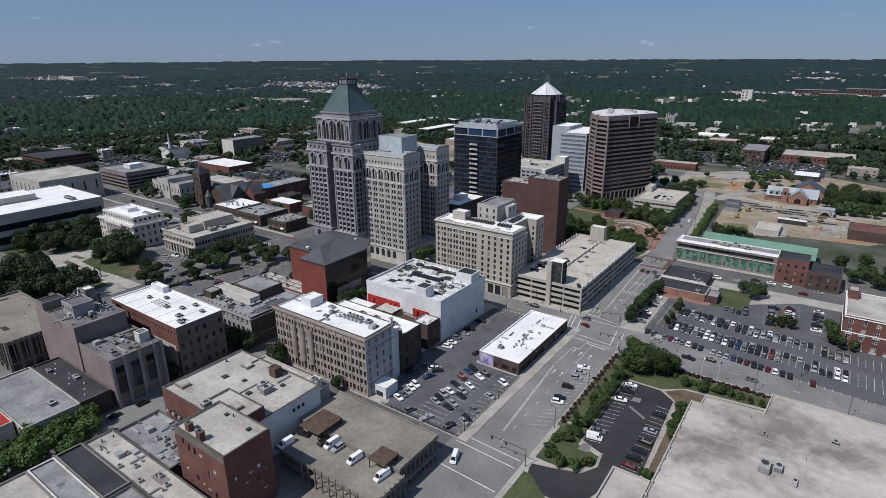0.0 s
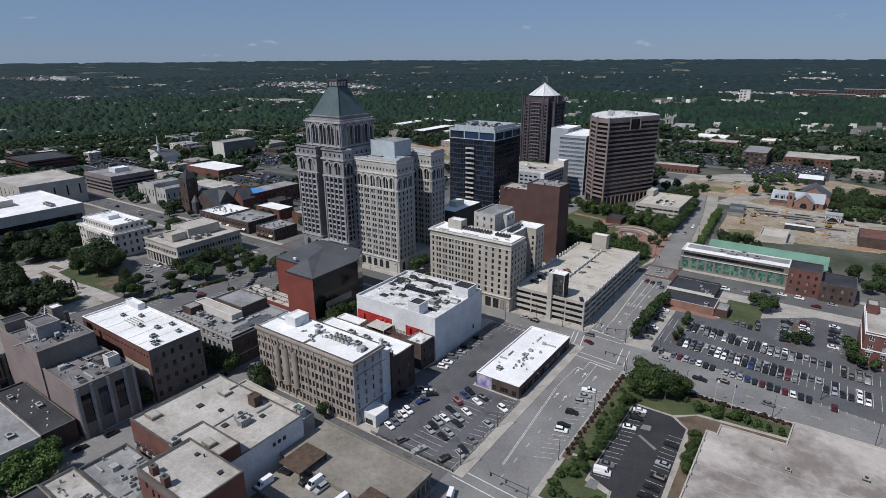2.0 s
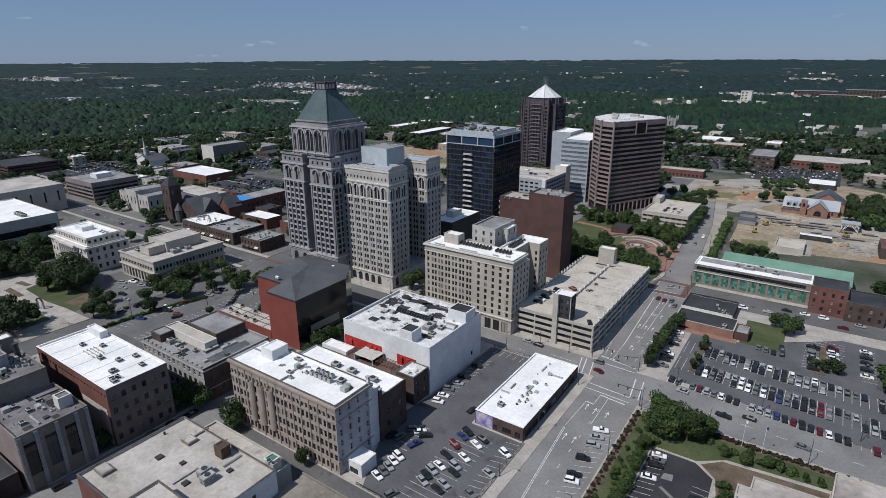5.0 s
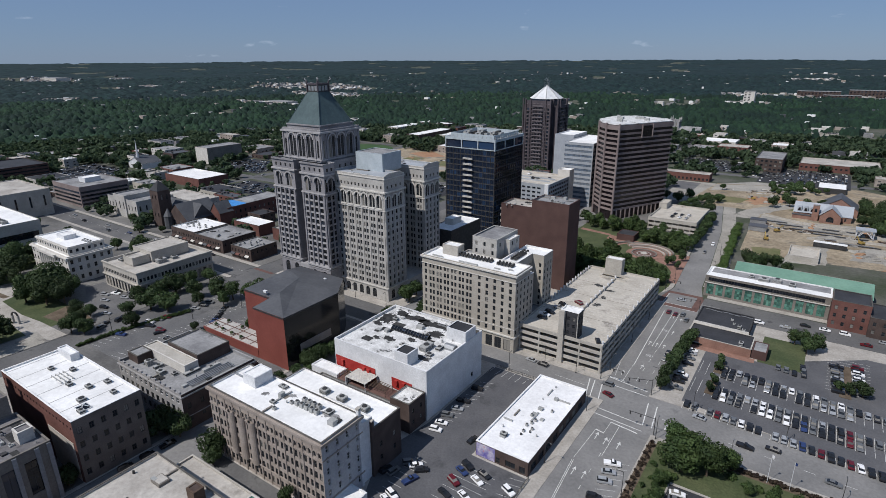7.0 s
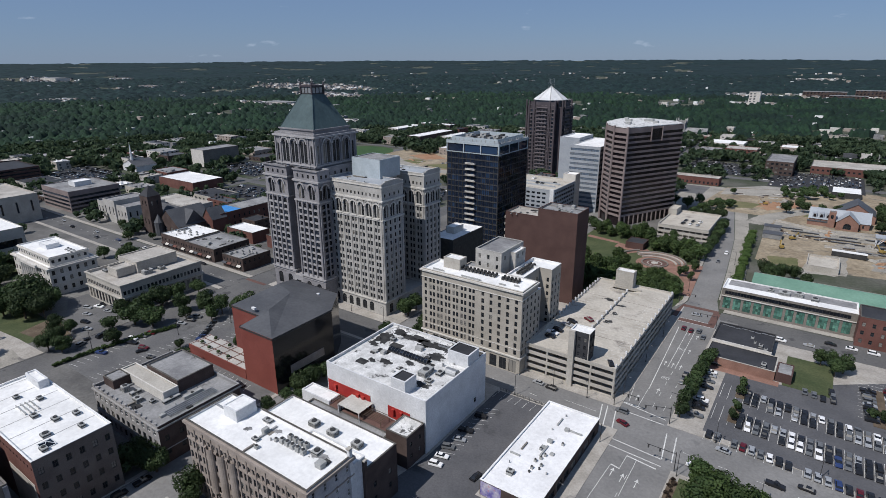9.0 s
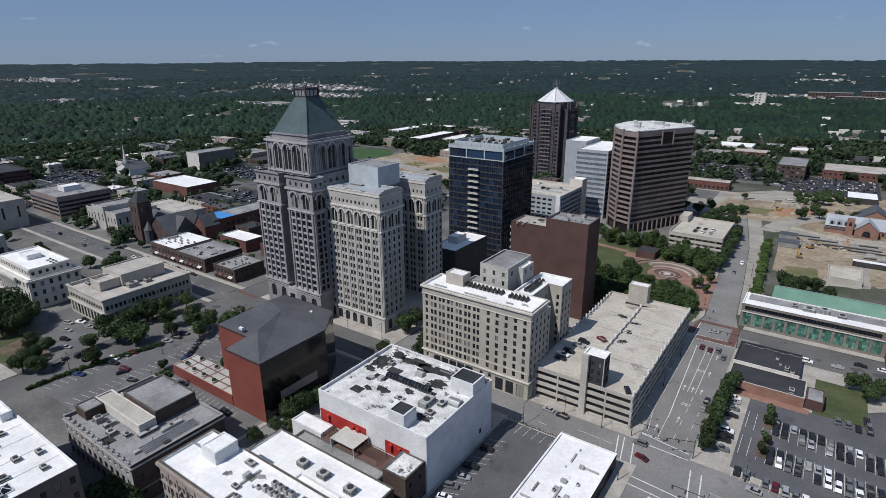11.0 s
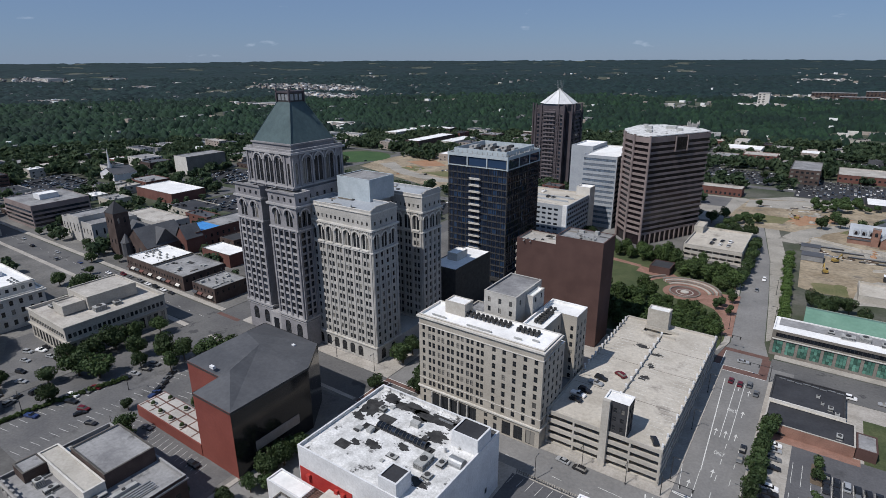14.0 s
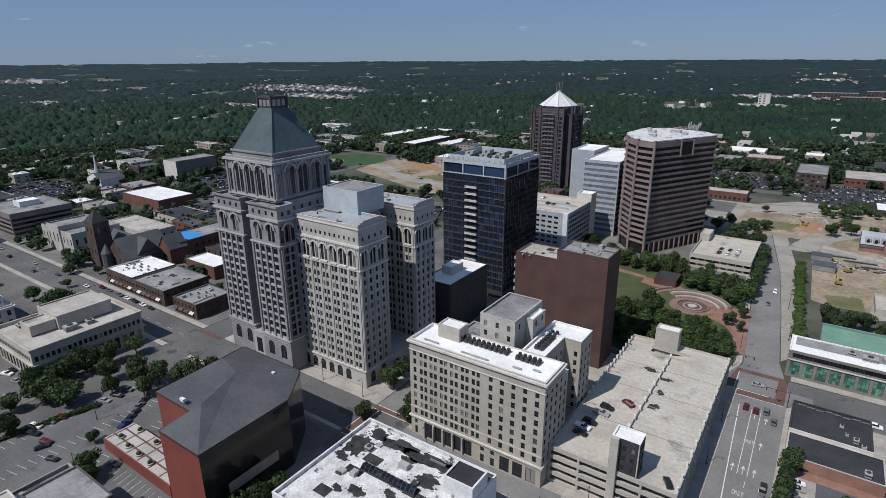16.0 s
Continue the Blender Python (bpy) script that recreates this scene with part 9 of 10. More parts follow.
# ---- parked cars ----
def car_kind(name, label, colour, style):
    """A car: body, glazed cabin, roof, lamps and four wheels; it points along +x."""
    r = thing(name, label, "van" if style == "van" else "car")
    L, W, belt, top = {"sedan": (4.7, 1.8, 0.92, 1.42), "suv": (4.7, 1.9, 1.08, 1.75), "van": (5.5, 2.0, 1.25, 2.35), "pickup": (5.5, 1.95, 1.1, 1.8)}[style]
    x, w = L / 2, W / 2
    bm = bmesh.new()
    side = [(-x, 0.35), (x - 0.1, 0.32), (x, 0.55), (x - 0.15, belt - 0.18), (x * 0.45, belt), (-x + 0.12, belt), (-x, belt - 0.25)]
    rows = []
    for yy, k in ((-w, 0.94), (-w + 0.12, 1.0), (w - 0.12, 1.0), (w, 0.94)):
        rows.append([bm.verts.new((a * (0.985 if k < 1 else 1), yy, 0.3 + (b - 0.3) * k)) for a, b in side])
    n = len(side)
    for i in range(3):
        for j in range(n):
            bm.faces.new((rows[i][j], rows[i][(j + 1) % n], rows[i + 1][(j + 1) % n], rows[i + 1][j]))
    bm.faces.new(rows[0][::-1])
    bm.faces.new(rows[3])
    c0, c1, t0, t1 = {"sedan": (-x + 0.55, x * 0.42, -x + 1.25, x * 0.08), "suv": (-x + 0.1, x * 0.45, -x + 0.45, x * 0.18), "van": (-x + 0.08, x * 0.75, -x + 0.12, x * 0.5), "pickup": (-0.5, x * 0.45, -0.2, x * 0.15)}[style]
    cuboid(bm, t0 - 0.03, t1 + 0.05, -w + 0.26, w - 0.26, top - 0.07, top)
    part("body", bm, M[colour], r)
    bm = bmesh.new()
    lo = [bm.verts.new(p) for p in ((c0, -w + 0.1, belt), (c1, -w + 0.1, belt), (c1, w - 0.1, belt), (c0, w - 0.1, belt))]
    hi = [bm.verts.new(p) for p in ((t0, -w + 0.28, top - 0.06), (t1, -w + 0.28, top - 0.06), (t1, w - 0.28, top - 0.06), (t0, w - 0.28, top - 0.06))]
    for k in range(4):
        bm.faces.new((lo[k], lo[(k + 1) % 4], hi[(k + 1) % 4], hi[k]))
    part("cabin", bm, M["glass"] if style != "van" else M[colour], r, "dark car windows" if style != "van" else "")
    if style == "van":
        bm = bmesh.new()
        quad(bm, [(c1 + 0.01, -w + 0.2, belt + 0.05), (c1 + 0.01, w - 0.2, belt + 0.05), (t1 + 0.06, w - 0.35, top - 0.15), (t1 + 0.06, -w + 0.35, top - 0.15)])
        for s in (-1, 1):
            ya, yb = s * (w - 0.1), s * (w - 0.26)
            quad(bm, [(x * 0.28, ya * 0.99 + s * 0.03, belt + 0.12), (x * 0.66, ya * 0.99 + s * 0.03, belt + 0.12), (x * 0.48, yb + s * 0.05, top - 0.3), (x * 0.28, yb + s * 0.05, top - 0.3)])
        part("windscreen", bm, M["glass"], r)
    for sx in (-x * 0.62, x * 0.62):
        for sy in (-w + 0.02, w - 0.22):
            bm = bmesh.new()
            ring = [(sx + 0.34 * math.cos(2 * math.pi * k / 10), 0.34 + 0.34 * math.sin(2 * math.pi * k / 10)) for k in range(10)]
            a = [bm.verts.new((p, sy, q)) for p, q in ring]
            b = [bm.verts.new((p, sy + 0.2, q)) for p, q in ring]
            for k in range(10):
                bm.faces.new((a[k], a[(k + 1) % 10], b[(k + 1) % 10], b[k]))
            bm.faces.new(a)
            bm.faces.new(b)
            part("wheel", bm, M["tyre"], r)
    return r


TONE = {"car_white": "white", "car_silver": "silver", "car_grey": "dark grey", "car_black": "black", "car_red": "red", "car_blue": "dark blue"}
CARS = {}
crng = random.Random(11)


def car(x, y, rz, colour=None, style=None, z=Z1, group="parked cars", where="parked on asphalt"):
    colour = colour or crng.choices(list(TONE), (13, 15, 24, 44, 2, 2))[0]
    style = style or crng.choices(("sedan", "suv", "pickup"), (55, 38, 7))[0]
    key = (colour, style)
    m = pose(x, y, z, 0, 0, rz)
    if key in CARS:
        ob = copy_thing(CARS[key], m)
    else:
        ob = CARS[key] = car_kind("van" if style == "van" else "car", "", colour, style)
        ob.matrix_basis = m
    kind = {"sedan": "saloon car", "suv": "tall estate car", "van": "panel van", "pickup": "pickup truck"}[style]
    return tagged(ob, f"{TONE[colour]} {kind} {where}", "van" if style == "van" else "car", group)


# corner lot
W = [(-37.6, -91.7, 80), (-35, -90.8, 80), (-33.5, -84.8, 45), (-30.9, -84.7, 45), (-28.1, -85.5, 45), (-28.4, -91, 75), (-29.1, -99, -20), (-29.3, -101.6, -20), (-28.7, -104.5, -20), (-28.8, -107.1, -20), (-29, -109.8, -20),
     (-20.3, -113.4, 70), (-12.5, -114, 70), (-3, -112.9, 70), (0, -108, -25), (-0.5, -105.7, -25), (-15.4, -95, -20), (-16.5, -89.6, -20), (-16.9, -83.9, -20), (-17.2, -78.6, -20), (-16.9, -75.6, -20), (-11, -79.6, -20), (-10.5, -76.1, -20),
     (-10.9, -87.3, -20), (-11.2, -92.5, -20), (-16.2, -98.1, -20), (-16.4, -100.8, -20), (-15.9, -103.6, -20), (-10, -104, -20), (-9.7, -101, -20), (-9.9, -95.1, -20), (-0.5, -89.2, -20), (-0.8, -100, -20), (-0.8, -78.1, -20),
     (-36.2, -66.2, 15), (-36.8, -61.8, 15), (-37.6, -56.9, 15), (-36.7, -51.5, 15), (-22.5, -63.7, 80), (-37.5, -46, 15), (-37.4, -36, 15)]
for i, (x, y, r) in enumerate(W):
    car(x, y, r + crng.uniform(-4, 4), {18: "car_red", 6: "car_white", 10: "car_white", 16: "car_white", 34: "car_white", 35: "car_white"}.get(i), group="cars on the corner lot", where="parked on the corner lot")
# large lot, in rows
for k in range(23):
    x = 41.4 + 2.68 * k
    if k in (7, 20, 21):
        continue
    car(x, -0.8 - 0.125 * (x - 41), 92 + crng.uniform(-3, 3), {13: "car_red", 16: "car_red", 22: "car_red"}.get(k), group="cars on the large lot", where="in a row on the large lot")
for k in range(-3, -1):
    car(41.4 + 2.68 * k, -0.2, 92, group="cars on the large lot", where="in a row on the large lot")
for k in range(27):
    x = 41.1 + 2.68 * k
    if k not in (21, 23, 24):
        car(x, 16.6 - 0.115 * (x - 41), 92 + crng.uniform(-3, 3), {16: "car_red"}.get(k), group="cars on the large lot", where="in a row on the large lot")
    if k not in (18, 19, 20, 4):
        car(x, 11.5 - 0.125 * (x - 41), -88 + crng.uniform(-3, 3), {16: "car_red"}.get(k), group="cars on the large lot", where="in a row on the large lot")
    if k not in (22, 24):
        car(x, 34.6 - 0.13 * (x - 41), 92 + crng.uniform(-3, 3), group="cars on the large lot", where="in a row on the large lot")
    if k not in (2, 5, 9, 17, 18, 19, 20, 21, 22):
        car(x, 29.5 - 0.13 * (x - 41), -88 + crng.uniform(-3, 3), group="cars on the large lot", where="in a row on the large lot")
for k in range(9):
    car(79.2 + 0.12 * k, 63 - 2.75 * k, 3, group="cars on the large lot", where="beside the planted island")
    car(86.4 + 0.12 * k, 66 - 2.75 * k, 3, {0: "car_red"}.get(k), group="cars on the large lot", where="beside the planted island")
    if k % 4 != 3:
        car(98.6, 70 - 3.0 * k, 3, group="cars on the large lot", where="near the brick building")
for x, y in ((59, 49), (62, 48.3), (65, 47.4), (67.5, 54), (68, 51), (68.3, 48), (27, 9), (27, 14.3), (27, 17.4), (27.1, 20.4), (26.8, 31), (26.5, 36), (26.2, 41), (26, 44.1), (26.3, 52.3)):
    car(x, y, 92 if x > 55 else 5, group="cars on the large lot", where="on the large lot")
# small lot, street, decks
for x, y, c, s in ((41.5, -50.5, "car_white", "sedan"), (41.7, -53.2, "car_grey", "sedan"), (41.8, -56, "car_black", "suv"), (41.4, -62.6, "car_white", "sedan"), (41.5, -85.7, "car_grey", "sedan"), (41.4, -90, "car_white", "van"), (55.9, -64.3, "car_black", "sedan"),
                   (56.1, -75.5, "car_silver", "sedan"), (56.3, -82.6, "car_black", "suv"), (56, -88.2, "car_black", "sedan"), (55.6, -93, "car_black", "suv"), (55.6, -97.2, "car_red", "sedan")):
    car(x, y, 12 if x < 50 else 178, c, s, group="cars on the small lot", where="on the small lot")
for x, y, r, c, s in ((21, -48.3, 20, "car_white", "pickup"), (21.3, -52.8, 20, "car_silver", "sedan"), (21.6, -57.5, 20, "car_silver", "suv"), (21.2, -65.7, 15, "car_black", "suv"), (21.7, -74.3, 15, "car_black", "sedan"), (22.2, -77.5, 15, "car_white", "suv"),
                      (7.9, -126, -70, "car_white", "van"), (4, -3.5, 180, "car_grey", "suv"), (6.5, -10.5, 160, "car_red", "sedan"), (38.9, -6.5, 175, "car_silver", "sedan"), (10.6, 79, 90, "car_red", "sedan"), (17.5, 30, -90, "car_grey", "sedan"), (17.6, 36, 90, "car_black", "sedan"), (16.8, 75, 90, "car_grey", "sedan"),
                      (7.2, 80, 90, "car_red", "sedan"), (13.9, 80.5, 90, "car_grey", "suv"), (9, 99, 10, "car_silver", "sedan"), (5, 210, -88, "car_white", "suv"), (3.4, 190, -88, "car_grey", "sedan"), (-30, -3.4, 175, "car_silver", "sedan"), (-24, -4.2, 175, "car_black", "suv"), (55, -15, -3, "car_black", "pickup"), (63, -11.5, 175, "car_black", "sedan"), (80, -19, -3, "car_grey", "sedan"), (33, -20, -3, "car_white", "pickup"),
                      (-60, -7, 0, "car_black", "sedan"), (-330, -2, 0, "car_white", "sedan"), (-348, -8, 180, "car_black", "sedan"), (-365, -3, 0, "car_blue", "sedan"), (-385, -9, 180, "car_grey", "suv"), (-400, -2, 0, "car_silver", "sedan"), (-320, 2, 0, "car_red", "suv"), (-312, 2, 0, "car_grey", "sedan"), (-300, 2, 0, "car_grey", "suv"), (-292, 2, 0, "car_white", "sedan"), (-284, 2.2, 0, "car_black", "suv"), (-276, 2.2, 0, "car_white", "sedan"), (-268, 2.2, 0, "car_black", "sedan"), (-430, -6, 180, "car_black", "suv"), (-455, -2, 0, "car_silver", "sedan"),
                      (47, 92, 0, "car_white", "suv"), (58, 93.5, 180, "car_silver", "sedan"), (66, 100.5, 0, "car_black", "sedan"), (74, 100.5, 0, "car_white", "sedan"), (82, 100.5, 0, "car_white", "suv"), (90, 93, 180, "car_red", "sedan"), (97, 100, 0, "car_silver", "sedan"), (-101, -160, 88, "car_grey", "sedan"), (-106.5, -168, 88, "car_black", "suv"), (-107, -178, 88, "car_black", "sedan"), (-107.5, -138, 88, "car_black", "suv"), (-107.4, -131, 88, "car_black", "suv"), (-107.2, -124, 88, "car_black", "pickup")):
    car(x, y, r, c, s, 0.03, "cars on the streets", "on the street")
for x, y, r, c in ((-33.5, 14, -5, "car_black"), (-34, 17.5, -5, "car_white"), (-33, 21, -5, "car_black"), (-31.5, 28, -5, "car_silver"), (-31, 32, -5, "car_black"), (-25.7, 38.3, 150, "car_red"), (-4.8, 6.5, 118, "car_black")):
    car(x, y, r, c, None, 12.37, "cars on the garage roof", "on the garage roof deck")
for x, y, r, c, s in ((-35.2, -158.3, 268, "car_white", "van"), (-23.2, -149.9, 266, "car_white", "van"), (-20.3, -150.2, 266, "car_silver", "suv"), (-12.1, -151, 265, "car_white", "van"), (-0.4, -151.8, 262, "car_white", "van"), (-34.5, -151.5, 10, "car_black", "sedan"), (-26, -150.5, 86, "car_black", "suv")):
    car(x, y, r, c, s, 7.02, "cars on the parking deck", "on the parking deck")
for x, y, r in ((-240.8, -81, 20), (-254.5, -68, 20), (-244.8, -68, 20), (-232, -84, 30), (-220.8, -90, 110), (-220.7, -81, 110), (-219, -84, 110), (-227, -94.6, 110), (-231.8, -100, 110), (-218, -93, 110), (-236, -74, 100), (-250, -76, 20), (-258, -72, 20), (-247, -64, 0), (-256, -65.5, 0),
                (-202, -91.6, 20), (-203.4, -76.7, 20), (-202.4, -72.5, 20), (-202, -68.8, 20), (-199.6, -79, 20), (-188.7, -80.6, 70), (-190.4, -78.6, 20), (-179, -81.3, 20), (-200, -57.8, 20), (-199.4, -54.5, 20), (-198.8, -49.9, 20), (-199.6, -45.6, 20), (-184.9, -48.7, 110), (-182, -52, 110), (-180, -55, 110), (-178, -58, 110), (-187, -45.5, 110), (-170, -38, 110), (-168, -35, 110), (-159.7, -71, 10), (-128, -73, 0), (-150, -118.5, 0)):
    car(x, y, r, None, None, Z1, "cars on the tree-lined lot", "on the tree-lined lot")
for x, y, c in GARAGE_CARS:
    car(x, y, 90, c, None, 28.72, "cars on the white garage", "on the white garage roof")
for k in range(6):
    car(-30 + 5 * (k % 3), 240 + 9 * (k // 3), 80, None, None, 8.02, "cars on the park garage", "on the park garage roof")

# ---- woods and suburbs to the horizon ----
VIEW = math.radians(127)
def scatter(r0, r1, step, rng, keep):
    half = math.radians(58)
    out = []
    r = r0
    while r < r1:
        n = int(2 * half * r / step)
        a = VIEW - half + 2 * half * (np.arange(n) + rng.uniform(0, 1, n)) / n
        rr = r + rng.uniform(-0.5, 0.5, n) * step
        p = np.stack([CENTRE.x + rr * np.cos(a), CENTRE.y + rr * np.sin(a)], -1)
        out.append(p[[keep(x, y, q, rng) for (x, y), q in zip(p, rr)]] if n else p)
        r += step
    return np.concatenate(out)


OPEN = [(-60, 190, 98, 470), (-460, -228, 296, 430), (-552, -452, 358, 452), (-95, 30, -420, 335), (-230, -90, -420, 330), (-345, -225, -150, -14), (-620, 30, -28, 6), (20, 170, -420, 110), (-460, -365, -150, -50)] + TOWN_ROADS + FAR_LOTS + [(a - 3, b + 3, c - 4, d + 3) for a, b, c, d in FOOT]
MASK = np.zeros((900, 900), bool)
for a, b, c, d in OPEN:
    MASK[max(0, int((a + 1000) / 2)) : max(0, int((b + 1000) / 2) + 1), max(0, int((c + 700) / 2)) : max(0, int((d + 700) / 2) + 1)] = True


def free(x, y):
    i, j = int((x + 1000) / 2), int((y + 700) / 2)
    return not (0 <= i < 900 and 0 <= j < 900 and MASK[i, j])


# town buildings on free ground
frng = random.Random(5)
ROOFS = ("white_roof", "grey_roof", "tan_roof", "slate", "grey_roof", "dark_roof")
WALLS = ("red_brick", "dark_brick", "cream_stone", "shop_white", "concrete", "tan_brick")
made = []


def town_block(x, y, a, b, h, rf=None):
    if any(abs(x - u) < (a + c) / 2 + 4 and abs(y - v) < (b + d) / 2 + 4 for u, v, c, d in made):
        return
    if rf is None and not all(free(x + p * a / 2, y + q * b / 2) for p in (-1, 0, 1) for q in (-1, 0, 1)):
        return
    made.append((x, y, a, b))
    wl, rf = frng.choice(WALLS), rf or frng.choice(ROOFS)
    n = max(2, int(a / 6))
    nm = {"red_brick": "red brick", "dark_brick": "dark brick", "cream_stone": "cream", "shop_white": "white", "concrete": "pale concrete", "tan_brick": "tan brick"}[wl]
    r = thing("town_building", f"low {nm} town building with flat roof", "building", x, y, ground_z(x, y))
    holes = rows_of(a, n, 2.2, 1.6, [v for v in (1.2, 4.8, 8.4) if v + 2 < h], "plain")
    side = rows_of(b, max(2, int(b / 6)), 2.2, 1.6, [v for v in (1.2, 4.8, 8.4) if v + 2 < h], "plain")
    bm = bmesh.new()
    wall_cells(bm, (-a / 2, -b / 2), (1, 0), a, -3, h, holes)
    wall_cells(bm, (a / 2, -b / 2), (0, 1), b, -3, h, side)
    wall_cells(bm, (a / 2, b / 2), (-1, 0), a, -3, h, [])
    wall_cells(bm, (-a / 2, b / 2), (0, -1), b, -3, h, [])
    frame_ring(bm, -a / 2, a / 2, -b / 2, b / 2, h - 0.5, h + 0.1, 0.05, 0.45)
    for q in holes:
        quad(bm, [(-a / 2 + q[0], -b / 2 + 0.25, q[2]), (-a / 2 + q[1], -b / 2 + 0.25, q[2]), (-a / 2 + q[1], -b / 2 + 0.25, q[3]), (-a / 2 + q[0], -b / 2 + 0.25, q[3])], 1)
    for q in side:
        quad(bm, [(a / 2 - 0.25, -b / 2 + q[0], q[2]), (a / 2 - 0.25, -b / 2 + q[1], q[2]), (a / 2 - 0.25, -b / 2 + q[1], q[3]), (a / 2 - 0.25, -b / 2 + q[0], q[3])], 1)
    part("wall", bm, [M[wl], M["glass"]], r)
    bm = bmesh.new()
    cuboid(bm, -a / 2 + 0.3, a / 2 - 0.3, -b / 2 + 0.3, b / 2 - 0.3, h - 0.8, h - 0.4)
    for _ in range(frng.randint(1, 5)):
        u, v, w = frng.uniform(-a / 2 + 3, a / 2 - 3), frng.uniform(-b / 2 + 3, b / 2 - 3), frng.uniform(0.6, 1.6)
        cuboid(bm, u - w, u + w, v - w * 0.8, v + w * 0.8, h - 0.4, h + frng.uniform(0.6, 1.8))
    part("roof", bm, M[rf], r)


for x, y, a, b, h in ((-572, 596, 22, 70, 11), (-483, 550, 24, 95, 11), (-550, 660, 70, 22, 11), (-500, 500, 18, 46, 9), (-440, 560, 22, 60, 10)):
    town_block(x, y, a, b, h, "white_roof")
ZONES = ((-800, -450, 150, 560), (-620, -226, 62, 330), (-500, -120, 330, 720), (-820, -540, -200, 130), (100, 420, 95, 700), (-240, 60, 620, 900), (-330, -226, 62, 330), (-620, -460, -160, 60))
for _ in range(4000):
    if len(made) > 250:
        break
    zone = frng.choice(ZONES)
    town_block(frng.uniform(*zone[:2]), frng.uniform(*zone[2:]), frng.uniform(12, 40), frng.uniform(12, 32), frng.choice((4.2, 5, 5, 6.5, 8, 9.5, 11)))
for u, v, c, d in made:
    MASK[max(0, int((u - c / 2 - 3 + 1000) / 2)) : int((u + c / 2 + 3 + 1000) / 2) + 1, max(0, int((v - d / 2 - 4 + 700) / 2)) : int((v + d / 2 + 3 + 700) / 2) + 1] = True


def keep_town(x, y, r, rng):
    if not free(x, y):
        return False
    d = 0.30 + 0.70 * min(1, max(0, (r - 560) / 260))
    d *= 0.55 + 1.0 * max(0.0, 0.5 + noise.noise(Vector((x / 70, y / 70, 0))))
    return rng.uniform() < d


PATCHES = [(-1700, 1430, 330, 190), (-1360, 1180, 170, 90), (-3000, 980, 280, 130), (-1860, 572, 70, 45), (-1260, 860, 150, 45), (-200, 1815, 90, 90), (70, 1840, 220, 120), (-140, 1510, 60, 60), (-2250, 1060, 60, 40), (-760, 640, 60, 40), (-50, 2740, 120, 90), (-2850, 1260, 60, 50), (-2350, 1290, 50, 40)]


def thinned(x, y):
    """How far a place lies inside a clearing of the woods: above 0 no trees."""
    g = max(1.0 - math.hypot((x - a) / c, (y - b) / d) for a, b, c, d in PATCHES)
    return max(2.2 * g, noise.noise(Vector((x / 210, y / 210, 4.0))) + 0.5 * noise.noise(Vector((x / 60, y / 60, 9.0))) - 0.36)


def canopy(name, label, r0, r1, dr, grow, columns, cell, high, mat, seed, round_off=1.5):
    """Closed woods: the upper surface of tree crowns side by side, sunk into the ground in clearings."""
    rg = np.random.default_rng(seed)
    radii = [r0]
    while radii[-1] < r1:
        radii.append(radii[-1] + dr)
        dr *= grow
    half = math.radians(58)
    ang = np.linspace(VIEW - half, VIEW + half, columns)
    R, A = np.meshgrid(np.array(radii), ang, indexing="ij")
    R = R + rg.uniform(-0.35, 0.35, R.shape) * dr * 0.7
    X, Y = CENTRE.x + R * np.cos(A), CENTRE.y + R * np.sin(A)
    px, py, pt = rg.uniform(0, 1, (256, 256)), rg.uniform(0, 1, (256, 256)), rg.uniform(0.55, 1.0, (256, 256))
    ci, cj = np.floor(X / cell).astype(int), np.floor(Y / cell).astype(int)
    best = np.full(X.shape, -9.0)
    for di in (-1, 0, 1):
        for dj in (-1, 0, 1):
            i, j = (ci + di) % 256, (cj + dj) % 256
            d2 = ((ci + di + px[i, j]) * cell - X) ** 2 + ((cj + dj + py[i, j]) * cell - Y) ** 2
            best = np.maximum(best, high * pt[i, j] - round_off * high * d2 / cell**2)
    big = np.array([noise.noise(Vector((x / 48, y / 48, seed))) for x, y in zip(X.ravel(), Y.ravel())]).reshape(X.shape)
    best += rg.uniform(-0.09, 0.08, X.shape) * high + 0.45 * high * big
    flat = [(x, y) for x, y in zip(X.ravel(), Y.ravel())]
    G = np.array([ground_z(x, y) for x, y in flat]).reshape(X.shape)
    T = np.array([thinned(x, y) for x, y in flat]).reshape(X.shape)
    Z = G + np.where(T > 0, np.minimum(best, 3.0) - 5.0, best)
    Z[:3] = G[:3] - np.array([9.0, 5.0, 1.0])[:, None]
    n, m = X.shape
    q = (np.arange(n - 1)[:, None] * m + np.arange(m - 1)[None]).ravel()
    faces = np.stack([q, q + m, q + m + 1, q + 1], -1)
    me = mesh_of(name, np.stack([X, Y, Z], -1).reshape(-1, 3), faces, M[mat])
    me.polygons.foreach_set("use_smooth", np.ones(len(faces), bool))
    return tagged(link_mesh(name, me), label, "woods", kind="stuff")


rng = np.random.default_rng(3)
near_pts = scatter(300, 1010, 7.8, rng, keep_town)
dist = np.hypot(near_pts[:, 0] - CENTRE.x, near_pts[:, 1] - CENTRE.y)
leaf_field("town_trees", "dense green trees between town houses", near_pts[dist < 680], 5.4, 9.4, 112, 1.4, rng)
leaf_field("town_trees", "dense green tree tops between far houses", near_pts[dist >= 680], 6.0, 9.8, 48, 2.3, rng)
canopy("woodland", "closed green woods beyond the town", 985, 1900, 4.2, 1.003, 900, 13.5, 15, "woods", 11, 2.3)
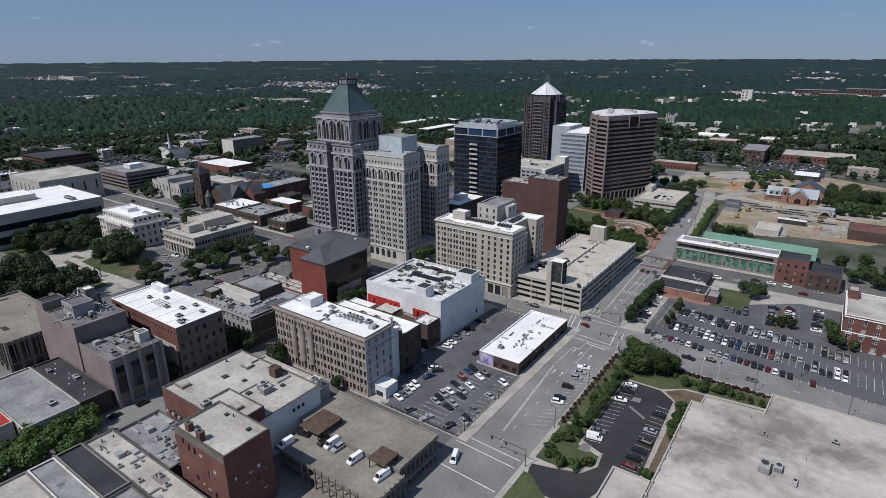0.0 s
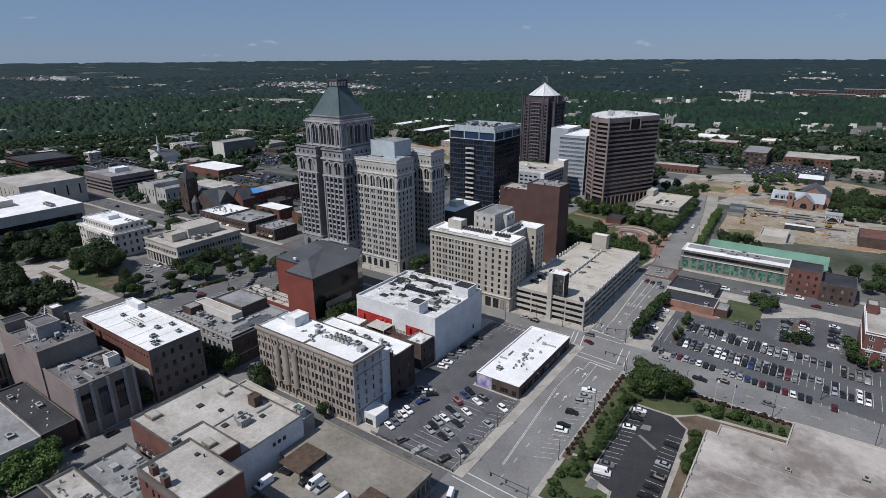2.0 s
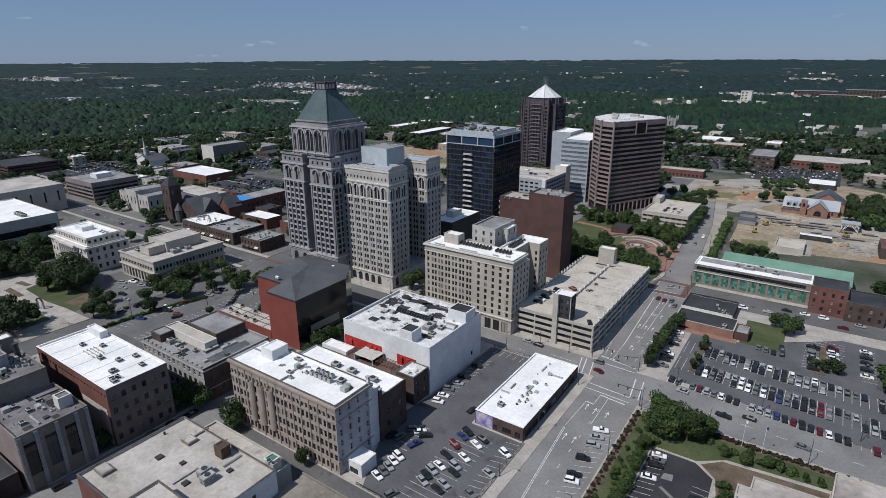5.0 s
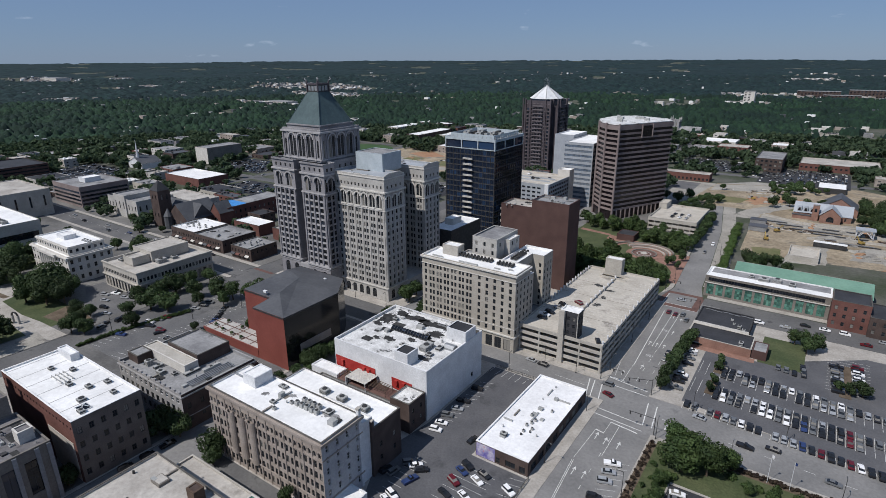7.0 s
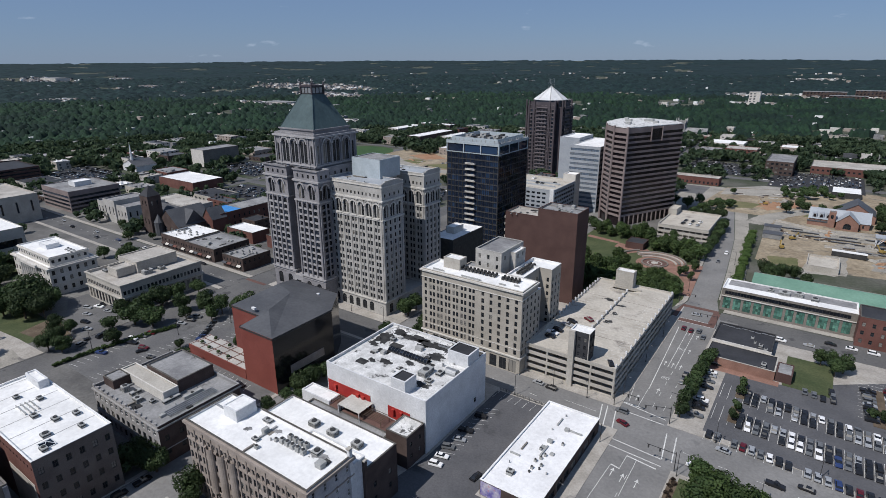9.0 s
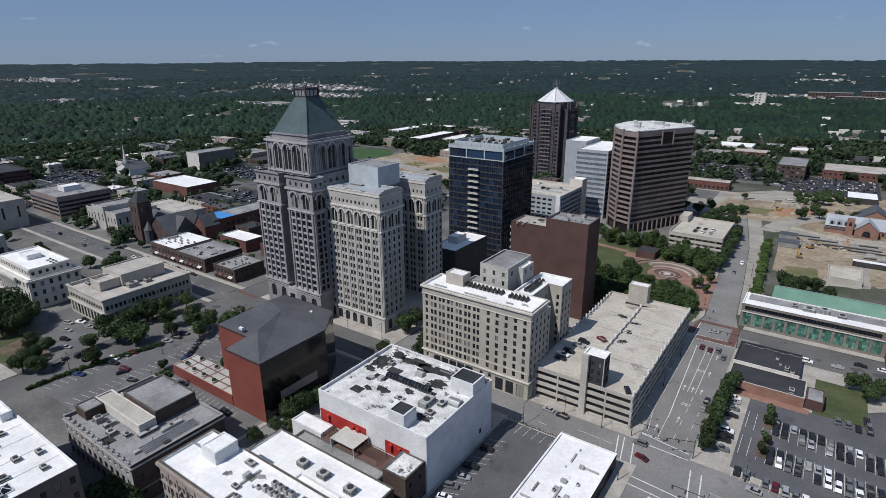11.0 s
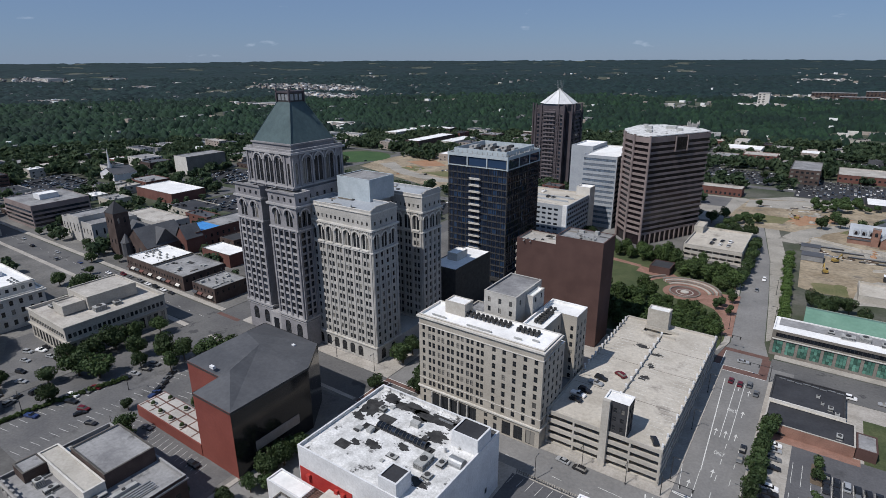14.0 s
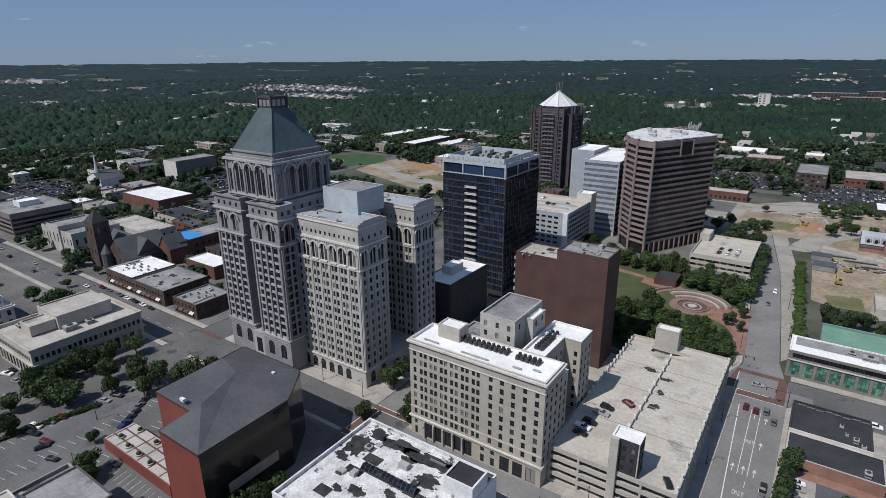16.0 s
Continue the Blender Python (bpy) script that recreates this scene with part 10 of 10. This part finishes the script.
# the two far sheets carry the colour with haze painted in
canopy("woodland", "closed far woods tinted blue for haze", 1820, 3100, 9.0, 1.008, 700, 24, 14, "woods_haze_blue", 12, 1.6)
canopy("woodland", "dark haze-tinted far woods up to the horizon", 2960, 4920, 18, 1.01, 560, 38, 6.5, "woods_haze_blue", 13, 0.55)

# far houses: one joined field
bm = bmesh.new()
for k in range(4200):
    if k < 1600:
        a, b, c, d = PATCHES[frng.choice((0, 0, 0, 0, 1, 1, 2, 2, 3, 4, 5, 6, 7, 8, 9, 10, 11, 12))]
        x, y = a + c * frng.gauss(0, 0.45), b + d * frng.gauss(0, 0.45)
        r = math.hypot(x - CENTRE.x, y - CENTRE.y)
    else:
        r = 880 + 2600 * frng.random() ** 1.5
        a = VIEW + math.radians(frng.uniform(-50, 50))
        x, y = CENTRE.x + r * math.cos(a), CENTRE.y + r * math.sin(a)
    if not free(x, y) or thinned(x, y) < (-0.05 if k < 3900 else -9):
        continue
    z = ground_z(x, y) - 1
    w, d, h = frng.uniform(3, 8.0), frng.uniform(3.5, 6.5), frng.uniform(5, 8.5) + (3 if k >= 3900 else 0)
    cuboid(bm, x - w, x + w, y - d, y + d, z, z + h, frng.choice((0, 1, 1, 2, 2, 3, 4, 1)))
tagged(part("far_houses", bm, [M["white_roof"], M["grey_roof"], M["tan_brick"], M["shop_white"], M["slate"]], None), "far pale houses scattered in the woods", "houses", kind="stuff")
# long blocks and a tower block in the woods
for x, y, a, b, h in ((0, 1880, 110, 30, 16), (140, 1900, 130, 34, 20), (60, 1790, 90, 26, 12), (-140, 1506, 26, 20, 34), (-2960, 1010, 160, 60, 14), (-1240, 880, 90, 40, 9)):
    zb = ground_z(x, y)
    far_wall = "dark_brick" if x > -100 else "shop_white"
    fb = thing("far_building", "long red brick block among far woods" if x > -100 else "pale block among far woods", "building", x, y, zb)
    bm = bmesh.new()
    cuboid(bm, -a / 2, a / 2, -b / 2, b / 2, 0, h)
    for k in range(int(h / 4)):
        for i in range(int(a / 9)):
            cuboid(bm, -a / 2 + 2 + 9 * i, -a / 2 + 6.5 + 9 * i, -b / 2 - 0.1, -b / 2 + 0.1, 1.5 + 4 * k, 3.3 + 4 * k, 1)
    part("wall", bm, [M[far_wall], M["dark_glass"]], fb)
    part("roof", one_box(-a / 2 - 0.5, a / 2 + 0.5, -b / 2 - 0.5, b / 2 + 0.5, h, h + 0.8), M["grey_roof"], fb)
# far cars on the town's lots and streets
bm = bmesh.new()
spots = []
for x0, x1, y0, y1 in FAR_LOTS:
    for yy in np.arange(y0 + 6, y1 - 4, 11):
        for xx in np.arange(x0 + 3, x1 - 3, 3.0):
            for k in (0, 5.2):
                if frng.random() < 0.38:
                    spots.append((xx, yy + k, 0))
for x0, x1, y0, y1 in TOWN_ROADS:
    for _ in range(14):
        spots.append((frng.uniform(x0, x1), frng.uniform(y0, y1), 1 if x1 - x0 > y1 - y0 else 0))
for x, y, turn in spots:
    k = frng.choice((0, 1, 2, 2, 3, 3))
    for a, b, z0, z1, mi in ((2.2, 0.9, 0.3, 0.95, k), (1.2, 0.78, 0.95, 1.45, 4)):
        p, q = (a, b) if turn else (b, a)
        cuboid(bm, x - p, x + p, y - q, y + q, z0, z1, mi, False)
tagged(part("far_cars", bm, [M["car_white"], M["car_silver"], M["car_grey"], M["car_black"], M["glass"]], None), "many small parked cars on far lots", "cars", kind="stuff")
# street lamps and traffic poles
def pole(x, y, h=9.0, arm=2.5, rz=0.0, z=KERB, name="street_lamp", label="dark metal street lamp with a curved arm"):
    p = thing(name, label, "lamp post" if "lamp" in name else "pole", x, y, z, rz, "street poles")
    bm = bmesh.new()
    tube(bm, 0, 0, 0, h, 0.13, 0.08, 6)
    part("post", bm, M["dark_metal"], p)
    if arm:
        am = part("arm", one_box(0, arm, -0.05, 0.05, h - 0.15, h - 0.02), M["dark_metal"], p)
        part("lamp_head", one_box(arm - 0.7, arm, -0.16, 0.16, h - 0.32, h - 0.15), M["steel"], am)
    bm = bmesh.new()
    tube(bm, 0, 0, 0, 0.5, 0.25, 0.22, 6)
    part("foot", bm, M["dark_metal"], p)


for x, y, r in ((2.6, -88, 0), (2.6, -60, 0), (2.6, -112, 0), (27.6, -92, 180), (27.6, -60, 180), (29, -27.5, 90), (52, -27.2, 90), (82, -27.2, 90), (112, -27.2, 90), (66, -3.5, 270), (96, -4, 270), (36, -3.2, 270), (1, 8, 0), (1, 38, 0), (1, 66, 0), (20.6, 6, 180), (-24, -2.2, 270), (-10, -2.2, 270), (-58, -16, 90), (-34, -16, 90), (-80, -5.5, 270), (-1.5, 130, 0), (-4.5, 170, 0), (-8, 210, 0), (16, 150, 180), (13, 190, 180),
                (-140, 4, 270), (-118, 4, 270), (-165, -80, 0), (-190, -62, 0), (-210, -92, 0), (-180, -40, 0), (-38, 30, 0), (-38.2, 55, 0), (-38.2, 76, 0)):
    pole(x, y, 12.4 + 3 if x < -37.5 and y > 20 else 8.5, 2.2, r)
for x, y, r, a in ((28.4, -116, 180, 13), (0.2, -1.0, 0, 9), (20.4, -1.2, 200, 9), (3.4, -25, 0, 0), (27.8, -25.4, 180, 9), (-2, 110, 0, 8), (20, 88, 180, 8)):
    p = thing("traffic_signal", "dark mast arm traffic signal with hanging lights", "traffic signal", x, y, KERB, r, "traffic signals")
    bm = bmesh.new()
    tube(bm, 0, 0, 0, 7.2, 0.16, 0.1, 6)
    part("post", bm, M["dark_metal"], p)
    if a:
        ma = part("mast_arm", one_box(0, a, -0.07, 0.07, 6.3, 6.45), M["dark_metal"], p)
        for u in (a * 0.55, a * 0.95):
            part("signal_head", one_box(u - 0.22, u + 0.22, -0.2, 0.2, 5.2, 6.3), M["dark_metal"], ma)
for x in (63, 69):
    fp = thing("flag_pole", "white flag pole with a small drooping flag", "flag pole", x, -29.5, KERB, 0, "flag poles")
    bm = bmesh.new()
    tube(bm, 0, 0, 0, 10.5, 0.09, 0.05, 6)
    part("pole", bm, M["white_paint"], fp)
    bm = bmesh.new()
    quad(bm, [(0.05, 0, 10.3), (0.7, 0.2, 9.9), (0.55, 0.1, 8.9), (0.05, 0, 9.2)])
    part("flag", bm, M["car_white" if x < 66 else "car_blue"], fp)
# fence of the corner lot and lamp posts of the garage roof edge
for (xa, ya), (xb, yb) in (((1.8, -70), (2.2, -116)), ((-32, -116.2), (2.2, -116.2)), ((-40, -16.6), (-2, -16.6))):
    n = int(math.hypot(xb - xa, yb - ya) / 2.4)
    fe = thing("lot_fence", "low dark metal fence round the corner lot", "fence", xa, ya, KERB)
    for k in range(n + 1):
        u = k / n
        part("post", one_box((xb - xa) * u - 0.06, (xb - xa) * u + 0.06, (yb - ya) * u - 0.06, (yb - ya) * u + 0.06, 0, 1.3), M["dark_metal"], fe)
    for z in (0.35, 0.8, 1.2):
        bm = bmesh.new()
        ln = math.hypot(xb - xa, yb - ya)
        ox, oy = -(yb - ya) / ln * 0.04, (xb - xa) / ln * 0.04
        prism(bm, [(ox, oy), (-ox, -oy), (xb - xa - ox, yb - ya - oy), (xb - xa + ox, yb - ya + oy)], z, z + 0.1)
        part("rail", bm, M["dark_metal"], fe)
# garage roof: middle parapet, light posts, ramp opening
gp = thing("roof_divider", "pale concrete divider with posts on the garage roof", "divider wall", -20, 46, 12.35)
part("wall", one_box(-1.6, -1.2, -28, 34, 0, 1.0), M["concrete"], gp)
for k in range(11):
    part("post", one_box(-1.8, -1.0, -27.5 + 6 * k, -26.7 + 6 * k, 0, 2.0), M["white_paint"], gp)
for k in range(15):
    part("post", one_box(17.8, 18.4, -42 + 6 * k, -41.4 + 6 * k, 0, 2.0), M["white_paint"], gp)
    part("post", one_box(-19.2, -18.6, -10 + 3.8 * k, -9.5 + 3.8 * k, 0, 2.0), M["white_paint"], gp) if k < 14 else None
